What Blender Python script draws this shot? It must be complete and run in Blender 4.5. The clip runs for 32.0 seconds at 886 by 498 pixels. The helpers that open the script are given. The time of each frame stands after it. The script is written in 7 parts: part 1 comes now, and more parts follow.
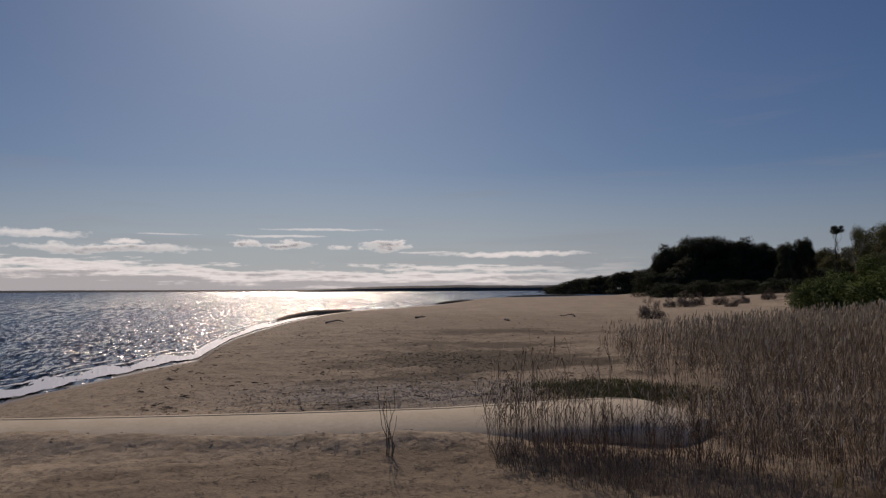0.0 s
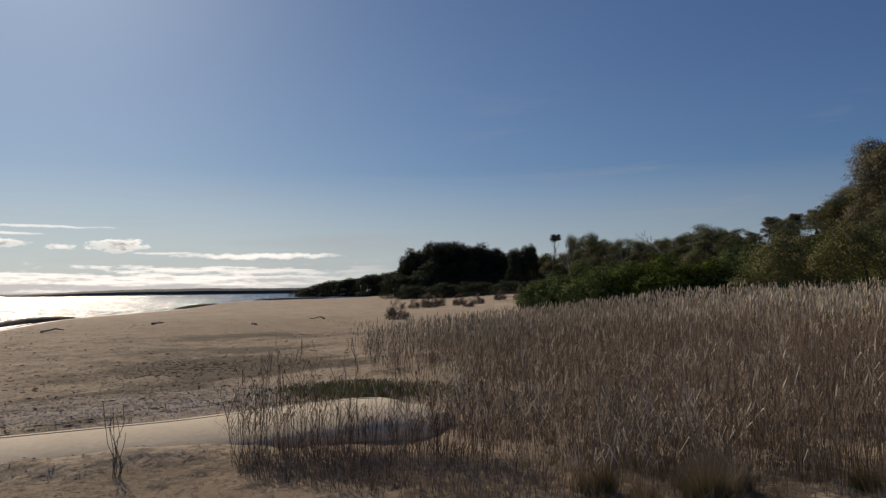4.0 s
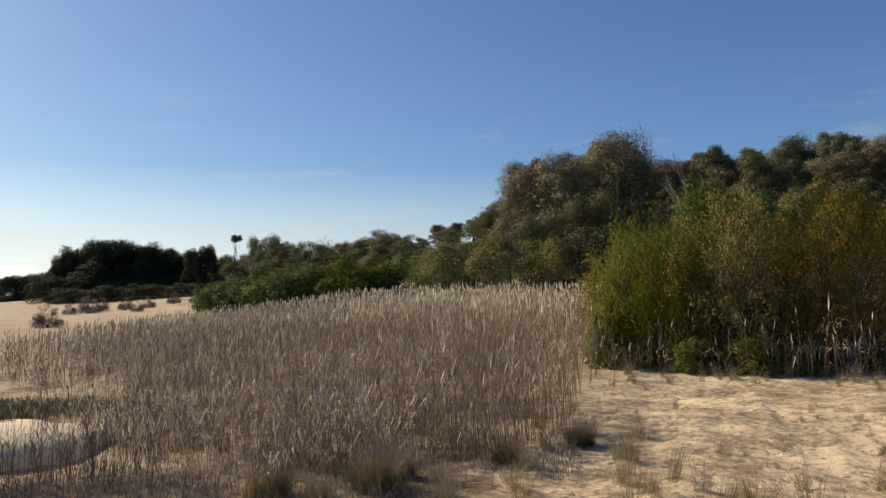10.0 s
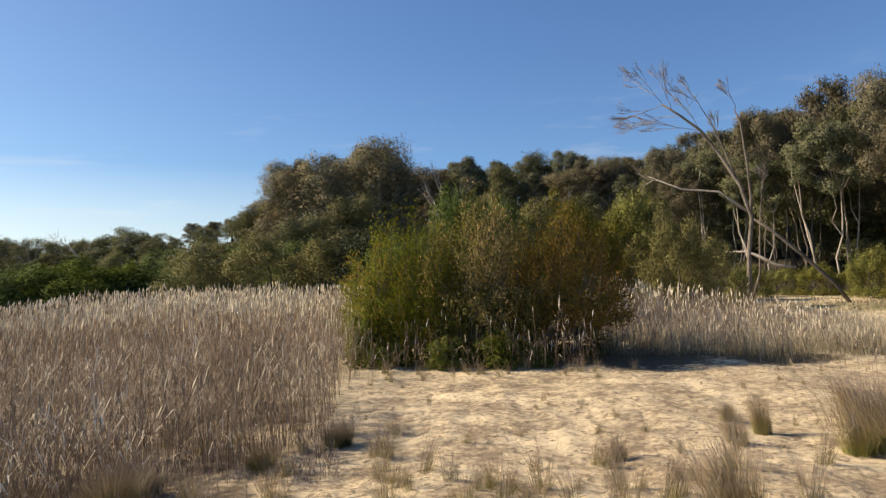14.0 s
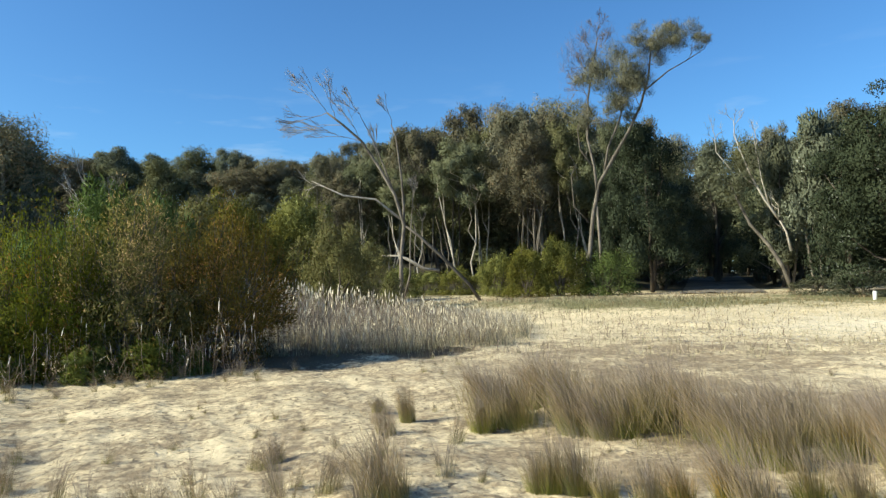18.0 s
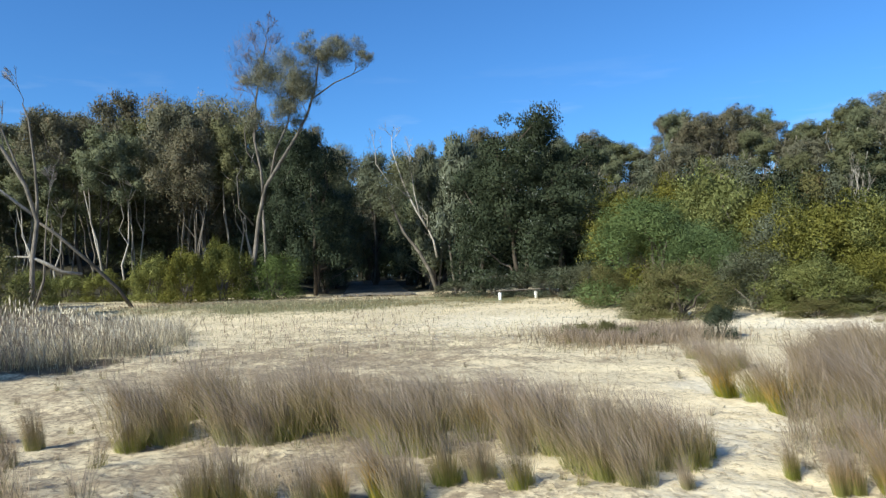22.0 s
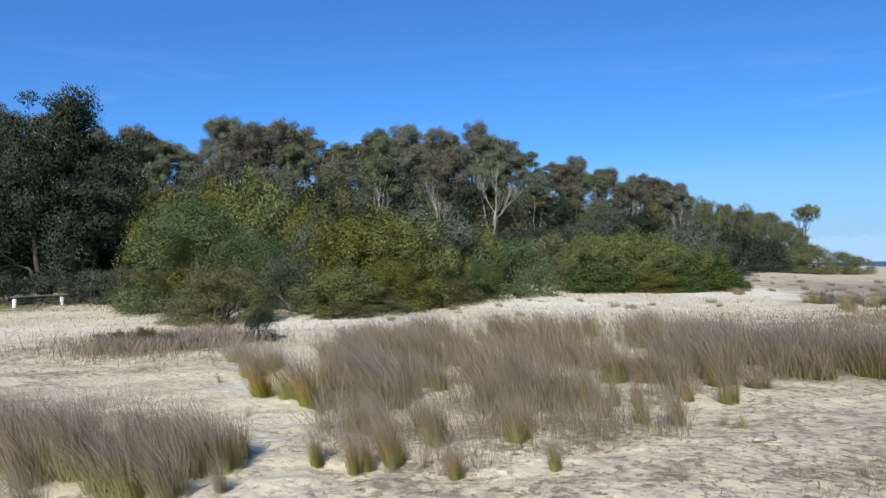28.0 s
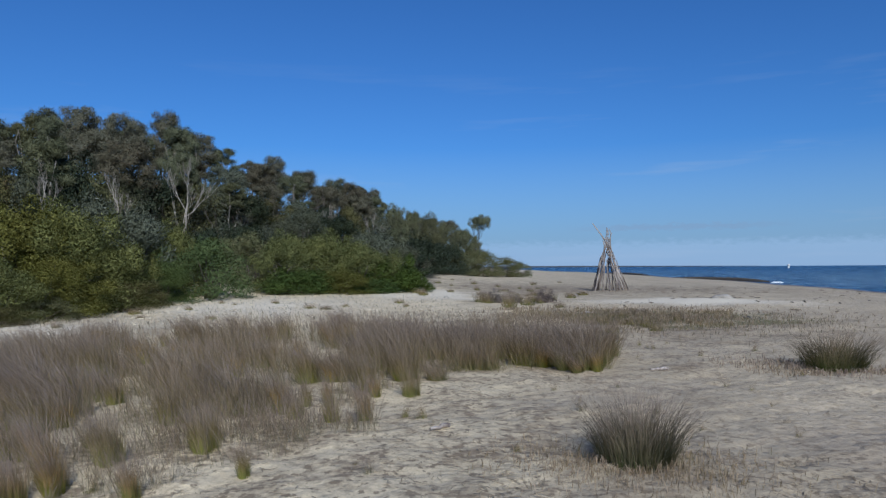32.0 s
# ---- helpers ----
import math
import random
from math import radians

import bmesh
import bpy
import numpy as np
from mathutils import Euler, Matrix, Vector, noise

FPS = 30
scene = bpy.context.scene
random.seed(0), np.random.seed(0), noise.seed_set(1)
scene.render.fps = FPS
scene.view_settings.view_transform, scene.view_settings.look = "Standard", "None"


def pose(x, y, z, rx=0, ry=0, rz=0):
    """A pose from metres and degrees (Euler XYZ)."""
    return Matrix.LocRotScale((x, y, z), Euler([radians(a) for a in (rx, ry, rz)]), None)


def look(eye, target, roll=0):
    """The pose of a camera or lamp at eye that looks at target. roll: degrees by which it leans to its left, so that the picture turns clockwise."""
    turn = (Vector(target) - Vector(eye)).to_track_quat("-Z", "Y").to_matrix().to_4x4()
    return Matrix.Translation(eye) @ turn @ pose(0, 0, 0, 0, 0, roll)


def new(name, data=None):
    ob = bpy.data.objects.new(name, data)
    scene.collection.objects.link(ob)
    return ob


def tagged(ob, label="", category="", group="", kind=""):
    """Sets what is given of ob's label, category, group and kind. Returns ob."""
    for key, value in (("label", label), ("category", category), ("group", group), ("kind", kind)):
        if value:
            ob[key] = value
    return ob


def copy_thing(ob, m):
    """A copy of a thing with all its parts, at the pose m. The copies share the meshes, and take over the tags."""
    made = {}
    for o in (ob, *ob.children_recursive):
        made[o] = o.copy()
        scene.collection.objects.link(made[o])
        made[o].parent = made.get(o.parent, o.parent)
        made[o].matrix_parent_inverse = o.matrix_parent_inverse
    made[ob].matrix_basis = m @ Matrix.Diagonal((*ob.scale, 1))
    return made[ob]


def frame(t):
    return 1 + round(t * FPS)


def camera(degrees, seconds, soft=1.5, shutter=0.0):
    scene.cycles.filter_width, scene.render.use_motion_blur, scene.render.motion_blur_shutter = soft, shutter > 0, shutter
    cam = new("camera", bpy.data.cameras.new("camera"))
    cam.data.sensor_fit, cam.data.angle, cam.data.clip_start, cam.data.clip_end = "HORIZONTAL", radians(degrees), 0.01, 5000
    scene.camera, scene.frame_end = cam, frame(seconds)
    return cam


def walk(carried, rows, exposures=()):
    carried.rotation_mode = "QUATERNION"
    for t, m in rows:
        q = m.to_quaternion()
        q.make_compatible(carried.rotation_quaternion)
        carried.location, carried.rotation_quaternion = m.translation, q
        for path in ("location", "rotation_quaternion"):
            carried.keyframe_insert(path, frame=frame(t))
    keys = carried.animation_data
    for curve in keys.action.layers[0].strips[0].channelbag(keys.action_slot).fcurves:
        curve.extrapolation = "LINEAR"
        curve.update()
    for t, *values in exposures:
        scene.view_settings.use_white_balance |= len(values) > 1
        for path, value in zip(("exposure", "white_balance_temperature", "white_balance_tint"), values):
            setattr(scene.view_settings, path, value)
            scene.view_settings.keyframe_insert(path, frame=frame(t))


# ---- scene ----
# camera: a slow turn on the spot, held at eye height a little before the body; seconds, yaw, pitch, roll
EYE, REACH = 1.65, 0.06
cam = camera(65.3, 32.0, soft=1.35)
TURN = [
    (0, 0.12, 3.38, -0.31), (0.5, -2.46, 3.38, -0.42), (1, -5.07, 3.38, -0.47), (1.5, -7.79, 3.39, -0.49),
    (2, -10.43, 3.38, -0.54), (2.5, -12.86, 3.38, -0.55), (3, -15.11, 3.33, -0.45), (3.5, -17.68, 3.37, -0.59),
    (5.5, -28.21, 3.38, -0.85), (6, -30.65, 3.34, -0.90), (6.5, -32.79, 3.34, -0.88), (7, -34.56, 3.33, -0.90),
    (7.5, -36.52, 3.29, -0.98), (8, -38.53, 3.27, -1.01), (8.5, -40.41, 3.26, -1.03), (9, -42.42, 3.22, -1.06),
    (9.5, -44.41, 3.20, -1.08), (10, -46.27, 3.17, -1.06), (10.5, -48.19, 3.17, -1.10), (11, -50.25, 3.13, -1.07),
    (11.5, -52.42, 3.09, -1.08), (12, -54.66, 3.09, -1.11), (12.5, -57.09, 3.05, -1.13), (13, -59.86, 3.00, -1.20),
    (13.5, -62.71, 2.99, -1.25), (14, -65.78, 2.93, -1.27), (14.5, -68.95, 2.87, -1.33), (16.5, -81.61, 2.65, -1.53),
    (17, -85.33, 2.58, -1.48), (17.5, -89.34, 2.53, -1.49), (18, -93.09, 2.45, -1.50), (18.5, -96.65, 2.42, -1.52),
    (19, -99.91, 2.38, -1.53), (19.5, -103.04, 2.34, -1.50), (20, -106.30, 2.29, -1.50), (20.5, -109.67, 2.24, -1.48),
    (21, -113.12, 2.17, -1.53), (21.5, -116.67, 2.13, -1.53), (22, -120.29, 2.06, -1.52), (22.5, -123.67, 1.97, -1.54),
    (23, -126.95, 1.89, -1.51), (23.5, -129.96, 1.83, -1.49), (24, -132.92, 1.82, -1.48), (24.5, -135.63, 1.80, -1.44),
    (25, -138.39, 1.73, -1.36), (25.5, -141.69, 1.69, -1.30), (26, -145.18, 1.70, -1.22), (26.5, -148.22, 1.64, -1.16),
    (28.5, -159.54, 1.66, -0.76), (29, -162.69, 1.62, -0.68), (29.5, -166.16, 1.63, -0.63), (30, -169.27, 1.64, -0.57),
    (30.5, -172.41, 1.61, -0.52), (31, -175.58, 1.61, -0.41), (31.5, -178.54, 1.62, -0.37), (32, -181.36, 1.54, -0.37),
]
STOPS = [(0.0, -1.5, 7600, 23), (3.0, -1.14, 7800, 18), (6.0, -0.56, 7900, 15), (9.0, -0.07, 8350, 14), (13.0, 0.33, 8700, 15), (17.0, 0.66, 7250, -3), (19.0, 0.64, 6850, -5), (23.0, 0.47, 6050, 1), (26.0, 0.28, 5750, 4), (29.0, -0.02, 5750, 7), (32.0, -0.53, 5450, 8)]


def held(yaw, pitch, roll):
    ahead = Vector((-math.sin(radians(yaw)) * math.cos(radians(pitch)), math.cos(radians(yaw)) * math.cos(radians(pitch)), math.sin(radians(pitch))))
    eye = Vector((-math.sin(radians(yaw)) * REACH, math.cos(radians(yaw)) * REACH, EYE))
    return look(eye, eye + ahead, roll)


walk(cam, [(t, held(a, b, c)) for t, a, b, c in TURN], STOPS)

# ---- light: winter sun over the water, clear sky with a low bank of cloud ----
SUN_AZ, SUN_EL = -12.0, 33.0
sun = new("sun", bpy.data.lights.new("sun", "SUN"))
sun.data.energy, sun.data.angle, sun.data.color = 5.0, radians(0.53), (1.0, 0.94, 0.84)
sun.matrix_basis = look((0, 0, 40), (-40 * math.sin(radians(SUN_AZ)) * math.cos(radians(SUN_EL)), -40 * math.cos(radians(SUN_AZ)) * math.cos(radians(SUN_EL)), 40 - 40 * math.sin(radians(SUN_EL))))


def nodes_of(tree):
    """Short helpers to write node trees: n(type, inputs..., **settings) and link."""
    def n(kind, *ins, **sets):
        node = tree.nodes.new("ShaderNode" + kind)
        for key, value in sets.items():
            if key == "op":
                node.operation = value
            elif key == "blend":
                node.blend_type = value
            elif key == "dtype":
                node.data_type = value
            elif key == "interp":
                node.interpolation_type = value
            elif key == "attr":
                node.attribute_name = value
        for i, value in enumerate(ins):
            if value is None:
                continue
            if isinstance(value, bpy.types.NodeSocket):
                tree.links.new(value, node.inputs[i])
            else:
                node.inputs[i].default_value = value
        return node
    return n


world = bpy.data.worlds.new("world")
scene.world = world
world.use_nodes = True
wt = world.node_tree
wt.nodes.clear()
wn = nodes_of(wt)
sky = wn("TexSky")
sky.sky_type, sky.sun_disc = "NISHITA", False
sky.sun_elevation, sky.sun_rotation = radians(SUN_EL), radians(SUN_AZ)
sky.air_density, sky.dust_density, sky.ozone_density, sky.altitude = 1.0, 0.6, 1.8, 0
coord = wn("TexCoord").outputs["Generated"]
sep = wn("SeparateXYZ", coord)
zc = sep.outputs[2]
# clouds by bearing and height in degrees
deg = lambda v: wn("Math", v, 180 / math.pi, op="MULTIPLY").outputs[0]
bear = deg(wn("Math", sep.outputs[0], sep.outputs[1], op="ARCTAN2").outputs[0])
back = deg(wn("Math", wn("Math", sep.outputs[0], -1.0, op="MULTIPLY").outputs[0], wn("Math", sep.outputs[1], -1.0, op="MULTIPLY").outputs[0], op="ARCTAN2").outputs[0])
lift = deg(wn("Math", zc, op="ARCSINE").outputs[0])
flat = wn("CombineXYZ", bear, wn("Math", lift, 2.2, op="MULTIPLY").outputs[0], 0.0).outputs[0]
puffs = wn("TexNoise", flat, None, 1.5, 6.0, 0.62)
curl = wn("SeparateXYZ", wn("TexNoise", flat, None, 0.6, 3.0, 0.5).outputs[1])
broad = wn("TexNoise", wn("CombineXYZ", wn("Math", bear, 0.3, op="MULTIPLY").outputs[0], wn("Math", lift, 3.2, op="MULTIPLY").outputs[0], 4.0).outputs[0], None, 0.8, 4.0, 0.55)
rough_edge = wn("Math", wn("Math", puffs.outputs[0], 0.5, op="SUBTRACT").outputs[0], 4.2, op="MULTIPLY").outputs[0]
times = lambda a, b: wn("Math", a, b, op="MULTIPLY").outputs[0]
plus = lambda a, b: wn("Math", a, b, op="ADD").outputs[0]
most = lambda a, b: wn("Math", a, b, op="MAXIMUM").outputs[0]
# the low bank over the sea, thinning towards the land
roof = wn("MapRange", bear, -30.0, -16.0, 2.7, 1.95).outputs[0]
under = wn("Math", roof, lift, op="SUBTRACT").outputs[0]
bank = wn("MapRange", plus(plus(under, times(rough_edge, 0.22)), wn("MapRange", broad.outputs[0], 0.3, 0.7, -0.8, 0.7).outputs[0]), 0.0, 0.7, 0.0, 0.92).outputs[0]
bank = times(times(bank, wn("MapRange", bear, 3.0, 17.0, 1.0, 0.0).outputs[0]), wn("MapRange", bear, -110.0, -70.0, 0.0, 1.0).outputs[0])
body = wn("MapRange", plus(plus(under, times(rough_edge, 0.3)), wn("MapRange", broad.outputs[0], 0.3, 0.7, -1.0, 0.6).outputs[0]), 0.15, 1.3, 0.0, 0.85).outputs[0]
# single puffs and streaks: bearing, height, half width, half height, raggedness, thickness
CLOUDS = [
    (-16.1, 3.8, 1.25, 0.42, 0.55, 0.95), (-12.7, 3.7, 2.1, 0.33, 0.6, 0.9), (-4.9, 3.65, 2.0, 0.48, 0.5, 0.95), (-8.6, 3.5, 1.0, 0.2, 0.7, 0.6),
    (-13.4, 4.4, 4.0, 0.12, 0.3, 0.55), (-9.9, 4.95, 5.0, 0.10, 0.3, 0.5), (-1.6, 3.1, 2.6, 0.09, 0.3, 0.5), (5.5, 2.9, 6.5, 0.26, 0.35, 0.75),
    (-26.0, 3.25, 6.6, 0.36, 0.35, 0.85), (-24.8, 3.8, 1.4, 0.22, 0.5, 0.8), (-22.0, 4.4, 2.6, 0.07, 0.3, 0.4), (-31.0, 4.2, 4.0, 0.3, 0.5, 0.6)]
cover, core = bank, body
for az0, el0, half, tall, rag, thick in CLOUDS:
    u = times(plus(plus(bear, times(curl.outputs[0], 3.0)), -az0 - 1.5), 1 / half)
    v = times(plus(plus(lift, times(curl.outputs[1], 2.6 * tall)), -el0 - 1.3 * tall), 1 / tall)
    inside = wn("Math", plus(1.0, times(rough_edge, rag)), plus(times(u, u), times(v, v)), op="SUBTRACT").outputs[0]
    cover = most(cover, wn("MapRange", inside, -0.1, 1.0, 0.0, thick).outputs[0])
    core = most(core, wn("MapRange", plus(inside, times(v, -0.35)), 0.3, 1.25, 0.0, 1.0 if tall > 0.3 else 0.25).outputs[0])
# a pale low bank and thin grey streaks over the eastern water
veil = times(wn("MapRange", plus(lift, times(rough_edge, -0.35)), 2.2, 1.6, 0.0, 0.34).outputs[0], wn("MapRange", wn("Math", plus(back, -20.0), op="ABSOLUTE").outputs[0], 17.0, 30.0, 1.0, 0.0).outputs[0])
streak = times(wn("MapRange", wn("Math", plus(plus(lift, -3.1), times(rough_edge, 0.25)), op="ABSOLUTE").outputs[0], 0.08, 0.3, 0.35, 0.0).outputs[0], wn("MapRange", wn("Math", plus(back, -20.0), op="ABSOLUTE").outputs[0], 4.0, 9.0, 1.0, 0.0).outputs[0])
# thin high wisps
wisp = wn("Mapping", coord, (0.4, 2.2, 0.0), (0.0, 0.06, 0.5), (1.2, 3.0, 16.0))
wisps = wn("TexNoise", wisp.outputs[0], None, 1.7, 4.0, 0.6)
thin = wn("Math", wn("MapRange", wisps.outputs[0], 0.56, 0.78, 0.0, 0.30).outputs[0], wn("MapRange", zc, 0.30, 0.16, 0.0, 1.0).outputs[0], op="MULTIPLY")
cloud_col = wn("MixRGB", core, (31.0, 32.5, 33.5, 1), (9.2, 10.2, 11.6, 1))
sunward = wn("MapRange", wn("Math", plus(bear, 12.0), op="ABSOLUTE").outputs[0], 15.0, 80.0, 1.0, 0.0).outputs[0]
deep = wn("MixRGB", 1.0, sky.outputs[0], wn("MixRGB", sunward, (0.56, 0.975, 1.56, 1), (0.69, 0.99, 1.36, 1)).outputs[0], blend="MULTIPLY")
hazy = wn("MixRGB", wn("MapRange", zc, 0.0, 0.17, 0.85, 0.0).outputs[0], deep.outputs[0], wn("MixRGB", sunward, (5.0, 6.8, 9.0, 1), (11.6, 14.2, 16.8, 1)).outputs[0])
mix1 = wn("MixRGB", thin.outputs[0], hazy.outputs[0], (8.0, 8.6, 9.6, 1))
mix2 = wn("MixRGB", cover, mix1.outputs[0], cloud_col.outputs[0])
mix3 = wn("MixRGB", veil, mix2.outputs[0], (7.6, 9.8, 13.0, 1))
mix4 = wn("MixRGB", streak, mix3.outputs[0], (4.6, 5.6, 7.4, 1))
backg = wn("Background", mix4.outputs[0], 0.08)
wout = wn("OutputWorld")
wt.links.new(backg.outputs[0], wout.inputs[0])

# ---- materials ----
def material(name):
    m = bpy.data.materials.new(name)
    m.use_nodes = True
    m.node_tree.nodes.clear()
    return m, nodes_of(m.node_tree)


def finish(m, n, shader):
    out = n("OutputMaterial")
    m.node_tree.links.new(shader.outputs[0], out.inputs[0])
    return m


def rgba(c):
    return (c[0], c[1], c[2], 1.0)


def principled(n, colour, rough, spec=0.3, metal=0.0, normal=None):
    p = n("BsdfPrincipled")
    t = p.id_data
    for key, value in (("Base Color", colour), ("Roughness", rough), ("Specular IOR Level", spec), ("Metallic", metal), ("Normal", normal)):
        if value is None:
            continue
        if isinstance(value, bpy.types.NodeSocket):
            t.links.new(value, p.inputs[key])
        else:
            p.inputs[key].default_value = value
    return p


def leaf_material(name, dark, light, accent=None, share=0.15, through_light=0.42, rough=0.7, spec=0.04):
    """Foliage: tone from leaf to leaf and from plant to plant, some light shining through."""
    m, n = material(name)
    geo = n("NewGeometry")
    info = n("ObjectInfo")
    near = lambda a, b, k: tuple(x + (y - x) * k for x, y in zip(a, b))
    base = n("MixRGB", geo.outputs["Random Per Island"], rgba(near(dark, light, 0.38)), rgba(near(light, dark, 0.32)))
    spread = n("TexNoise", n("TexCoord").outputs["Object"], None, 7.0, 3.0, 0.6)
    shade = n("MapRange", spread.outputs[0], 0.3, 0.7, 0.72, 1.25)
    col = n("HueSaturation", n("MapRange", spread.outputs[0], 0.3, 0.7, 0.508, 0.49).outputs[0], 1.0, shade.outputs[0], 1.0, base.outputs[0]).outputs[0]
    if accent:
        noise_at = n("TexNoise", n("TexCoord").outputs["Object"], None, 0.9, 2.0)
        pick = n("Math", geo.outputs["Random Per Island"], n("MapRange", noise_at.outputs[0], 0.4, 0.65, 1.0, 1.0 - 2 * share).outputs[0], op="GREATER_THAN")
        col = n("MixRGB", pick.outputs[0], col, rgba(accent)).outputs[0]
    tone = n("HueSaturation", n("MapRange", info.outputs["Random"], 0, 1, 0.485, 0.515).outputs[0], n("MapRange", info.outputs["Random"], 0, 1, 1.1, 0.85).outputs[0], n("MapRange", info.outputs["Random"], 0, 1, 0.86, 1.12).outputs[0], 1.0, col)
    p = principled(n, tone.outputs[0], rough, spec)
    t = n("BsdfTranslucent", n("MixRGB", 0.5, tone.outputs[0], (0.75, 0.8, 0.25, 1), blend="MULTIPLY").outputs[0])
    return finish(m, n, n("MixShader", through_light, p.outputs[0], t.outputs[0]))


def bark_material(name, dark, light, scale=6.0):
    m, n = material(name)
    obj = n("TexCoord").outputs["Object"]
    grain = n("TexNoise", n("Mapping", obj, None, None, (scale * 2, scale * 2, scale * 0.35)).outputs[0], None, 1.5, 5.0, 0.6)
    patch = n("TexNoise", obj, None, 1.3, 3.0)
    mixf = n("Math", grain.outputs[0], patch.outputs[0], op="MULTIPLY")
    col = n("MixRGB", n("MapRange", mixf.outputs[0], 0.14, 0.40, 0, 1).outputs[0], rgba(dark), rgba(light))
    info = n("ObjectInfo")
    tone = n("HueSaturation", 0.5, 1.0, n("MapRange", info.outputs["Random"], 0, 1, 0.75, 1.2).outputs[0], 1.0, col.outputs[0])
    bump = n("Bump", 0.6, 0.03, None, grain.outputs[0])
    return finish(m, n, principled(n, tone.outputs[0], 0.85, 0.15, 0.0, bump.outputs[0]))


def bands_material(name, low, mid, high, through_light=0.25, a=0.22, b=0.55, spec=0.25):
    """Grass blades: colour from the foot to the tip, with variation from blade to blade."""
    m, n = material(name)
    gen = n("SeparateXYZ", n("TexCoord").outputs["Generated"]).outputs[2]
    rnd = n("NewGeometry").outputs["Random Per Island"]
    info = n("ObjectInfo").outputs["Random"]
    h = n("Math", gen, n("MapRange", rnd, 0, 1, -0.12, 0.12).outputs[0], op="ADD").outputs[0]
    c1 = n("MixRGB", n("MapRange", h, a * 0.4, a * 1.5, 0, 1).outputs[0], rgba(low), rgba(mid))
    c2 = n("MixRGB", n("MapRange", h, b * 0.7, b * 1.3, 0, 1).outputs[0], c1.outputs[0], rgba(high))
    tone = n("HueSaturation", n("MapRange", info, 0, 1, 0.49, 0.51).outputs[0], n("MapRange", info, 0, 1, 0.8, 1.2).outputs[0], n("MapRange", rnd, 0, 1, 0.6, 1.35).outputs[0], 1.0, c2.outputs[0])
    p = principled(n, tone.outputs[0], 0.6, spec)
    t = n("BsdfTranslucent", tone.outputs[0])
    return finish(m, n, n("MixShader", through_light, p.outputs[0], t.outputs[0]))


def plain_material(name, dark, light, scale=8.0, rough=0.8, bump=0.3, spec=0.2):
    m, n = material(name)
    obj = n("TexCoord").outputs["Object"]
    a = n("TexNoise", obj, None, scale, 5.0, 0.6)
    b = n("TexNoise", obj, None, scale * 0.17, 2.0)
    f = n("MapRange", n("Math", a.outputs[0], b.outputs[0], op="ADD").outputs[0], 0.7, 1.3, 0, 1)
    col = n("MixRGB", f.outputs[0], rgba(dark), rgba(light))
    nb = n("Bump", bump, 0.02, None, a.outputs[0])
    return finish(m, n, principled(n, col.outputs[0], rough, spec, 0.0, nb.outputs[0]))


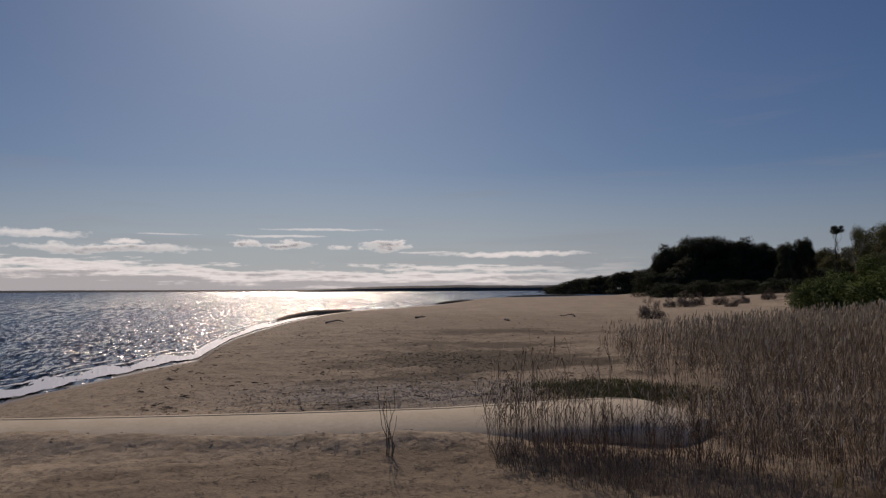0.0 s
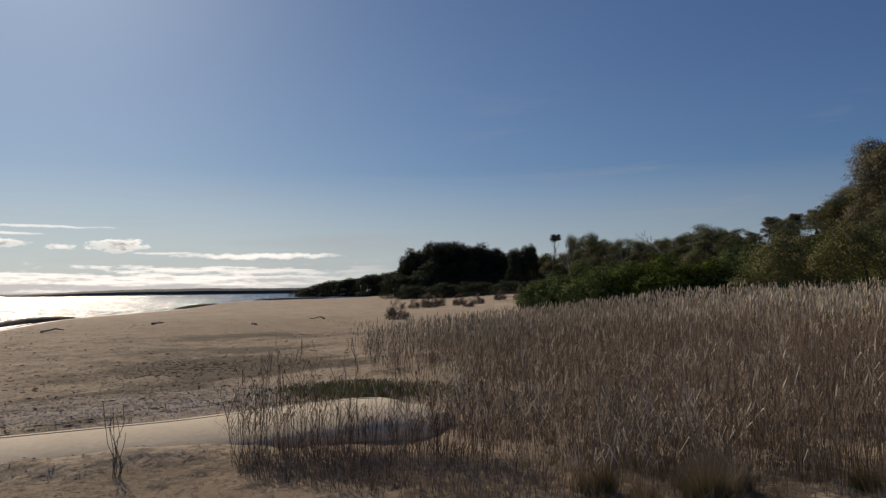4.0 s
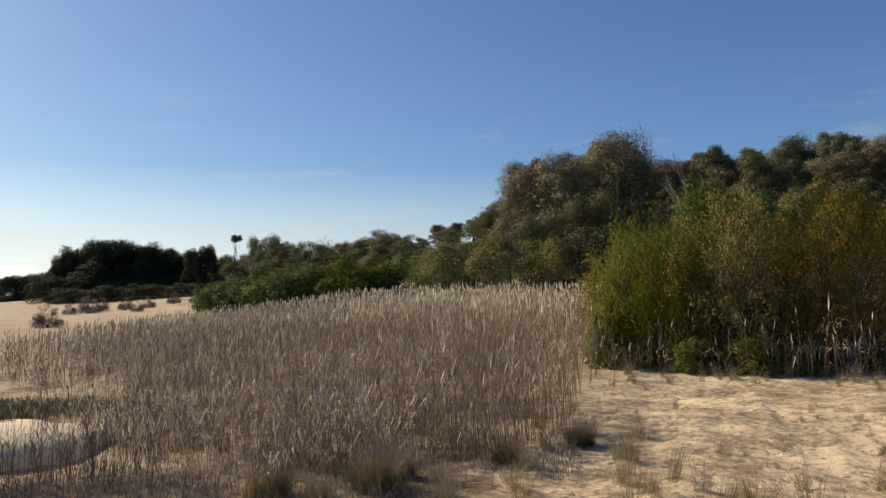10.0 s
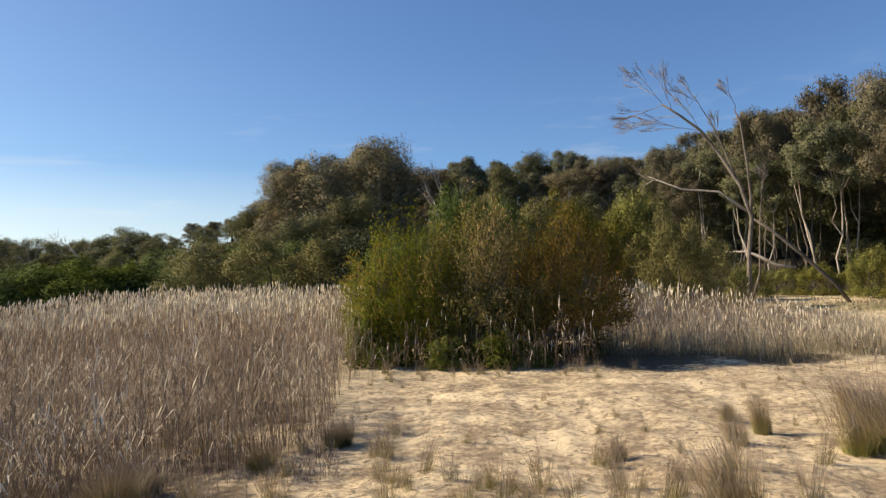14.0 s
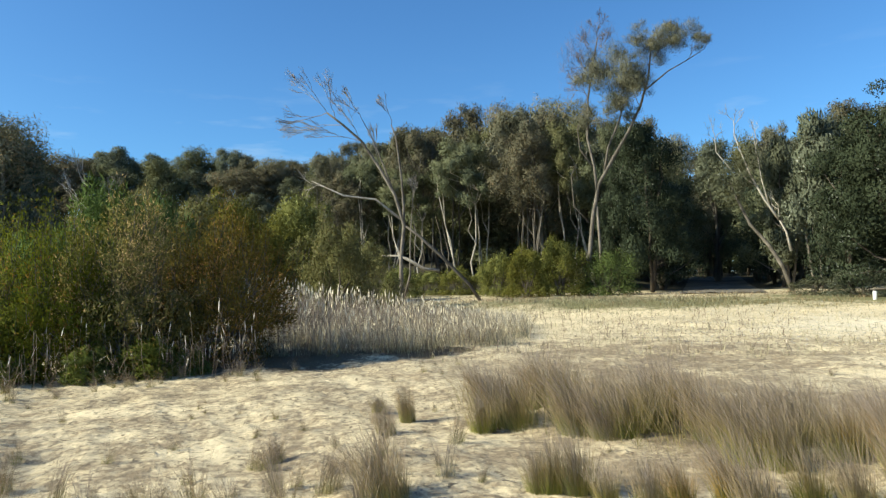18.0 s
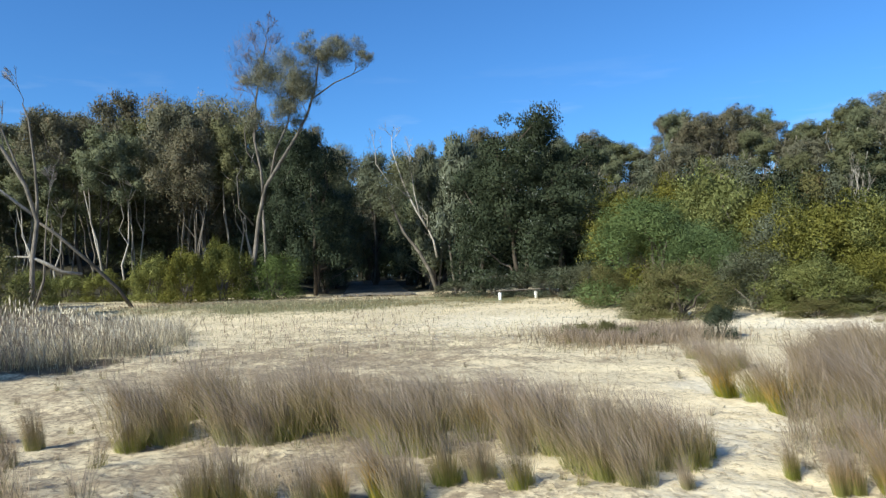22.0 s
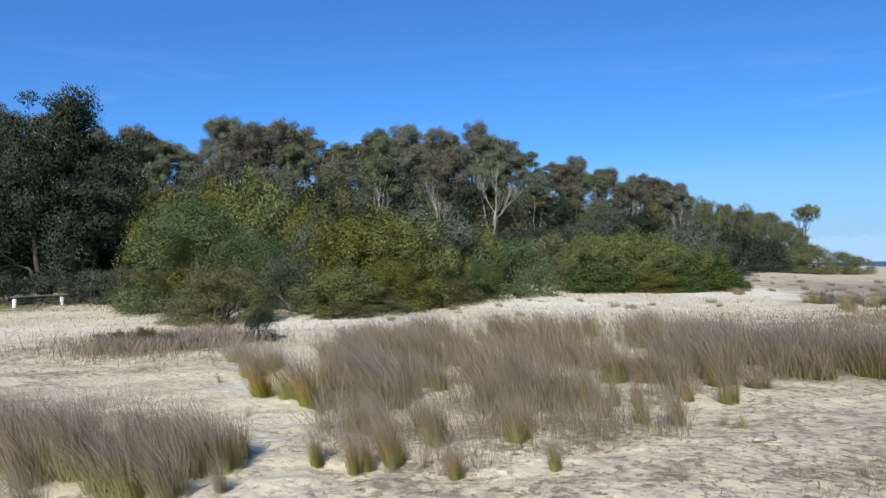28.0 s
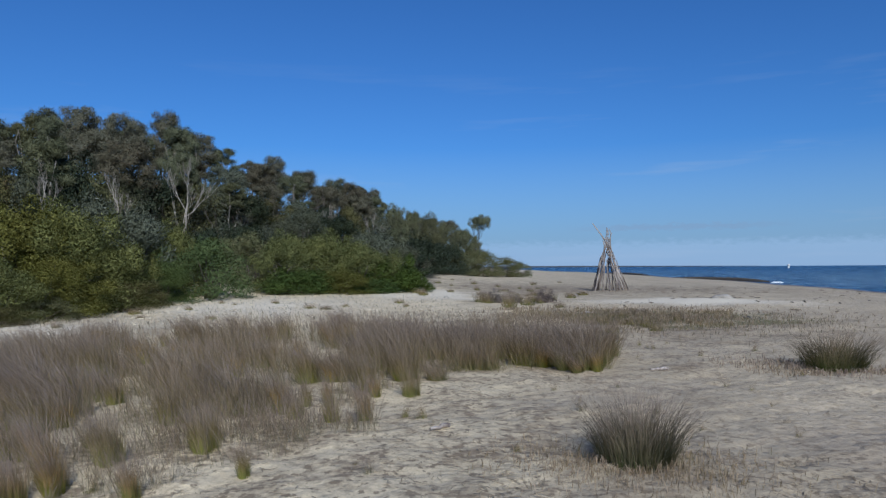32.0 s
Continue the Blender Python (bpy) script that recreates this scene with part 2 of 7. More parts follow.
def ground_material():
    """Sand, dry litter, grass, shell grit and damp sand, mixed by the attributes of the ground sheet."""
    m, n = material("sand_ground")
    geo = n("NewGeometry").outputs["Position"]
    fine = n("TexNoise", geo, None, 26.0, 4.0, 0.75)
    mid = n("TexNoise", geo, None, 8.0, 5.0, 0.65)
    patchy = n("TexNoise", geo, None, 1.3, 4.0, 0.65)
    blotch = n("Math", n("Math", mid.outputs[0], 0.55, op="MULTIPLY").outputs[0], n("Math", patchy.outputs[0], 0.45, op="MULTIPLY").outputs[0], op="ADD")
    wide = n("TexNoise", geo, None, 0.55, 3.0)
    dimple = n("TexVoronoi", n("MixRGB", 0.12, geo, mid.outputs[1]).outputs[0], None, 8.5)
    pale = n("MixRGB", mid.outputs[0], (0.58, 0.452, 0.283, 1), (0.82, 0.69, 0.468, 1))
    beach = n("MixRGB", n("MapRange", n("Math", mid.outputs[0], patchy.outputs[0], op="ADD").outputs[0], 0.75, 1.25, 0, 1).outputs[0], (0.33, 0.25, 0.162, 1), (0.60, 0.485, 0.345, 1))
    at = lambda k: n("Attribute", attr=k).outputs["Fac"]
    col = n("MixRGB", at("beach"), pale.outputs[0], beach.outputs[0]).outputs[0]

    # broad tones, as wind and water leave them
    bands = n("TexNoise", n("Mapping", geo, None, (0, 0, 0.6), (0.5, 0.16, 1)).outputs[0], None, 1.0, 5.0, 0.65)
    col = n("HueSaturation", 0.5, 1.0, n("MapRange", bands.outputs[0], 0.3, 0.7, 0.80, 1.14).outputs[0], 1.0, col).outputs[0]

    # dark grains and crumbs of dry matter all over the sand
    crumb = n("Math", n("Math", fine.outputs[0], 0.75, op="MULTIPLY").outputs[0], n("Math", patchy.outputs[0], 0.25, op="MULTIPLY").outputs[0], op="ADD")
    col = n("MixRGB", n("MapRange", crumb.outputs[0], 0.50, 0.66, 0.0, 0.55).outputs[0], col, (0.19, 0.135, 0.082, 1)).outputs[0]

    # specks and small drifts of litter
    speck = n("TexNoise", geo, None, 11.0, 3.0, 0.6)
    drift = n("Math", speck.outputs[0], n("MapRange", patchy.outputs[0], 0.35, 0.65, -0.07, 0.05).outputs[0], op="ADD")
    drift = n("Math", n("MapRange", drift.outputs[0], 0.54, 0.60, 0.0, 0.85).outputs[0], n("MapRange", at("litter"), 0.0, 0.4, 0.3, 1.0).outputs[0], op="MULTIPLY")
    col = n("MixRGB", drift.outputs[0], col, (0.17, 0.125, 0.08, 1)).outputs[0]

    def layer(col, key, dark, light, noise_out, soft=0.18, spread=1.0):
        edge = n("Math", at(key), n("MapRange", noise_out, 0.25, 0.75, -0.5 * spread, 0.5 * spread).outputs[0], op="ADD").outputs[0]
        f = n("MapRange", edge, 0.5 - soft, 0.5 + soft, 0, 1)
        return n("MixRGB", f.outputs[0], col, n("MixRGB", fine.outputs[0], rgba(dark), rgba(light)).outputs[0]).outputs[0]

    col = layer(col, "damp", (0.13, 0.10, 0.07), (0.20, 0.155, 0.105), wide.outputs[0], 0.3, 0.4)
    col = layer(col, "shell", (0.20, 0.175, 0.15), (0.50, 0.45, 0.38), mid.outputs[0], 0.15, 1.0)
    col = layer(col, "litter", (0.095, 0.068, 0.043), (0.43, 0.328, 0.215), blotch.outputs[0], 0.28, 1.6)
    col = layer(col, "weed", (0.060, 0.044, 0.026), (0.165, 0.122, 0.072), blotch.outputs[0], 0.2, 1.0)
    col = layer(col, "grass", (0.10, 0.10, 0.045), (0.26, 0.235, 0.12), blotch.outputs[0], 0.2, 1.0)
    col = layer(col, "white", (0.66, 0.545, 0.395), (0.86, 0.76, 0.585), mid.outputs[0], 0.25, 0.6)
    # floor of the wood, with the shade between the trunks put into its colour
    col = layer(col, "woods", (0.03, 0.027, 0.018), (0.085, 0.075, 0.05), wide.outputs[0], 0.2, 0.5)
    pits = n("MapRange", dimple.outputs["Distance"], 0.0, 0.55, 0.0, 1.0)
    relief = n("Math", n("Math", mid.outputs[0], 0.55, op="MULTIPLY").outputs[0], n("Math", n("Math", pits.outputs[0], 0.5, op="MULTIPLY").outputs[0], n("Math", fine.outputs[0], 0.34, op="MULTIPLY").outputs[0], op="ADD").outputs[0], op="ADD")
    bump = n("Bump", 0.65, 0.035, None, relief.outputs[0])
    gloss = n("MapRange", at("damp"), 0.45, 0.95, 0.9, 0.28)
    return finish(m, n, principled(n, col, gloss.outputs[0], n("MapRange", at("damp"), 0.5, 1.0, 0.2, 0.6).outputs[0], 0.0, bump.outputs[0]))


def water_material():
    """Choppy water: the facets' tilt comes straight from two scales of noise, so that glints hold far out."""
    m, n = material("sea_water")
    geo = n("NewGeometry")
    at = geo.outputs["Position"]
    way = n("Mapping", at, None, (0, 0, -0.3)).outputs[0]
    a = n("TexNoise", n("Mapping", way, None, None, (6.0, 1.1, 1)).outputs[0], None, 1.0, 2.0, 0.6)
    b = n("TexNoise", n("Mapping", way, None, None, (2.8, 0.24, 1)).outputs[0], None, 1.0, 2.0, 0.6)
    c = n("TexNoise", n("Mapping", way, None, None, (1.1, 0.05, 1)).outputs[0], None, 1.0, 2.0, 0.6)
    reach = n("VectorMath", at, op="LENGTH").outputs["Value"]
    mixed = n("MixRGB", n("MapRange", reach, 150, 600, 0, 0.8).outputs[0], n("MixRGB", n("MapRange", reach, 40, 120, 0, 1).outputs[0], a.outputs[1], b.outputs[1]).outputs[0], c.outputs[1])
    tilt = n("VectorMath", n("VectorMath", mixed.outputs[0], (0.5, 0.5, 0.5), op="SUBTRACT").outputs[0], n("CombineXYZ", n("MapRange", reach, 150, 900, 2.7, 2.0).outputs[0], n("MapRange", reach, 150, 900, 2.7, 2.0).outputs[0], 0.0).outputs[0], op="MULTIPLY")
    beachward = n("VectorMath", n("VectorMath", at, (-1, -1, 0), op="MULTIPLY").outputs[0], op="NORMALIZE").outputs[0]
    tilt = n("VectorMath", tilt.outputs[0], n("VectorMath", beachward, (0.15, 0.15, 0.0), op="MULTIPLY").outputs[0], op="ADD")
    nor = n("VectorMath", n("VectorMath", geo.outputs["Normal"], tilt.outputs[0], op="ADD").outputs[0], op="NORMALIZE")
    tint = n("MixRGB", n("TexNoise", at, None, 0.05, 2.0).outputs[0], (0.006, 0.025, 0.05, 1), (0.010, 0.04, 0.075, 1))
    glow = principled(n, tint.outputs[0], 0.36, 0.5, 0.0, n("VectorMath", n("VectorMath", geo.outputs["Normal"], n("VectorMath", tilt.outputs[0], (0.5, 0.5, 0.0), op="MULTIPLY").outputs[0], op="ADD").outputs[0], op="NORMALIZE").outputs[0])
    glint = principled(n, tint.outputs[0], n("MapRange", reach, 60, 600, 0.09, 0.2).outputs[0], 0.55, 0.0, nor.outputs[0])
    return finish(m, n, n("MixShader", 0.85, glow.outputs[0], glint.outputs[0]))


GROUND, WATER = ground_material(), water_material()
FOAM = plain_material("foam_white", (0.78, 0.80, 0.82), (0.92, 0.92, 0.92), 14.0, 0.36, 0.3, 0.6)
GREEN_LEAF = leaf_material("green_leaf", (0.072, 0.102, 0.032), (0.145, 0.182, 0.060), through_light=0.2)
BRIGHT_LEAF = leaf_material("bright_leaf", (0.056, 0.088, 0.022), (0.120, 0.165, 0.042), through_light=0.2)
YELLOW_LEAF = leaf_material("yellow_leaf", (0.108, 0.112, 0.030), (0.218, 0.215, 0.058), (0.33, 0.325, 0.11), 0.09, through_light=0.26)
SCRUB_LEAF = leaf_material("scrub_leaf", (0.104, 0.106, 0.044), (0.212, 0.200, 0.086), (0.24, 0.18, 0.10), 0.06, through_light=0.2)
OLIVE_LEAF = leaf_material("olive_leaf", (0.092, 0.098, 0.052), (0.205, 0.205, 0.108), through_light=0.18)
GREY_LEAF = leaf_material("grey_leaf", (0.078, 0.085, 0.054), (0.168, 0.175, 0.114), (0.30, 0.30, 0.24), 0.03, through_light=0.18)
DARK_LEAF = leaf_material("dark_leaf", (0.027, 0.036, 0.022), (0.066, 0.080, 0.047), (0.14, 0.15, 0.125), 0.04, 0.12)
FOREST_LEAF = leaf_material("forest_leaf", (0.094, 0.090, 0.060), (0.212, 0.194, 0.126), (0.21, 0.16, 0.10), 0.06, through_light=0.16)
RUST_LEAF = leaf_material("rust_leaf", (0.108, 0.090, 0.020), (0.245, 0.190, 0.050), (0.48, 0.29, 0.12), 0.16, 0.38, 0.6, 0.05)
WILLOW_LEAF = leaf_material("willow_leaf", (0.085, 0.108, 0.013), (0.205, 0.218, 0.040), (0.30, 0.19, 0.055), 0.12, 0.42, 0.6, 0.05)
GUM_LEAF = leaf_material("gum_leaf", (0.115, 0.112, 0.072), (0.270, 0.242, 0.150), (0.33, 0.22, 0.12), 0.12, through_light=0.14)
# far shores: air haze is put into this paler, greyer leaf colour
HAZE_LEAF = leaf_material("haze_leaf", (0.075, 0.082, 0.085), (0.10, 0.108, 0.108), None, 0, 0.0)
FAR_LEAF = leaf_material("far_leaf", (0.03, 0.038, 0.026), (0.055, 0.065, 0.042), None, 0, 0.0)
DRY_LEAF = leaf_material("dry_twig", (0.13, 0.10, 0.085), (0.27, 0.22, 0.19), None, 0, 0.1)
PALE_BARK = bark_material("pale_bark", (0.24, 0.20, 0.16), (0.58, 0.52, 0.44))
GREY_BARK = bark_material("grey_bark", (0.075, 0.063, 0.050), (0.25, 0.212, 0.175))
DARK_BARK = bark_material("dark_bark", (0.05, 0.04, 0.03), (0.17, 0.135, 0.105))
DRIFT = bark_material("driftwood", (0.15, 0.115, 0.095), (0.52, 0.45, 0.39), 9.0)
SEDGE = bands_material("sedge_blade", (0.24, 0.255, 0.048), (0.285, 0.22, 0.09), (0.30, 0.23, 0.175), 0.25, 0.24, 0.5)
SEDGE_DRY = bands_material("sedge_dry", (0.27, 0.25, 0.10), (0.28, 0.21, 0.13), (0.325, 0.248, 0.185))
SEDGE_RUST = bands_material("sedge_rust", (0.28, 0.275, 0.05), (0.37, 0.235, 0.08), (0.28, 0.215, 0.18))
SEDGE_DARK = bands_material("sedge_dark", (0.11, 0.14, 0.032), (0.165, 0.14, 0.065), (0.27, 0.20, 0.135))
STRAW = bands_material("reed_straw", (0.14, 0.102, 0.074), (0.275, 0.20, 0.147), (0.42, 0.318, 0.234), 0.02, 0.22, 0.55, 0.05)
REED_LEAF = leaf_material("reed_leaf", (0.125, 0.09, 0.063), (0.27, 0.20, 0.141), (0.84, 0.71, 0.55), 0.16, 0.06, 0.6, 0.1)
WISPY = bands_material("wispy_sedge", (0.23, 0.21, 0.08), (0.27, 0.20, 0.11), (0.31, 0.235, 0.165), 0.3)
PALE_STRAW = bands_material("pale_straw", (0.27, 0.25, 0.15), (0.42, 0.36, 0.25), (0.56, 0.48, 0.36), 0.2)
LOWGRASS = bands_material("low_grass", (0.14, 0.14, 0.065), (0.24, 0.215, 0.125), (0.34, 0.295, 0.20))
PLUME = bands_material("reed_plume", (0.50, 0.42, 0.32), (0.64, 0.55, 0.42), (0.76, 0.67, 0.53), 0.12)
CANVAS = plain_material("geotextile", (0.66, 0.55, 0.38), (0.78, 0.67, 0.49), 14.0, 0.85, 0.25)
WHITE_PAINT = plain_material("white_paint", (0.62, 0.60, 0.56), (0.82, 0.80, 0.76), 10.0, 0.6, 0.2)
# gravel darkened in its colour for the shade over the track
TRACK = plain_material("shaded_gravel", (0.09, 0.078, 0.062), (0.24, 0.21, 0.17), 1.2, 0.95, 0.8)
PEBBLE = plain_material("pebble_stone", (0.13, 0.115, 0.10), (0.52, 0.47, 0.40), 9.0, 0.8, 0.2)
WEED = plain_material("dry_seaweed", (0.08, 0.063, 0.044), (0.20, 0.155, 0.105), 20.0, 0.9, 0.4)

# ---- geometry helpers ----
rng = np.random.default_rng(7)


def P(az, d, z=None):
    """A place by its bearing (degrees clockwise from +y) and distance; on the ground when z is left out."""
    x, y = d * math.sin(radians(az)), d * math.cos(radians(az))
    return Vector((x, y, height(x, y) if z is None else z))


def step(a, b, v):
    t = np.clip((np.asarray(v, float) - a) / (b - a), 0, 1)
    return t * t * (3 - 2 * t)


def hump(az, r, az0, r0, waz, wr):
    return np.exp(-((az - az0) / waz) ** 2 - ((r - r0) / wr) ** 2)


SHORE_AZ = [-35, -26, -19.5, -14, -10, -7.5, -4, 0, 4, 10, 14, 15.5, 17, 180, 186, 190, 196, 199, 207, 214, 240, 270, 300, 325]
SHORE_D = [18.5, 24, 29, 53, 76, 92, 104, 128, 228, 262, 300, 420, 4000, 4000, 900, 430, 250, 178, 108, 78, 40, 25, 19, 18.5]
# rise under the wood, heightened to close sky gaps with dark ground
RISE_AZ = [10, 20, 35, 50, 80, 106, 111, 118, 123, 140, 165, 178, 186, 192]
RISE_Z = [0.0, 0.2, 1.5, 8.0, 12.0, 12.0, 1.0, 1.0, 12.0, 13.0, 11.0, 0.7, 0.0, 0.0]


def bearing(x, y):
    a = np.degrees(np.arctan2(x, y))
    return np.where(a < -35, a + 360, a)


def wobble(x, y, s, seed=0.0):
    """Cheap smooth noise of wavelength about s metres."""
    k = 2 * math.pi / s
    return (np.sin(k * (x * 0.8 + y * 0.6) + seed) + np.sin(k * 1.31 * (y * 0.9 - x * 0.45) + 1.7 * seed + 1.0) + np.sin(k * 1.73 * (x * 0.35 - y * 0.94) + 2.3 * seed + 2.0) + np.sin(k * 0.77 * (x + 0.2 * y) + 0.6 * seed + 4.0)) / 4


def lattice(x, y, s, seed=0):
    """Smooth random field from 0 to 1 with cells of s metres."""
    u, v = x / s, y / s
    i, j = np.floor(u), np.floor(v)
    def at(a, b):
        h = np.sin(a * 127.1 + b * 311.7 + seed * 74.7) * 43758.5453
        return h - np.floor(h)
    p, q = u - i, v - j
    p, q = p * p * (3 - 2 * p), q * q * (3 - 2 * q)
    return (at(i, j) * (1 - p) + at(i + 1, j) * p) * (1 - q) + (at(i, j + 1) * (1 - p) + at(i + 1, j + 1) * p) * q


def heights(x, y):
    x, y = np.asarray(x, float), np.asarray(y, float)
    r, az = np.hypot(x, y), bearing(x, y)
    shore = np.interp(az, SHORE_AZ, SHORE_D)
    z = -0.9 * step(0.5, 1.0, r / shore) ** 1.0 - 2.0 * step(1.0, 1.5, r / shore)
    rise = np.interp(az, RISE_AZ, RISE_Z)
    inland = step(14, 40, az) * (1 - step(176, 190, az))
    z = z + inland * 0.5 * step(22, 42, r) + rise * step(46, 98, r)
    z = z + 0.12 * step(126, 140, az) * (1 - step(168, 180, az)) * step(17, 32, r)
    z = z + 0.22 * hump(az, r, 104, 33.5, 8, 2.2) + 0.12 * hump(az, r, 150, 24, 12, 4) + 0.22 * hump(az, r, 203, 33, 16, 4)
    z = z + 0.15 * hump(az, r, 182, 82, 2.0, 10) + 0.6 * hump(az, r, 30, 66, 4, 10) + 0.1 * hump(az, r, 22, 90, 6, 16)
    z = z + 0.10 * hump(az, r, 14, 11.5, 9, 1.5)
    z = z + 0.13 * np.exp(-((y - 7.62) / 0.34) ** 2) * step(-14, -7, x) * (1 - step(-0.5, 1.2, x))
    soft = 1 - step(40, 120, r)
    dry = 1 - step(0.75, 0.95, r / shore)
    worn = step(1.5, 3.0, r) * (1 - step(24, 44, r)) * dry
    pits = np.clip(lattice(x, y, 0.30, 1) - 0.55, 0, 1) * np.clip(lattice(x, y, 0.9, 2) - 0.2, 0, 1)
    z = z + worn * (0.03 * (lattice(x, y, 0.62, 3) - 0.5) + 0.03 * (lattice(x, y, 0.19, 4) - 0.5) - 0.12 * pits)
    z = z + soft * dry * (0.05 * wobble(x, y, 4.1) + 0.014 * wobble(x, y, 1.15, 2.0) + 0.010 * wobble(x, y, 0.55, 4.0)) - 0.02
    return z


def height(x, y):
    return float(heights(x, y))


class Geo:
    """Collects vertices and faces of one mesh."""
    def __init__(self):
        self.v, self.f, self.n, self.count, self.soft = [], [], [], 0, False

    def add(self, verts, faces, normals=None):
        verts = np.asarray(verts, float).reshape(-1, 3)
        self.v.append(verts)
        self.n.append(np.zeros_like(verts) if normals is None else normals)
        self.soft |= normals is not None
        self.f.extend((np.asarray(faces) + self.count).tolist() if len(faces) else [])
        self.count += len(verts)
        return self

    def mesh(self, name, mat, smooth=False):
        me = bpy.data.meshes.new(name)
        me.from_pydata(np.concatenate(self.v).tolist() if self.v else [], [], self.f)
        me.materials.append(mat)
        if smooth:
            me.polygons.foreach_set("use_smooth", [True] * len(me.polygons))
        me.update()
        if self.soft:
            me.polygons.foreach_set("use_smooth", [True] * len(me.polygons))
            me.normals_split_custom_set_from_vertices(np.concatenate(self.n).tolist())
        return me


def part(name, geo, mat, parent=None, label="", smooth=False):
    ob = new(name, geo.mesh(name, mat, smooth))
    ob.parent = parent
    return tagged(ob, label)


def unit(v):
    return v / np.maximum(np.linalg.norm(v, axis=-1, keepdims=True), 1e-9)


def tube(geo, pts, radii, sides=6, cap=True):
    """A tapered tube along pts."""
    pts = np.asarray(pts, float)
    n = len(pts)
    radii = np.broadcast_to(radii, n) if np.ndim(radii) else np.full(n, radii)
    tang = unit(np.gradient(pts, axis=0))
    ref = np.array([0.31, 0.87, 0.38]) if abs(tang[0] @ [0.31, 0.87, 0.38]) < 0.9 else np.array([1.0, 0, 0])
    a = unit(np.cross(tang, ref))
    b = np.cross(tang, a)
    ang = np.arange(sides) * 2 * math.pi / sides
    ring = pts[:, None] + radii[:, None, None] * (np.cos(ang)[None, :, None] * a[:, None] + np.sin(ang)[None, :, None] * b[:, None])
    faces = [[i * sides + j, i * sides + (j + 1) % sides, (i + 1) * sides + (j + 1) % sides, (i + 1) * sides + j] for i in range(n - 1) for j in range(sides)]
    base = geo.count
    geo.add(ring.reshape(-1, 3), faces)
    if cap:
        geo.f.append([base + j for j in range(sides)][::-1])
        geo.f.append([base + (n - 1) * sides + j for j in range(sides)])


def bent(p0, p1, sag, g, n=5, jitter=0.04):
    """A crooked line of n points from p0 to p1, bowed by sag."""
    p0, p1 = np.asarray(p0, float), np.asarray(p1, float)
    t = np.linspace(0, 1, n)[:, None]
    line = p0 + (p1 - p0) * t + np.asarray(sag, float) * (4 * t * (1 - t))
    wig = g.normal(0, jitter * np.linalg.norm(p1 - p0), (n, 3))
    wig[0] = wig[-1] = 0
    return line + wig


def leaves(geo, centre, axis, length, width, g, slim=False, outward=None):
    """Pointed leaf blades, one face each, slightly folded by their random side."""
    n = len(centre)
    axis = unit(axis)
    side = unit(np.cross(axis, g.normal(size=(n, 3)) if outward is None else outward + g.normal(0, 0.3, (n, 3))))
    nor = np.cross(axis, side)
    if slim:
        L3, W3 = (length * g.uniform(0.7, 1.4, n))[:, None], (width * g.uniform(0.8, 1.5, n))[:, None]
        q = np.stack([centre - side * W3 * 0.5, centre + side * W3 * 0.5, centre + axis * L3], 1)
        if outward is None:
            geo.add(q.reshape(-1, 3), (np.arange(n)[:, None] * 3 + np.arange(3)))
            return
        # leaves on the outside of a clump share its rounded light
        turned = (np.cross(q[:, 1] - q[:, 0], q[:, 2] - q[:, 0]) * outward).sum(-1) < 0
        q[turned] = q[turned][:, [1, 0, 2]]
        geo.add(q.reshape(-1, 3), (np.arange(n)[:, None] * 3 + np.arange(3)), np.repeat(outward, 3, 0))
        return
    L = (length * g.uniform(0.6, 1.35, n))[:, None]
    W = (width * g.uniform(0.7, 1.3, n))[:, None]
    q = np.stack([centre - axis * L * 0.1, centre + side * W * 0.5 + axis * L * 0.42 + nor * W * 0.15, centre + axis * L, centre - side * W * 0.5 + axis * L * 0.42 + nor * W * 0.15], 1)
    geo.add(q.reshape(-1, 3), (np.arange(n)[:, None] * 4 + np.arange(4)))


def fitted(clumps, floor=0.0, across=None):
    """Scale clumps so that the plant is one unit high and, if given, about that many units across."""
    top = max(c[2] + r[2] for c, r in clumps)
    wide = max(math.hypot(c[0], c[1]) + r[0] for c, r in clumps) * 2
    s = np.array([1, 1, 1 / top]) if across is None else np.array([across / wide, across / wide, 1 / top])
    return [(c * s, r * s) for c, r in clumps]


def clump_leaves(geo, clumps, n, length, width, g, up=0.35, droop=0.0, fill=0.45, slim=True, fuzz=0.08):
    """n leaves spread over the shells of the clumps (centre, radii)."""
    n, length, width = int(n * 2.3), length * 0.66, width * 0.66
    c = np.array([k[0] for k in clumps], float)
    r = np.array([k[1] for k in clumps], float)
    w = (r[:, 0] * r[:, 2]) ** 1.0
    pick = g.choice(len(clumps), n, p=w / w.sum())
    d = unit(g.normal(size=(n, 3)) + [0, 0, 0.25])
    rad = (g.uniform(fill * 0.7, 1.0, n) ** 0.6 + np.abs(g.normal(0, fuzz, n))) * (1 + 0.25 * np.sin(d[:, 0] * 5 + pick) * np.cos(d[:, 2] * 6 + d[:, 1] * 4 + pick * 2))
    pos = c[pick] + d * r[pick] * rad[:, None]
    rnd = g.normal(0, 0.8, (n, 3))
    axis = rnd - d * (rnd * d).sum(-1, keepdims=True) * 0.8 + d * 0.3 + [0, 0, up - droop]
    leaves(geo, pos, axis, length, width, g, slim, unit(d + g.normal(0, 0.24, (n, 3)) + [0, 0, 0.3]) if slim else None)


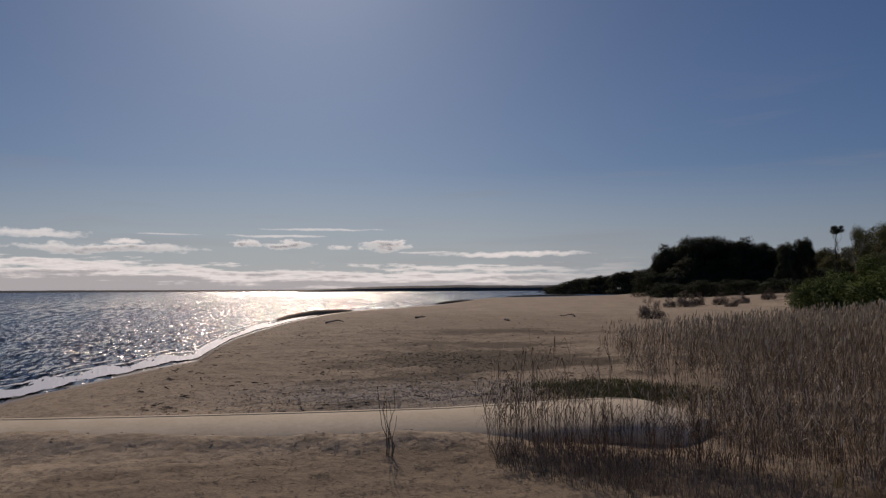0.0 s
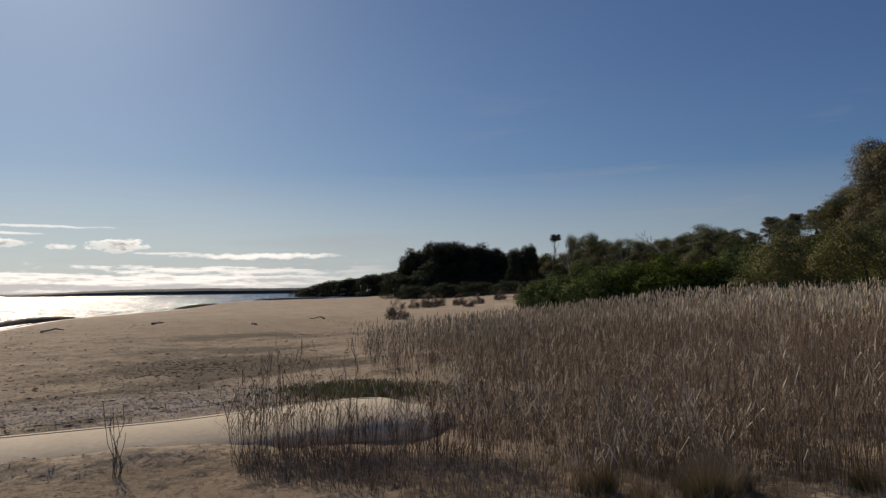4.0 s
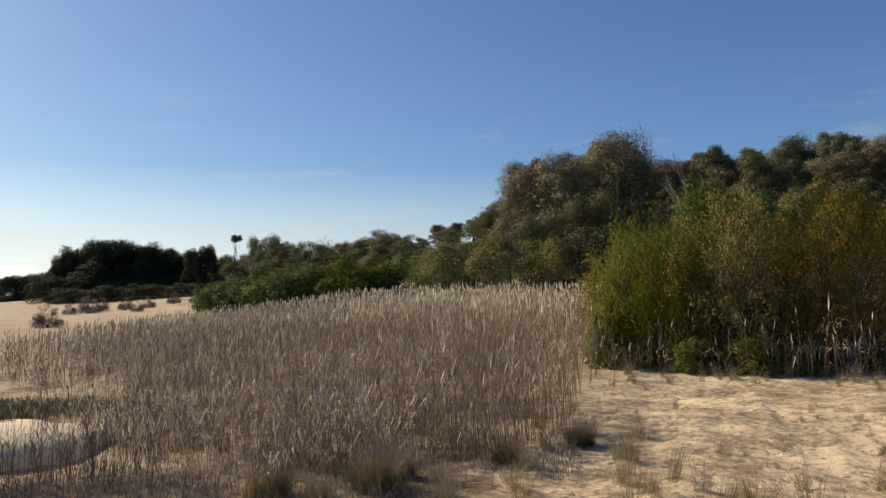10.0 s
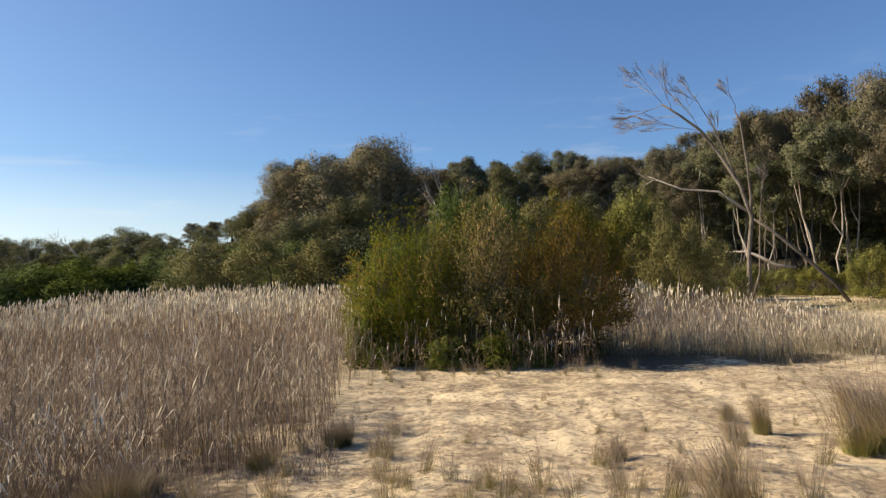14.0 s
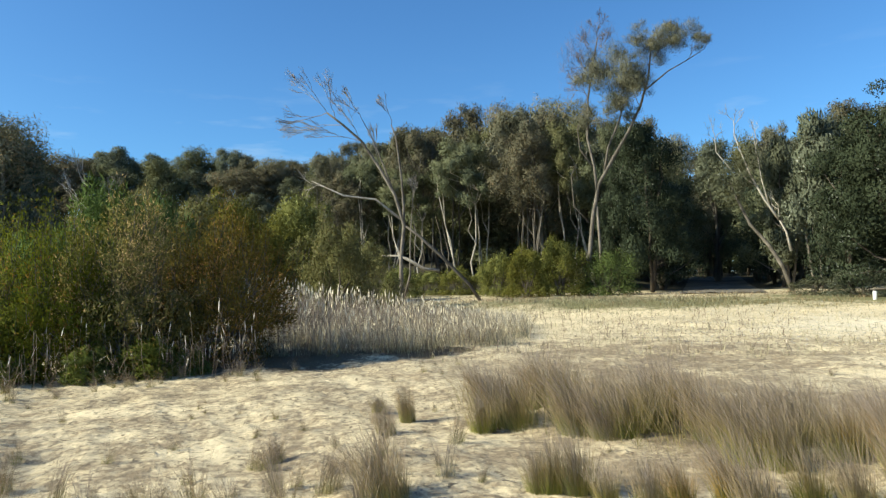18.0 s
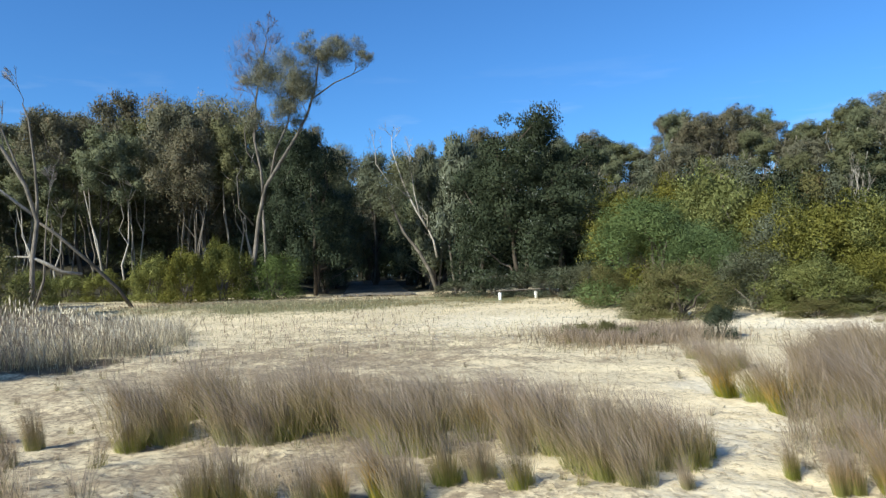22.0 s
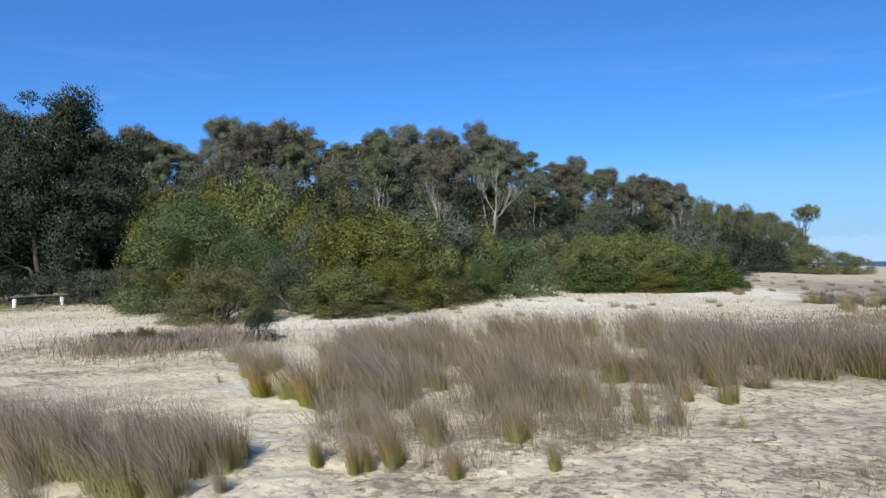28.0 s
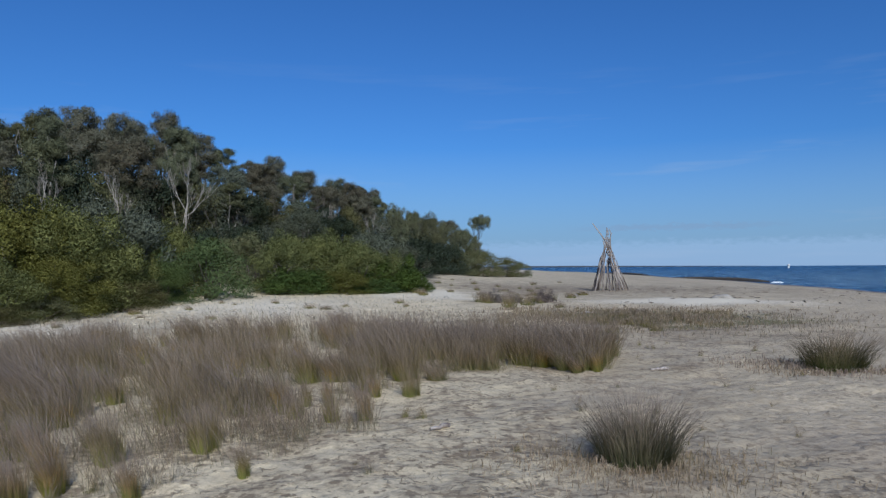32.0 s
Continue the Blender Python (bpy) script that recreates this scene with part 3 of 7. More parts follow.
def polar_faces(na, nr, closed):
    i, j = np.meshgrid(np.arange(nr - 1), np.arange(na if closed else na - 1), indexing="ij")
    k = (j + 1) % na
    return np.stack([i * na + j, (i + 1) * na + j, (i + 1) * na + k, i * na + k], -1).reshape(-1, 4)


# ---- ground: one sheet out to the horizon ----
NA = 900
rings = np.concatenate([np.geomspace(0.25, 3.4, 30), np.geomspace(3.45, 30, 320), np.geomspace(30.6, 48, 36), np.geomspace(50, 4200, 50)])
ga = np.radians(np.arange(NA) * 360 / NA)
gx, gy = rings[:, None] * np.sin(ga), rings[:, None] * np.cos(ga)
gz = heights(gx, gy)
gg = Geo().add(np.stack([gx, gy, gz], -1).reshape(-1, 3), polar_faces(NA, len(rings), True))
gg.v.append(np.array([[0, 0, height(0, 0)]]))
gg.f.extend([[gg.count, j, (j + 1) % NA] for j in range(NA)])
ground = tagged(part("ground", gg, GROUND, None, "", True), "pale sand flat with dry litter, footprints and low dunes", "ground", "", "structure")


def put_attribute(me, name, values):
    attr = me.attributes.new(name, "FLOAT", "POINT")
    attr.data.foreach_set("value", np.append(values.ravel(), values.ravel()[0]).astype(np.float32))


gr = np.hypot(gx, gy)
gshore = np.interp(bearing(gx, gy), SHORE_AZ, SHORE_D)
# uneven edges between one kind of ground and the next
gaz = bearing(gx + 1.5 * wobble(gx, gy, 5.3, 8.0) + 0.7 * wobble(gx, gy, 1.9, 2.0), gy + 1.5 * wobble(gx, gy, 4.7, 5.0) + 0.7 * wobble(gx, gy, 2.1, 9.0))
wob, wob2 = wobble(gx, gy, 6.0, 3.0), wobble(gx, gy, 2.2, 5.0)
REGIONS = {
    "beach": np.clip(1 - step(28, 62, gaz) + 0.6 * step(178, 200, gaz) + 0.4 * step(205, 225, gaz), 0, 1),
    "damp": step(0.80, 0.97, gr / gshore),
    "shell": 0.75 * hump(gaz, gr, -3, 11.3, 15, 2.6) + 0.4 * hump(gaz, gr, 150, 22, 14, 5) + 0.3 * hump(gaz, gr, 116, 30, 9, 5),
    "litter": 0.80 * (1 - step(6.9, 7.6, gr)) * (1 - step(20, 60, gaz)) + 0.42 * step(20, 35, gaz) * (1 - step(58, 66, gaz)) * (1 - step(9, 16, gr)) + 0.46 * step(58, 66, gaz) * (1 - step(110, 140, gaz)) * (1 - step(15, 21, gr)) + 0.27 * step(128, 150, gaz) * (1 - step(6.2, 9.5, gr)) + 0.24 * step(95, 110, gaz) * (1 - step(120, 130, gaz)) * (1 - step(22, 30, gr)) + 0.38 * hump(gaz, gr, 176, 11.5, 26, 5) + 0.6 * hump(gaz, gr, 200, 21, 14, 6) + 0.5 * hump(gaz, gr, 198, 52, 14, 11) + 0.42 * hump(gaz, gr, 135, 17, 8, 3) + 0.44 * hump(gaz, gr, -15, 16, 25, 7) + 0.42 * hump(gaz, gr, 186, 58, 8, 26) + 0.62 * hump(gaz, gr, 4, 32, 18, 20),
    "white": 0.6 * hump(gaz, gr, 143.5, 10, 5, 6) + 0.95 * hump(gaz, gr, 201, 31.6, 9, 2.0) + 0.9 * hump(gaz, gr, 180, 37, 5, 6) + 0.75 * hump(gaz, gr, 166, 28, 10, 5) + 0.7 * hump(gaz, gr, 148, 21.5, 9, 2.6) + 0.6 * hump(gaz, gr, 126, 24, 12, 5),
    # seaweed and dead thatch, plus the large bush's shadow darkened into the sand
    "weed": 1.7 * hump(gaz, gr, 3.0, 16.4, 8, 2.2) + 0.62 * hump(gaz, gr, 4, 21.5, 7, 1.3) + 0.6 * hump(gaz, gr, 6, 28, 7, 1.8) + 0.55 * hump(gaz, gr, -9, 10.2, 6, 0.9) + 0.45 * hump(gaz, gr, -4, 13.5, 5, 1.2) + 0.40 * hump(gaz, gr, -4, 24, 16, 13) + 1.3 * hump(gaz, gr, 76, 15.4, 8, 1.7) + 1.2 * hump(gaz, gr, 86, 16.6, 8, 1.8) + 0.5 * step(77, 80, gaz) * (1 - step(92, 98, gaz)) * step(15.5, 17, gr) * (1 - step(26, 29, gr)) + 0.45 * step(14, 20, gaz) * (1 - step(52, 58, gaz)) * step(7.0, 9.0, gr) * (1 - step(26, 30, gr)) + 0.5 * step(6, 15, gaz) * (1 - step(44, 55, gaz)) * (1 - step(6.8, 7.8, gr)),
    "grass": 0.36 * step(66, 90, gaz) * (1 - step(122, 134, gaz)) * step(24, 36, gr) + 0.9 * hump(gaz, gr, 107, 33.5, 10, 3.0) + 0.8 * hump(gaz, gr, 126, 36, 6, 3.0) + 1.0 * hump(gaz, gr, 13.5, 11.3, 5.5, 0.75) + 1.0 * hump(gaz, gr, 197, 23.5, 11, 3.4) + 0.5 * hump(gaz, gr, 134, 17, 5, 2.5),
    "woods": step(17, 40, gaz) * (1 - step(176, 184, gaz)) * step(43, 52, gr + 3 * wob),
}
AROUND = {"beach": 0.5, "litter": 0.5}
underfoot = 1 - step(2.2, 4.6, gr)
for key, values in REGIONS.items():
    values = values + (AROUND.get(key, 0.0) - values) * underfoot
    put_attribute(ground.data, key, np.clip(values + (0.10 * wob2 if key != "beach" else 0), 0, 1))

# ---- sea, with real waves near the beach ----
SEA = -0.9
wa = np.radians(np.arange(-175, 21, 0.7))
wr = np.concatenate([np.geomspace(9, 150, 120), np.geomspace(156, 4600, 30)])
wx, wy = wr[:, None] * np.sin(wa), wr[:, None] * np.cos(wa)
wave = 0.05 * wobble(wx, wy, 3.4, 1.0) + 0.035 * wobble(wx * 1.0, wy * 1.7, 1.7, 2.0)
wave *= 1 - step(60, 140, np.hypot(wx, wy))
sea = Geo().add(np.stack([wx, wy, SEA + wave], -1).reshape(-1, 3), polar_faces(len(wa), len(wr), False))
tagged(part("water", sea, WATER, None, "", True), "rippled blue-grey sea water glinting in the low sun", "sea", "", "structure")

# foam along the edge of the beach, widened as sun glint on wet sand
fm = Geo()
g = np.random.default_rng(17)
for lead, wid, keep in ((-0.04, 2.6, -1.0), (0.08, 0.6, 0.0), (0.15, 0.4, 0.3)):
    az = np.arange(-42, -9.0, 0.06)
    base = np.interp(az, SHORE_AZ, SHORE_D)
    far = base / 19
    wash = 0.35 * np.sin(az * 1.1) + 0.22 * np.sin(az * 2.9 + 1) + 0.1 * np.sin(az * 7.3)
    r0 = base * (1 + lead) + wash * far * 0.5
    w = wid * far * (0.75 + 0.25 * np.sin(az * 1.7 + 2))
    rows = 9
    q = r0[:, None] + w[:, None] * np.linspace(0, 1, rows)[None] ** 1.3
    q = q + g.uniform(-0.03, 0.03, q.shape) * far[:, None]
    fx, fy = q * np.sin(np.radians(az))[:, None], q * np.cos(np.radians(az))[:, None]
    fz = np.maximum(SEA + 0.045 + g.uniform(0, 0.01, q.shape), heights(fx, fy) + 0.012)
    lace = wobble(fx / far[:, None], fy / far[:, None], 0.9, lead * 90) + 0.8 * wobble(fx / far[:, None], fy / far[:, None], 0.33, 3.0)
    limit = np.linspace(-1.2, 0.75, rows)[None] + keep
    n = len(az)
    faces = [[i * rows + k, (i + 1) * rows + k, (i + 1) * rows + k + 1, i * rows + k + 1] for i in range(n - 1) for k in range(rows - 1) if lace[i, k] > limit[0, k]]
    fm.add(np.stack([fx, fy, fz], -1).reshape(-1, 3), faces)
tagged(part("foam", fm, FOAM, None, "", True), "white foam of small waves, widened as wet-sand glint, along the beach edge", "foam", "", "stuff")


# ---- far shores: low wooded land across the water ----
def wooded_strip(name, label, az0, az1, d, top, seed, n):
    """A far bank with an uneven line of trees; top gives its height in metres by the share of the way."""
    g = np.random.default_rng(seed)
    m = int((az1 - az0) / 57.3 / 0.0008)
    tt = np.linspace(0, 1, m)
    aa = np.radians(az0 + (az1 - az0) * tt)
    # rounded tree tops of uneven width
    tops = sum(np.convolve(g.uniform(-1, 1, m + w), np.ones(w + 1) / (w + 1), "valid") * k for w, k in ((30, 0.2), (90, 0.35)))
    hh = np.interp(tt, np.linspace(0, 1, len(top)), top) * (0.86 + tops)
    geo = Geo()
    if d < 1000:
        t = g.uniform(0, 1, n)
        az = np.radians(az0 + (az1 - az0) * t)
        dd = d * (1 + g.uniform(0, 0.018, n))
        c = np.stack([dd * np.sin(az), dd * np.cos(az), SEA + np.interp(t, tt, hh) * g.uniform(0.2, 1.0, n)], -1)
        leaves(geo, c, g.normal(size=(n, 3)) * [1, 1, 0.2], d * 0.0007, d * 0.0007, g)
    low = np.stack([d * np.sin(aa), d * np.cos(aa), np.full(m, SEA - 0.5)], -1)
    mid = np.stack([d * 1.005 * np.sin(aa), d * 1.005 * np.cos(aa), SEA + hh * 0.6], -1)
    high = np.stack([d * 1.02 * np.sin(aa), d * 1.02 * np.cos(aa), SEA + hh], -1)
    geo.add(np.stack([low, mid, high], 1).reshape(-1, 3), [[i * 3 + k, i * 3 + 3 + k, i * 3 + 4 + k, i * 3 + 1 + k] for i in range(m - 1) for k in range(2)])
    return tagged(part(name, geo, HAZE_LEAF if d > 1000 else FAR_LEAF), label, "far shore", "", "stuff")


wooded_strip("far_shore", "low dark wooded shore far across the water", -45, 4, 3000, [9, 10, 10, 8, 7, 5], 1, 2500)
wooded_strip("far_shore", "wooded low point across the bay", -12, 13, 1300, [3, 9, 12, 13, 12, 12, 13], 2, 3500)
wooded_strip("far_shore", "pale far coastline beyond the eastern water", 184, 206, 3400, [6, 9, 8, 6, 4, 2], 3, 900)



# ---- plants ----
def thing(name, label, category, group="", kind=""):
    return tagged(new(name), label, category, group, kind)


def settle(ob, az, d, scale=1.0, spin=None, sink=0.05, lean=(0, 0)):
    """Stand a thing on the ground at a bearing and distance."""
    p = P(az, d)
    spin = rng.uniform(0, 360) if spin is None else spin
    s = (scale, scale, scale) if np.ndim(scale) == 0 else scale
    ob.matrix_basis = Matrix.LocRotScale((p.x, p.y, p.z - sink), Euler((radians(lean[0]), radians(lean[1]), radians(spin))), s)
    return ob


def another(ob, az, d, scale=1.0, spin=None, sink=0.05, label="", lean=(0, 0)):
    p = P(az, d)
    spin = rng.uniform(0, 360) if spin is None else spin
    s = (scale, scale, scale) if np.ndim(scale) == 0 else scale
    s = tuple(a / b for a, b in zip(s, ob.scale))
    c = copy_thing(ob, Matrix.LocRotScale((p.x, p.y, p.z - sink), Euler((radians(lean[0]), radians(lean[1]), radians(spin))), s))
    return tagged(c, label) if label else c


class Kind:
    """A plant built once; each placing after the first is a copy with its own size and turn."""
    def __init__(self, build, group=""):
        self.build, self.group, self.first = build, group, None

    def put(self, az, d, scale=1.0, spin=None, label="", sink=0.05, lean=(0, 0)):
        if self.first is None:
            self.first = self.build()
            if label:
                tagged(self.first, label)
            if self.group:
                tagged(self.first, "", "", self.group)
            return settle(self.first, az, d, scale, spin, sink, lean)
        return another(self.first, az, d, scale, spin, sink, label, lean)


def tree(name, label, seed, crown, bark, base=0.35, width=0.5, clumps=12, n=3600, leaf=(0.045, 0.016), stems=1, lean=(0.0, 0.0), spread=0.5, droop=0.0, thick=0.022, dome=False, lump=1.0, limbs=7, rise=(0.55, 0.85), fill=0.45, fuzz=0.07):
    """A tree one unit high: stems, limbs to every clump, a crown of leafy clumps."""
    g = np.random.default_rng(seed)
    root = thing(name, label, "tree")
    cl = []
    for k in range(clumps):
        t = (k + 0.5) / clumps
        z = base + (0.93 - base) * (t ** 0.8)
        if dome:
            z = base + (0.86 - base) * math.sqrt(max(0.0, 1 - (g.uniform(0, 1)) ** 1.3)) + g.uniform(-0.04, 0.04)
        reach = width * 0.5 * (1.0 - 0.55 * max(0.0, (z - base) / (1 - base)) ** 1.6)
        a = g.uniform(0, 2 * math.pi)
        rr = reach * math.sqrt(g.uniform(0.05, 1.0)) * 0.85
        size = width * g.uniform(0.09, 0.25) * lump
        cl.append((np.array([rr * math.cos(a) + lean[0] * z, rr * math.sin(a) + lean[1] * z, z]), np.array([size, size, size * g.uniform(*rise)])))
    cl = fitted(cl)
    wood, trunks = [], []
    for s in range(stems):
        a = g.uniform(0, 2 * math.pi)
        foot = np.array([0.03 * s * math.cos(a), 0.03 * s * math.sin(a), -0.02])
        topz = g.uniform(0.7, 0.92)
        tip = np.array([lean[0] * topz + spread * 0.35 * width * math.cos(a) * (stems > 1), lean[1] * topz + spread * 0.35 * width * math.sin(a) * (stems > 1), topz])
        path = bent(foot, tip, (g.normal(0, 0.03), g.normal(0, 0.03), 0), g, 8, 0.012)
        tg = Geo()
        th = thick / math.sqrt(stems) * 1.15
        tube(tg, path, np.linspace(th, th * 0.22, 8), 7)
        wood.append(path)
        trunks.append(part("trunk", tg, bark, root, "", True))
    for k, (c, r) in enumerate(cl):
        if k % max(1, len(cl) // limbs):
            continue
        path = wood[k % stems]
        below = [i for i in range(1, 7) if path[i][2] < c[2] - 0.06] or [1]
        at = path[min(below[-1], max(below[0], below[-1] - int(g.integers(0, 2))))]
        lg = Geo()
        tube(lg, bent(at, c, (0, 0, 0.02), g, 5, 0.05), np.linspace(thick * 0.36, thick * 0.09, 5), 4, False)
        part("limb", lg, bark, trunks[k % stems], "", True)
    cg = Geo()
    clump_leaves(cg, cl, n, leaf[0], leaf[1], g, 0.3, droop, fill, fuzz=fuzz)
    part("crown", cg, crown, root)
    return root


def shrub(name, label, seed, crown, bark, width=1.3, clumps=14, n=3600, leaf=(0.06, 0.022), up=0.5, stems=7, low=0.03, category="shrub", droop=0.0, round_top=True, slim=True, ragged=8, lump=1.0, mound=False):
    """A shrub one unit high with stems from the foot and leaves down to the ground."""
    g = np.random.default_rng(seed)
    root = thing(name, label, category)
    cl = []
    for k in range(clumps * 2 if mound else 0):
        a, q = g.uniform(0, 2 * math.pi), g.uniform(0.0, 1.45)
        size = g.uniform(0.13, 0.21) * lump
        out = math.sin(q) * 0.36 * width
        cl.append((np.array([out * math.cos(a), out * math.sin(a), 0.06 + 0.74 * math.cos(q) + 0.05 * g.normal()]), np.array([size * width * 0.8, size * width * 0.8, size])))
    for k in range(13 if mound else 0):
        a = 2 * math.pi * (k + g.uniform(0, 0.7)) / 13
        cl.append((np.array([0.36 * width * math.cos(a), 0.36 * width * math.sin(a), 0.11]), np.array([0.13 * width, 0.13 * width, g.uniform(0.10, 0.17)])))
    for k in range(0 if mound else clumps):
        a, q = g.uniform(0, 2 * math.pi), math.sqrt(g.uniform(0, 1))
        top = (1 - 0.62 * q ** 2.2) if round_top else g.uniform(0.6, 0.95)
        size = width * g.uniform(0.15, 0.24) * lump
        z = max(low + 0.05, top * g.uniform(0.5, 0.92))
        cl.append((np.array([0.40 * width * q * math.cos(a), 0.40 * width * q * math.sin(a), z]), np.array([size, size, min(size * 0.9, max(0.08, z - low))])))
    for k in range(0 if mound else 9):
        a = 2 * math.pi * (k + g.uniform(0, 0.6)) / 9
        cl.append((np.array([0.40 * width * math.cos(a), 0.40 * width * math.sin(a), low + 0.15]), np.array([0.18 * width, 0.18 * width, 0.2])))
    for k in range(ragged):
        a, q = g.uniform(0, 2 * math.pi), math.sqrt(g.uniform(0, 1))
        size = width * g.uniform(0.05, 0.10)
        cl.append((np.array([0.5 * width * q * math.cos(a), 0.5 * width * q * math.sin(a), (1.0 - 0.5 * q ** 2) * g.uniform(0.75, 1.05)]), np.array([size, size, size * 1.5])))
    cl = fitted(cl, 0, 1.0)
    for s in range(stems):
        c = cl[s % len(cl)][0]
        sg = Geo()
        tube(sg, bent((g.normal(0, 0.04), g.normal(0, 0.04), -0.03), c, (0, 0, 0.03), g, 5, 0.04), np.linspace(0.016, 0.004, 5), 5)
        part("stem", sg, bark, root, "", True)
    cg = Geo()
    clump_leaves(cg, cl, n, leaf[0], leaf[1], g, up, droop, 0.45, slim)
    part("foliage", cg, crown, root)
    return root


def twiggy(geo, g, start, axis, length, radius, depth, spread=0.5, gather=(0, 0, 0.25), sides=4, thin=0.58):
    """Bare branches that fork down to twigs."""
    axis = unit(np.asarray(axis, float))
    end = np.asarray(start) + axis * length
    pts = bent(start, end, g.normal(0, 0.05 * length, 3), g, 4, 0.03)
    tube(geo, pts, np.linspace(radius, radius * 0.6, 4), sides if depth > 1 else 3, False)
    if depth == 0:
        return
    for k in range(3 if depth > 1 else 4):
        a = unit(axis + g.normal(0, spread, 3) + np.asarray(gather))
        twiggy(geo, g, pts[-1 if k < 2 else 2], a, length * g.uniform(0.6, 0.85), radius * thin, depth - 1, spread, gather, sides, thin)


# kinds of forest trees
FOREST = [
    Kind(lambda: tree("forest_tree", "tall slender coastal tree with olive-grey crown in the wood", 11, FOREST_LEAF, GREY_BARK, 0.36, 0.50, 46, 7000, (0.026, 0.009), 2, lump=0.8, rise=(0.6, 1.05), fill=0.1), "trees of the wood"),
    Kind(lambda: tree("forest_tree", "coastal tree with several pale stems and open olive crown", 12, FOREST_LEAF, PALE_BARK, 0.42, 0.52, 46, 7000, (0.026, 0.009), 3, lump=0.76, rise=(0.6, 1.05), fill=0.1), "trees of the wood"),
    Kind(lambda: tree("forest_tree", "broad dark coastal tree with rounded crown in the wood", 13, OLIVE_LEAF, GREY_BARK, 0.22, 0.60, 50, 7400, (0.027, 0.010), 2, lump=0.78, rise=(0.6, 1.05), fill=0.1), "trees of the wood"),
    Kind(lambda: tree("forest_tree", "gum tree with drooping grey-green crown and pale trunk", 14, GUM_LEAF, PALE_BARK, 0.26, 0.7, 54, 9000, (0.032, 0.0085), 1, (0.05, 0), 0.5, 0.5, lump=0.85), "trees of the wood"),
    Kind(lambda: tree("forest_tree", "leaning coastal tree with narrow grey-green crown", 15, GREY_LEAF, GREY_BARK, 0.40, 0.46, 40, 6400, (0.026, 0.009), 2, (0.10, 0.05), lump=0.85, rise=(0.6, 1.05), fill=0.1), "trees of the wood"),
]
SLENDER = [
    Kind(lambda: tree("slender_tree", "slender coastal tree with several thin grey stems and high crown", 16, FOREST_LEAF, GREY_BARK, 0.54, 0.56, 50, 8200, (0.022, 0.008), 4, (0.04, 0), 0.9, 0.0, thick=0.012, lump=0.62, rise=(0.7, 1.1), fill=0.1), "trees of the wood"),
    Kind(lambda: tree("slender_tree", "slender coastal tree with thin pale forked stems and wispy crown", 17, OLIVE_LEAF, PALE_BARK, 0.58, 0.50, 44, 7200, (0.022, 0.008), 3, (-0.06, 0.03), 0.9, 0.0, thick=0.011, lump=0.62, rise=(0.7, 1.1), fill=0.1), "trees of the wood"),
]
DENSE = [
    Kind(lambda: tree("dense_tree", "dense dark green coastal tree leafy to the ground", 21, DARK_LEAF, DARK_BARK, 0.08, 0.85, 60, 17000, (0.022, 0.0105), 2, lump=0.62), "dense dark trees"),
    Kind(lambda: tree("dense_tree", "dense rounded dark olive tree at the edge of the wood", 22, OLIVE_LEAF, DARK_BARK, 0.10, 0.95, 40, 6600, (0.030, 0.013), 2, lump=0.7), "dense dark trees"),
]
SHRUBS = {
    "green": Kind(lambda: shrub("green_shrub", "dense green coastal shrub forming a smooth mound", 31, GREEN_LEAF, DARK_BARK, 1.5, 16, 6000, (0.036, 0.016), ragged=3, mound=True), "coastal shrubs"),
    "bright": Kind(lambda: shrub("bright_shrub", "bright green feathery shrub behind the reeds", 32, BRIGHT_LEAF, DARK_BARK, 1.2, 16, 5600, (0.06, 0.017), 0.7), "coastal shrubs"),
    "yellow": Kind(lambda: shrub("wattle_shrub", "yellow-green wattle shrub with broad leaves", 33, YELLOW_LEAF, GREY_BARK, 1.25, 18, 6400, (0.04, 0.017), 0.6, ragged=14, mound=True), "coastal shrubs"),
    "olive": Kind(lambda: shrub("olive_shrub", "olive-brown scrubby shrub at the edge of the wood", 34, SCRUB_LEAF, DARK_BARK, 1.2, 16, 5600, (0.042, 0.014), 0.6, mound=True), "coastal shrubs"),
    "grey": Kind(lambda: shrub("grey_shrub", "grey-green low coastal shrub on the sand", 35, GREY_LEAF, GREY_BARK, 1.4, 16, 5600, (0.036, 0.015), 0.4, mound=True), "coastal shrubs"),
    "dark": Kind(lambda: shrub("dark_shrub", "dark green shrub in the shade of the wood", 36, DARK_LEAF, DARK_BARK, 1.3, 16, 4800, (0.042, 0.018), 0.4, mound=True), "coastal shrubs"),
}

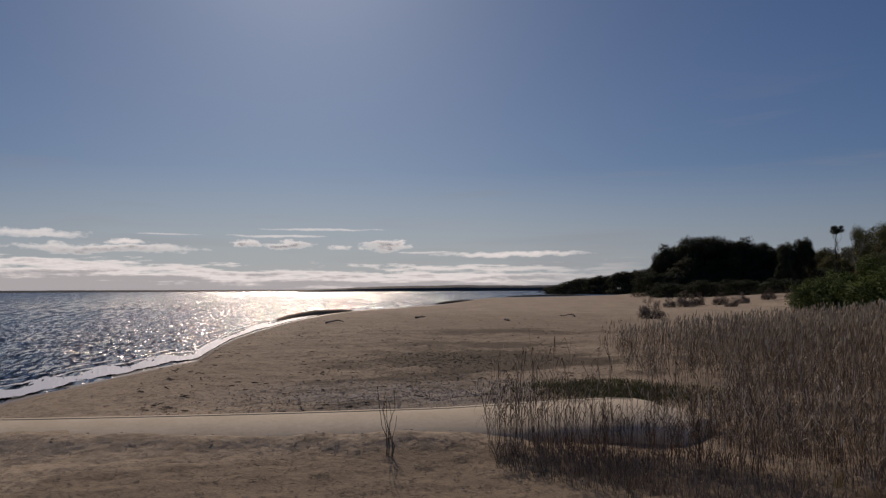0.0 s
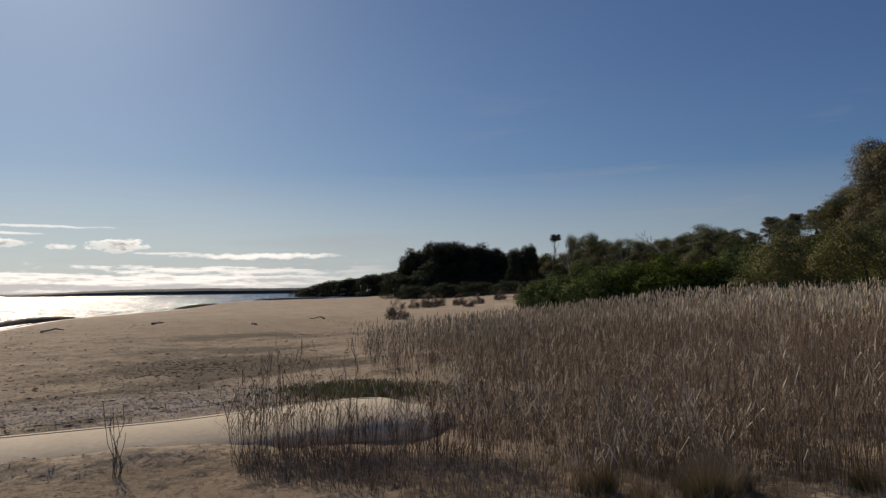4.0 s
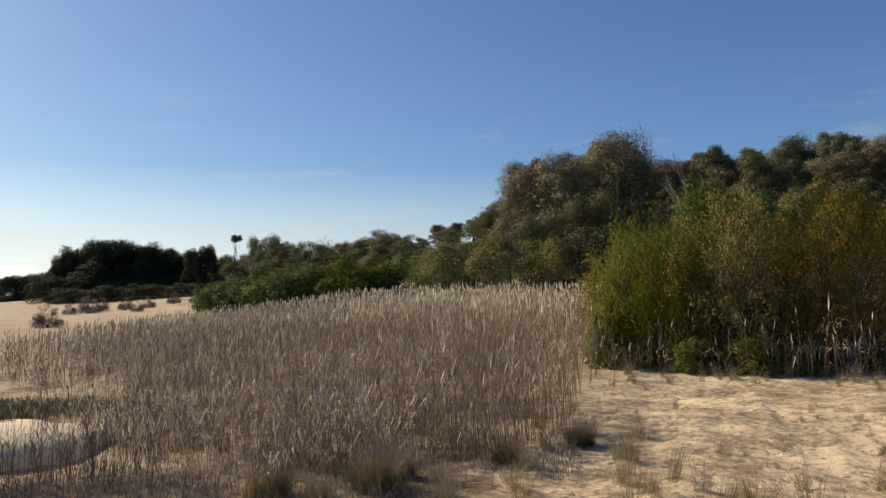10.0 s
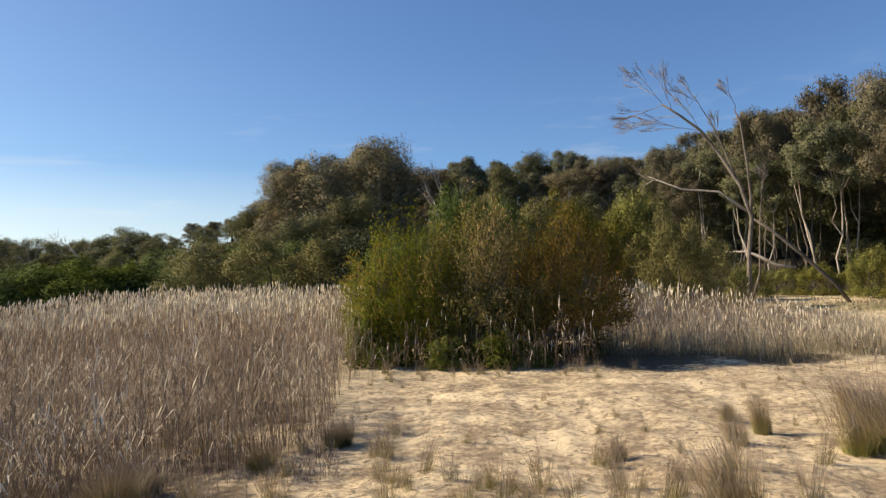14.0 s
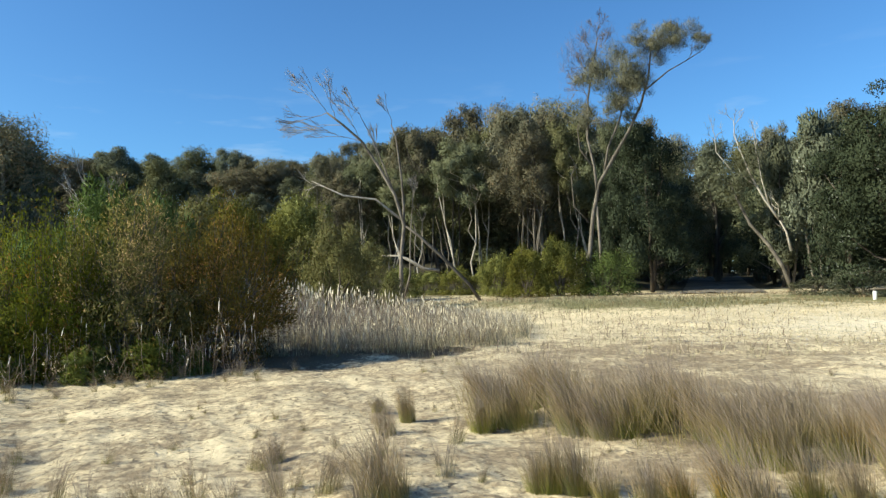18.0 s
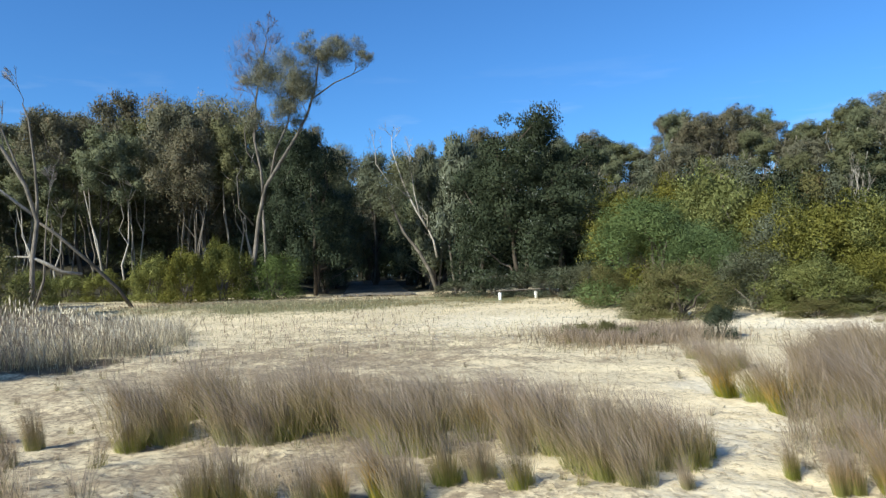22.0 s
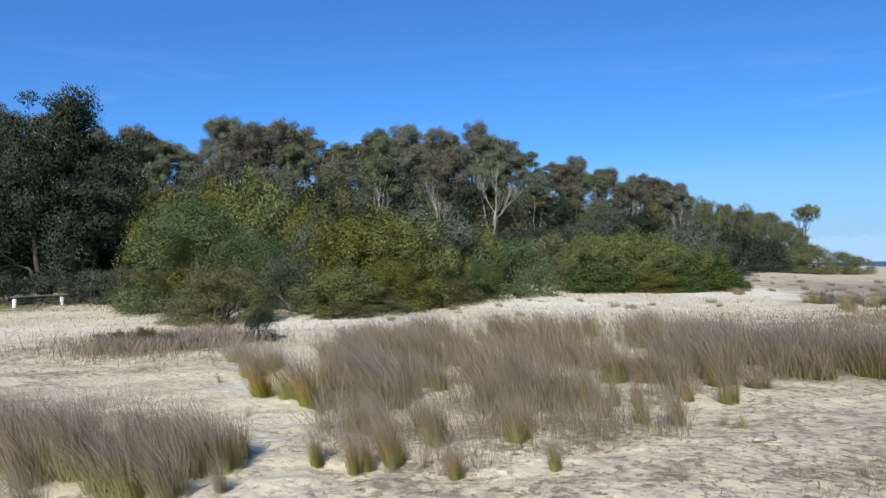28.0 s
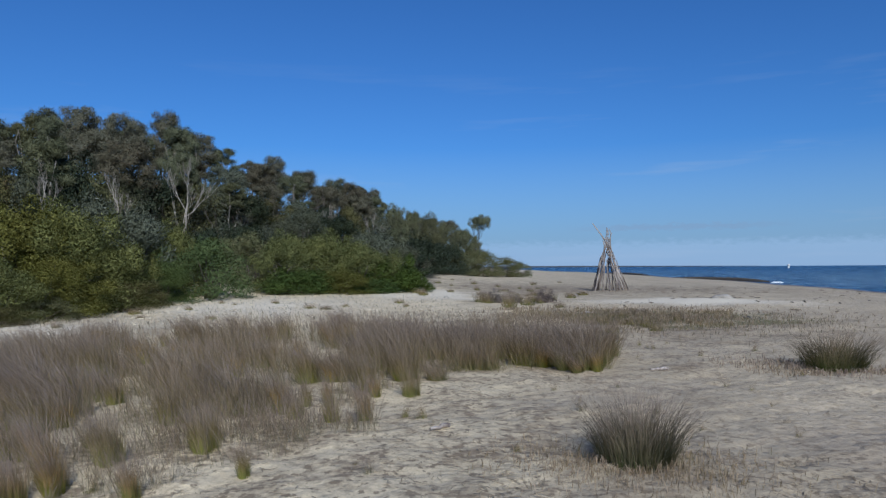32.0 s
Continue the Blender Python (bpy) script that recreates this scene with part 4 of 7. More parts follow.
NEAR = {
    "green": Kind(lambda: shrub("green_shrub", "large dense green shrub mound on the dune edge", 37, GREEN_LEAF, DARK_BARK, 1.5, 28, 22000, (0.0185, 0.0085), ragged=5, lump=0.85, mound=True), "coastal shrubs"),
    "yellow": Kind(lambda: shrub("wattle_shrub", "yellow-green wattle shrub with broad bright leaves", 38, YELLOW_LEAF, GREY_BARK, 1.25, 26, 16500, (0.0265, 0.0115), 0.7, ragged=20, lump=0.85, mound=True), "coastal shrubs"),
    "olive": Kind(lambda: shrub("olive_shrub", "olive scrubby shrub on the sand", 39, SCRUB_LEAF, DARK_BARK, 1.2, 22, 12000, (0.034, 0.0095), 0.8, ragged=16, lump=0.9, mound=True), "coastal shrubs"),
    "grey": Kind(lambda: shrub("grey_shrub", "grey-green coastal shrub on the sand", 40, GREY_LEAF, GREY_BARK, 1.4, 22, 11000, (0.027, 0.0105), 0.5, ragged=12, lump=0.9, mound=True), "coastal shrubs"),
    "bright": Kind(lambda: shrub("bright_shrub", "bright green feathery shrub behind the rusty bush", 43, BRIGHT_LEAF, DARK_BARK, 1.2, 20, 11000, (0.045, 0.011), 0.8), "coastal shrubs"),
}

# the line of the tree tops against the sky, degrees of bearing and of height
TOP_AZ = [17, 19, 21, 23, 25, 26.2, 27.5, 28.2, 30.5, 31.1, 33.2, 35.5, 37.4, 39.8, 42.6, 44.2, 45.4, 47.9, 50.5, 51.4, 52.8, 55, 57.2, 59.5, 61.3, 62.3, 63.8, 66, 68, 70.6, 72.8, 76.8, 78.2, 79.6, 81.4, 83, 84.7, 87, 89, 91.8, 93.6, 94.3, 97, 99.5, 103.5, 107, 110, 113.5, 114.7, 118, 121, 123, 127, 129.5, 132.4, 136.8, 138, 140, 141.4, 144.8, 146.2, 148.5, 150.4, 151.3, 153, 153.8, 156, 160.5, 162.4, 164.2, 167, 169.3, 170.3, 173, 176.6, 177.5, 179.3, 181.1, 183.3, 184.8, 186.3, 188]
TOP_EL = [2.4, 3.7, 3.9, 3.6, 2.8, 3.2, 3.5, 2.8, 3.0, 4.3, 4.7, 3.8, 3.9, 4.5, 4.9, 3.9, 4.8, 5.8, 6.9, 8.5, 9.7, 10.1, 11, 11.7, 12, 10, 8.9, 10.1, 10.6, 10.6, 10.6, 10.6, 10.1, 10.7, 9.6, 10.2, 11.4, 11.7, 12.0, 13.4, 13.1, 13.9, 14.5, 14.5, 13.7, 12.5, 11.7, 11.3, 10.2, 10.8, 11.0, 11.5, 11.8, 11.2, 11.5, 10.1, 12.2, 12.3, 11.4, 12.1, 11.0, 10.5, 10.8, 12.5, 12.7, 10.7, 11.9, 11.7, 10.5, 9.3, 9.1, 8.4, 7.4, 7.8, 6.8, 4.8, 4.5, 4.1, 3.1, 1.5, 1.0, 0.2]
WOOD_AZ = [17, 26, 34, 45, 52, 62, 80, 95, 110, 125, 140, 155, 165, 172, 178, 186]
WOOD_D = [150, 150, 120, 95, 66, 70, 62, 50, 54, 52, 60, 62, 68, 80, 105, 130]


def wood_row(share, back, start, stop, gap, kinds, seed):
    """One row of the wood: share of the sky line's height, metres behind its front edge, spacing in metres."""
    g = np.random.default_rng(seed)
    az = start
    while az < stop:
        front = float(np.interp(az, WOOD_AZ, WOOD_D))
        d = front + back + g.uniform(-2.5, 2.5)
        p = P(az, d)
        top = EYE + d * math.tan(radians(float(np.interp(az, TOP_AZ, TOP_EL)) * share * g.uniform(0.88, 1.03)))
        h = max(2.5, top - p.z)
        k = kinds[int(g.integers(0, len(kinds)))]
        w = g.uniform(0.85, 1.15) * min(1.5, max(0.75, 9.5 / h))
        if not (110.5 < az < 117.5 and back < 10):
            k.put(az, d, (h * w, h * w, h), g.uniform(0, 360), "", 0.1)
        az += math.degrees(gap * g.uniform(0.75, 1.25) / d)


# ---- the wood, row by row ----
wood_row(1.02, 12, 46, 119, 2.9, FOREST, 1)
wood_row(0.98, 16, 60, 92, 2.4, FOREST[:3], 31)
wood_row(0.96, 16, 119, 176, 2.8, FOREST[:2] + FOREST[4:] + SLENDER, 32)
wood_row(1.02, 12, 119, 185, 3.0, SLENDER + FOREST[:2], 18)
wood_row(1.02, 12, 30, 50, 3.7, DENSE[1:] + FOREST[2:3], 10)
wood_row(0.92, 7, 50, 120, 3.6, FOREST + DENSE[1:], 2)
wood_row(0.72, 0, 60, 86, 4.2, FOREST, 3)
wood_row(0.97, 0, 84, 108, 2.3, SLENDER, 13)
wood_row(0.80, -3, 85, 107, 4.6, SLENDER, 21)
wood_row(0.95, 4, 119, 180, 3.4, SLENDER + FOREST[4:], 14)
wood_row(0.80, -1, 139, 176, 4.5, SLENDER, 15)
wood_row(0.97, 25, 108, 122, 4.0, FOREST, 4)
wood_row(0.55, 10, 84, 111, 3.4, DENSE[1:], 7)
wood_row(0.86, 4, 28, 50, 5.0, DENSE[1:], 5)
wood_row(0.97, 8, 28, 50, 3.4, DENSE[1:], 33)
wood_row(0.62, -6, 32, 60, 6.0, DENSE, 6)
wood_row(0.60, 2, 120, 184, 5.0, DENSE, 8)

# scrub along the foot of the wood
g = np.random.default_rng(9)
for az in np.arange(31, 61, 1.9):
    d = float(np.interp(az, [30, 45, 60], [80, 55, 42])) + g.uniform(-3, 3)
    el = float(np.interp(az, [30, 40, 50, 60], [1.6, 2.8, 4.0, 4.8])) * g.uniform(0.7, 1.1)
    h = EYE + d * math.tan(radians(el)) - P(az, d).z
    SHRUBS[("olive", "dark", "green", "olive")[int(g.integers(0, 4))]].put(az, d, (h * 1.45, h * 1.45, h))
for az in np.arange(62, 104, 2.3):
    d = float(np.interp(az, [62, 80, 104], [44, 46, 46])) + g.uniform(-2, 3)
    h = g.uniform(2.6, 4.6) if az < 84 else g.uniform(1.2, 2.4)
    SHRUBS[("olive", "yellow", "yellow", "olive")[int(g.integers(0, 4))]].put(az, d, (h * 1.4, h * 1.4, h))
for az in np.arange(155, 182, 1.5):
    d = float(np.interp(az, [155, 165, 182], [48, 55, 95])) + g.uniform(-3, 3)
    h = g.uniform(2.6, 4.4)
    SHRUBS[("olive", "grey", "dark")[int(g.integers(0, 3))]].put(az, d, (h * 1.4, h * 1.4, h))


def stand(kind, az, d, el, wide, label="", spin=None):
    """Place a plant kind so that its top reaches the elevation el and it is wide metres across."""
    h = EYE + d * math.tan(radians(el)) - P(az, d).z
    low = isinstance(kind, str)
    k = (NEAR.get(kind) if d < (39.5 if kind == "yellow" else 31) and kind in NEAR else SHRUBS[kind]) if low else kind
    s = wide * (1.12 if low else 1.1)
    return k.put(az, d, (s, s, h), spin, label)


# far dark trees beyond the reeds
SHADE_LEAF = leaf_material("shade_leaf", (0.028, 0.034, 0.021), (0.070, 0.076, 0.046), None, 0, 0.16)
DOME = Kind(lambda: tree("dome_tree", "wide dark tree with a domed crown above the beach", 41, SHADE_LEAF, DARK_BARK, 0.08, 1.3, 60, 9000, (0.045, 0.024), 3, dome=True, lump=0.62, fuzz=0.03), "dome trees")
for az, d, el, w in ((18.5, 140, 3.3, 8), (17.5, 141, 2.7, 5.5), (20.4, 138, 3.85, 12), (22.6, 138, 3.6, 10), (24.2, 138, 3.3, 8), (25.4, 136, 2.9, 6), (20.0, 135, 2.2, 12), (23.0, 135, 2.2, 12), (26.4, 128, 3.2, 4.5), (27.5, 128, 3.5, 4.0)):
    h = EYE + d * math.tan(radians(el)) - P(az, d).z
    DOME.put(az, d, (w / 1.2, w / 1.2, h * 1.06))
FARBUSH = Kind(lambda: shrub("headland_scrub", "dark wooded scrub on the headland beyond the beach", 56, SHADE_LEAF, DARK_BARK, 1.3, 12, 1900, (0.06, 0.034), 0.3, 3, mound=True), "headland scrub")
g = np.random.default_rng(57)
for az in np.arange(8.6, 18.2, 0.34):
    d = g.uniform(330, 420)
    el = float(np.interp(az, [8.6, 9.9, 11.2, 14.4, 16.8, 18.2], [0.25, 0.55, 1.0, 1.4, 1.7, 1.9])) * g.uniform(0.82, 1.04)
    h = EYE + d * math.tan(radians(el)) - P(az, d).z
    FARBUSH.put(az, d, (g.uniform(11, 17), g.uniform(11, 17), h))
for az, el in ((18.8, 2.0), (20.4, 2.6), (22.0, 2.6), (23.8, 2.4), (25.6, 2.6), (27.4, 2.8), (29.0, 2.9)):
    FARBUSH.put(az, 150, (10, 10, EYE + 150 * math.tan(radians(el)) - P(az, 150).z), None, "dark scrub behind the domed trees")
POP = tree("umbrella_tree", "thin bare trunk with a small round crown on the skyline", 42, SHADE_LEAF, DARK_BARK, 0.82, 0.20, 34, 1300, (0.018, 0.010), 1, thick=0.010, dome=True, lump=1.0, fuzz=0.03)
settle(POP, 29.6, 118, EYE + 118 * math.tan(radians(4.5)) - P(29.6, 118).z)
LONE = tree("lone_tree", "lone tree with an open forked trunk and small round crown", 44, OLIVE_LEAF, DARK_BARK, 0.70, 0.62, 26, 2600, (0.03, 0.013), 2, (0.0, 0.0), 0.7, thick=0.018, dome=True, lump=0.62, fuzz=0.04)
tall = EYE + 120 * math.tan(radians(4.35)) - P(184.4, 120).z
settle(LONE, 184.4, 120, (tall * 0.72, tall * 0.72, tall), 40)
for az in np.arange(16.8, 30.5, 1.25):
    stand("dark", az, 132, 1.5, 8, "dark scrub under the domed trees")
for az, d, el, w in ((18, 118, 0.55, 6), (20.5, 112, 0.7, 8), (23.5, 108, 0.75, 8), (26.3, 100, 0.8, 7), (29, 92, 0.9, 6)):
    stand("dark", az, d, el, w, "dark scrub at the foot of the dunes")
stand("bright", 34.0, 45, 2.3, 6.5, "green mound of dense shrub above the reeds")
stand("bright", 37.0, 44, 2.6, 6.5, "green mound of dense shrub above the reeds")
stand("bright", 30.8, 47, 1.5, 5.0, "low green mound of dense shrub above the reeds")
for az, d, el, w in ((40.0, 46, 2.5, 6.5), (43.4, 46, 2.5, 6.0), (28.6, 48, 0.8, 4.0)):
    stand("bright", az, d, el, w, "low green mound of dense shrub above the reeds")
# big gums at the bend of the wood
for k, az, d, el, w in ((3, 53.0, 56, 9.8, 7), (3, 56.3, 55, 10.6, 8), (3, 60.0, 54, 12.1, 8.5), (2, 50.5, 60, 6.8, 7), (2, 58.0, 50, 7.6, 8), (4, 62.5, 55, 9.8, 6), (2, 54.0, 50, 6.0, 7)):
    stand(FOREST[k], az, d, el, w * 1.2, "big gum tree with a rusty grey-green crown" if k == 3 else "")
stand("bright", 66.5, 24, 8.3, 4.0, "tall bright green feathery wattle behind the rusty bush")
stand("bright", 71.0, 26, 7.4, 3.6, "bright green feathery wattle behind the rusty bush")
stand("bright", 62.5, 21, 4.6, 3.2, "bright green feathery shrub beside the reeds")
stand("olive", 46.5, 40, 3.9, 5.5)
stand("olive", 51.0, 38, 4.5, 5.5)
stand("olive", 55.5, 36, 4.2, 5.0)
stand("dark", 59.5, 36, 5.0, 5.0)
stand("yellow", 76.5, 37, 7.8, 6.0, "yellow-olive wattle under the wood")
stand("yellow", 81.0, 39, 8.0, 6.0, "yellow-olive wattle under the wood")
stand("olive", 73.5, 34, 7.0, 5.0)
stand("olive", 84.0, 30, 5.8, 4.0, "rounded olive shrub beyond the short reeds")
stand("olive", 87.0, 33, 3.6, 3.2)

# the large bush in front: wands fan out from the foot, leafy in their upper part
def wand_bush(name, label, seed, mat, az, d, half, tall, wands, bare=0.3, lean=(0.0, 0.0), skirt=70):
    g = np.random.default_rng(seed)
    root = thing(name, label, "bush", "the large bush")
    at = np.array(P(az, d))
    stems, twigs, leafy = [], Geo(), Geo()
    for k in range(9):
        a = 2 * math.pi * k / 9 + g.uniform(-0.3, 0.3)
        q = g.uniform(0.25, 0.6)
        foot = at + [0.3 * math.cos(a) * half, 0.3 * math.sin(a) * half, -0.06]
        top = at + [half * q * math.cos(a) + lean[0], half * q * math.sin(a) + lean[1], tall * g.uniform(0.45, 0.62)]
        stems.append(bent(foot, top, (0.1 * math.cos(a), 0.1 * math.sin(a), 0), g, 6, 0.02))
        sg = Geo()
        tube(sg, stems[-1], np.linspace(0.038, 0.016, 6), 6)
        part("stem", sg, GREY_BARK, root, "", True)
    middle = at + [lean[0] * 0.6, lean[1] * 0.6, tall * 0.35]
    for k in range(wands):
        a, q = g.uniform(0, 2 * math.pi), math.acos(g.uniform(-0.05, 1.0))
        reach = g.uniform(0.86, 1.08) * (1 + 0.10 * math.sin(3 * a + seed) + 0.08 * math.sin(5 * a + 2 * q))
        tip = at + [half * math.sin(q) * math.cos(a) * reach + lean[0], half * math.sin(q) * math.sin(a) * reach + lean[1], tall * (0.26 + 0.74 * math.cos(q)) * g.uniform(0.82, 1.06)]
        start = stems[int(np.argmin([np.linalg.norm(st[3][:2] - tip[:2]) for st in stems]))][int(g.integers(1, 5))]
        line = bent(start, tip, (0, 0, g.uniform(-0.05, 0.15)), g, 6, 0.02)
        line[-1] += [0, 0, g.uniform(0.0, 0.22)]
        tube(twigs, line, np.linspace(0.010, 0.004, 6), 3, False)
        n = int(g.integers(110, 170))
        t = bare + (1.02 - bare) * g.uniform(0, 1, n) ** 0.75
        pos = np.stack([np.interp(t, np.linspace(0, 1, 6), line[:, c]) for c in range(3)], -1) + g.normal(0, 0.075, (n, 3))
        along = unit(line[-1] - line[-3])
        axis = along * 0.5 + g.normal(0, 0.55, (n, 3)) + [0, 0, 0.35]
        leaves(leafy, pos, axis, 0.075, 0.018, g, True, unit(unit(pos - middle) + g.normal(0, 0.3, (n, 3)) + [0, 0, 0.2]))
    for k in range(skirt):
        a = g.uniform(0, 2 * math.pi)
        n = 110
        pos = at + [half * 0.9 * math.cos(a) * g.uniform(0.6, 1.0), half * 0.9 * math.sin(a) * g.uniform(0.6, 1.0), 0.0] + np.stack([g.normal(0, 0.16, n), g.normal(0, 0.16, n), tall * 0.42 * g.uniform(0, 1, n)], -1)
        leaves(leafy, pos, g.normal(0, 0.5, (n, 3)) + [0, 0, 0.8], 0.085, 0.024, g, True, unit(unit(pos - middle) + g.normal(0, 0.3, (n, 3)) + [0, 0, 0.2]))
    part("branchwork", twigs, GREY_BARK, root)
    part("foliage", leafy, mat, root)
    return root


wand_bush("willow_bush", "bushy green shrub with narrow upright leaves on the sand", 51, WILLOW_LEAF, 63.2, 15.3, 1.65, 3.3, 175, 0.12)
wand_bush("rusty_bush", "bushy shrub with olive and rust-brown narrow leaves", 52, RUST_LEAF, 69.0, 15.1, 1.5, 3.5, 165, 0.2)
wand_bush("rusty_bush", "rust-brown shrub leaning over a shaded hollow", 53, RUST_LEAF, 74.2, 15.4, 1.55, 3.35, 165, 0.35, (0.2, -0.4), 26)
BUSH_GREEN = Kind(lambda: shrub("willow_bush", "low green shoots at the foot of the bush", 54, WILLOW_LEAF, GREY_BARK, 1.1, 14, 2600, (0.09, 0.03), 0.9, 8, ragged=12), "the large bush")
# scrub added here only to make the hollow behind the bush look shaded
SHRUBS["dark"].put(73.8, 17.2, (3.4, 3.4, 1.9), None, "dark scrub added for the shaded hollow behind the rusty bush")
SHRUBS["dark"].put(67.5, 17.4, (3.4, 3.4, 1.9), None, "dark scrub added for the shaded hollow behind the rusty bush")
BUSH_GREEN.put(66.0, 13.7, (1.0, 1.0, 0.7), 50)
BUSH_GREEN.put(73.0, 13.9, (0.9, 0.9, 0.55), 10)
BUSH_GREEN.put(60.2, 14.4, (1.5, 1.5, 1.3), 30, "low green shoots at the foot of the bush")
BUSH_GREEN.put(70.0, 13.9, (1.4, 1.4, 0.8), 90, "low green shoots at the foot of the bush")

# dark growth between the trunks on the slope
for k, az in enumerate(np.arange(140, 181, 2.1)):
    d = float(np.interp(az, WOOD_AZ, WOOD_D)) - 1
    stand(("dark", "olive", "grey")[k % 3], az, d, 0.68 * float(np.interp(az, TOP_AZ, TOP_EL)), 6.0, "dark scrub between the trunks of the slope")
# right of the track: dark trees, grey banksia and the long mound of shrubs
stand(DENSE[0], 109.8, 45, 12.0, 7.0, "dense dark green tree beside the track")
stand(DENSE[0], 107.4, 46, 10.5, 4.5, "dense dark green tree beside the track")
stand(DENSE[0], 126.8, 37, 13.4, 7.6, "dense dark green tree with a pointed top")
stand(DENSE[0], 130.2, 37, 10.6, 7.4, "dense dark green tree at the edge of the scrub")
stand(DENSE[0], 123.6, 39, 10.0, 5.6, "dense dark green tree at the edge of the scrub")
BANKSIA = Kind(lambda: tree("banksia_tree", "grey-leaved coastal banksia with dead pale twigs", 61, GREY_LEAF, GREY_BARK, 0.18, 0.6, 20, 5200, (0.045, 0.02), 2), "banksia trees")
stand(BANKSIA, 121.6, 41, 11.2, 4.6)
stand(BANKSIA, 119.6, 46, 9.8, 4.2)
for az, d, el, w in ((97.6, 41, 2.4, 2.6), (100.0, 40, 2.9, 3.0), (102.6, 40, 3.6, 3.2)):
    stand("yellow", az, d, el, w, "low yellow-green wattle at the foot of the wood")
stand("green", 106.6, 40, 2.1, 3.4, "rounded green shrub beside the tall tree")
for az, d, el, w in ((121.5, 38, -0.4, 3.2), (124.0, 37, 0.2, 3.4), (127.0, 36, 0.3, 3.2), (129.8, 35, 0.6, 3.4), (132.0, 34, 0.8, 3.0)):
    stand("grey", az, d, el, w, "low tangled grey-green scrub behind the barrier")
stand("green", 137.0, 29, 6.1, 6.4, "large smooth green mound of shrub")
stand("green", 140.4, 28.5, 3.9, 4.1, "smooth green mound of shrub")
stand("olive", 133.4, 29, 0.9, 2.6, "olive scrub beside the green mound")
for az, d, el, w in ((135.0, 37, 7.6, 4.6), (138.2, 38, 7.9, 5.6), (142.4, 37, 8.5, 5.8), (145.4, 36, 6.4, 4.0)):
    stand("yellow", az, d, el, w * 1.25, "tall yellow-olive wattle behind the mound")
stand("olive", 139.0, 22.2, 1.1, 3.4, "low olive scrub on the sand")
stand("olive", 136.4, 23.5, -1.4, 2.2, "low olive scrub on the sand")
stand("grey", 144.4, 26, 2.2, 3.7)
stand("grey", 146.6, 30, 5.4, 3.9)
for az, d, el, w in ((149.2, 27, 5.5, 4.2), (152.6, 27.5, 5.6, 4.2), (148.6, 24.3, 1.0, 3.0), (152.0, 25.4, 1.6, 3.0), (155.4, 28.5, 2.8, 3.2)):
    stand("yellow", az, d, el, w * 1.25, "wattle with bright yellow-green leaves")
for az, d, el, w in ((148.2, 22.8, -2.2, 1.7), (151.4, 23.8, -1.8, 1.8), (157.0, 28, -0.4, 2.6)):
    stand("olive", az, d, el, w * 1.3, "low olive scrub at the foot of the wattle")
stand("grey", 154.6, 32, 6.0, 4.6)
stand("grey", 157.4, 32.5, 5.0, 4.1)
stand("yellow", 160.4, 34, 4.0, 3.9)
stand("green", 162.6, 32, 2.6, 4.0, "green shrub mound on the dune edge")
stand("green", 159.4, 30, 0.8, 2.9, "green shrub mound on the dune edge")
stand("olive", 165.8, 43, 3.2, 4.1)
for az, d, el, w in ((168.7, 36, 3.4, 3.4), (171.4, 36.5, 3.4, 3.8), (174.4, 37, 2.8, 3.8), (173.0, 35, 0.2, 3.2)):
    stand("yellow", az, d, el, w * 1.25, "yellow-green shrub at the end of the scrub")
for az, d, el, w in ((177.0, 37, 1.2, 3.0), (179.0, 37.5, -0.8, 1.9), (169.8, 34.5, 0.2, 3.2), (175.6, 35.5, -0.6, 2.4)):
    stand("bright", az, d, el, w * 1.2, "low green shrub at the end of the scrub")
stand("grey", 175.6, 44, 3.4, 4.9)
stand("grey", 178.0, 47, 2.2, 3.6)
for az, d, el, w in ((180.2, 88, 1.9, 7), (182.4, 96, 1.6, 7), (184.8, 105, 1.5, 6.5), (186.6, 112, 0.9, 6), (178.0, 70, 2.0, 6), (179.4, 80, 2.7, 7), (181.4, 92, 2.2, 7), (183.6, 101, 1.5, 7), (187.6, 112, 0.5, 4.5)):
    stand("olive" if el < 1.8 else "dark", az, d, el, w, "dark green scrub where the wood meets the beach")
for az, d, el, w in ((177.4, 100, 5.4, 5.0), (178.8, 104, 4.6, 5.0), (180.2, 108, 4.6, 5.5), (181.6, 110, 3.9, 5.0), (182.9, 112, 3.3, 4.5), (183.9, 113, 2.9, 4.0)):
    stand(DENSE[1], az, d, el, w, "dark tree where the wood runs out to the beach")
stand("dark", 141.8, 17.3, -2.6, 0.85, "small dark green bush on the sand")
for az, d, h in ((131.5, 18.0, 0.5), (133.2, 17.2, 0.6), (135.0, 16.6, 0.5), (130.2, 18.8, 0.35), (137.0, 16.3, 0.35)):
    NEAR["olive"].put(az, d, (h * 1.5, h * 1.5, h * 0.9), None, "low scrubby plant on the sand")
# round dry bush on the beach
TUMBLE = Kind(lambda: shrub("round_bush", "small round brown bush on the sand beyond the reeds", 55, DRY_LEAF, GREY_BARK, 1.2, 12, 2600, (0.09, 0.012), 0.8), "small dry bushes")
TUMBLE.put(16.6, 40, (1.7, 1.7, 1.3))
for az, d, h in ((23.2, 66, 1.1), (25, 70, 1.2), (17.9, 62, 1.0), (19.2, 63, 1.5), (19.9, 66, 1.3), (21.6, 65, 1.2), (22.4, 60, 0.9), (26.6, 64, 1.1), (185.5, 31, 0.7), (189.8, 31, 0.8), (187.4, 31.5, 0.45)):
    TUMBLE.put(az, d, (h * 1.3, h * 1.3, h))


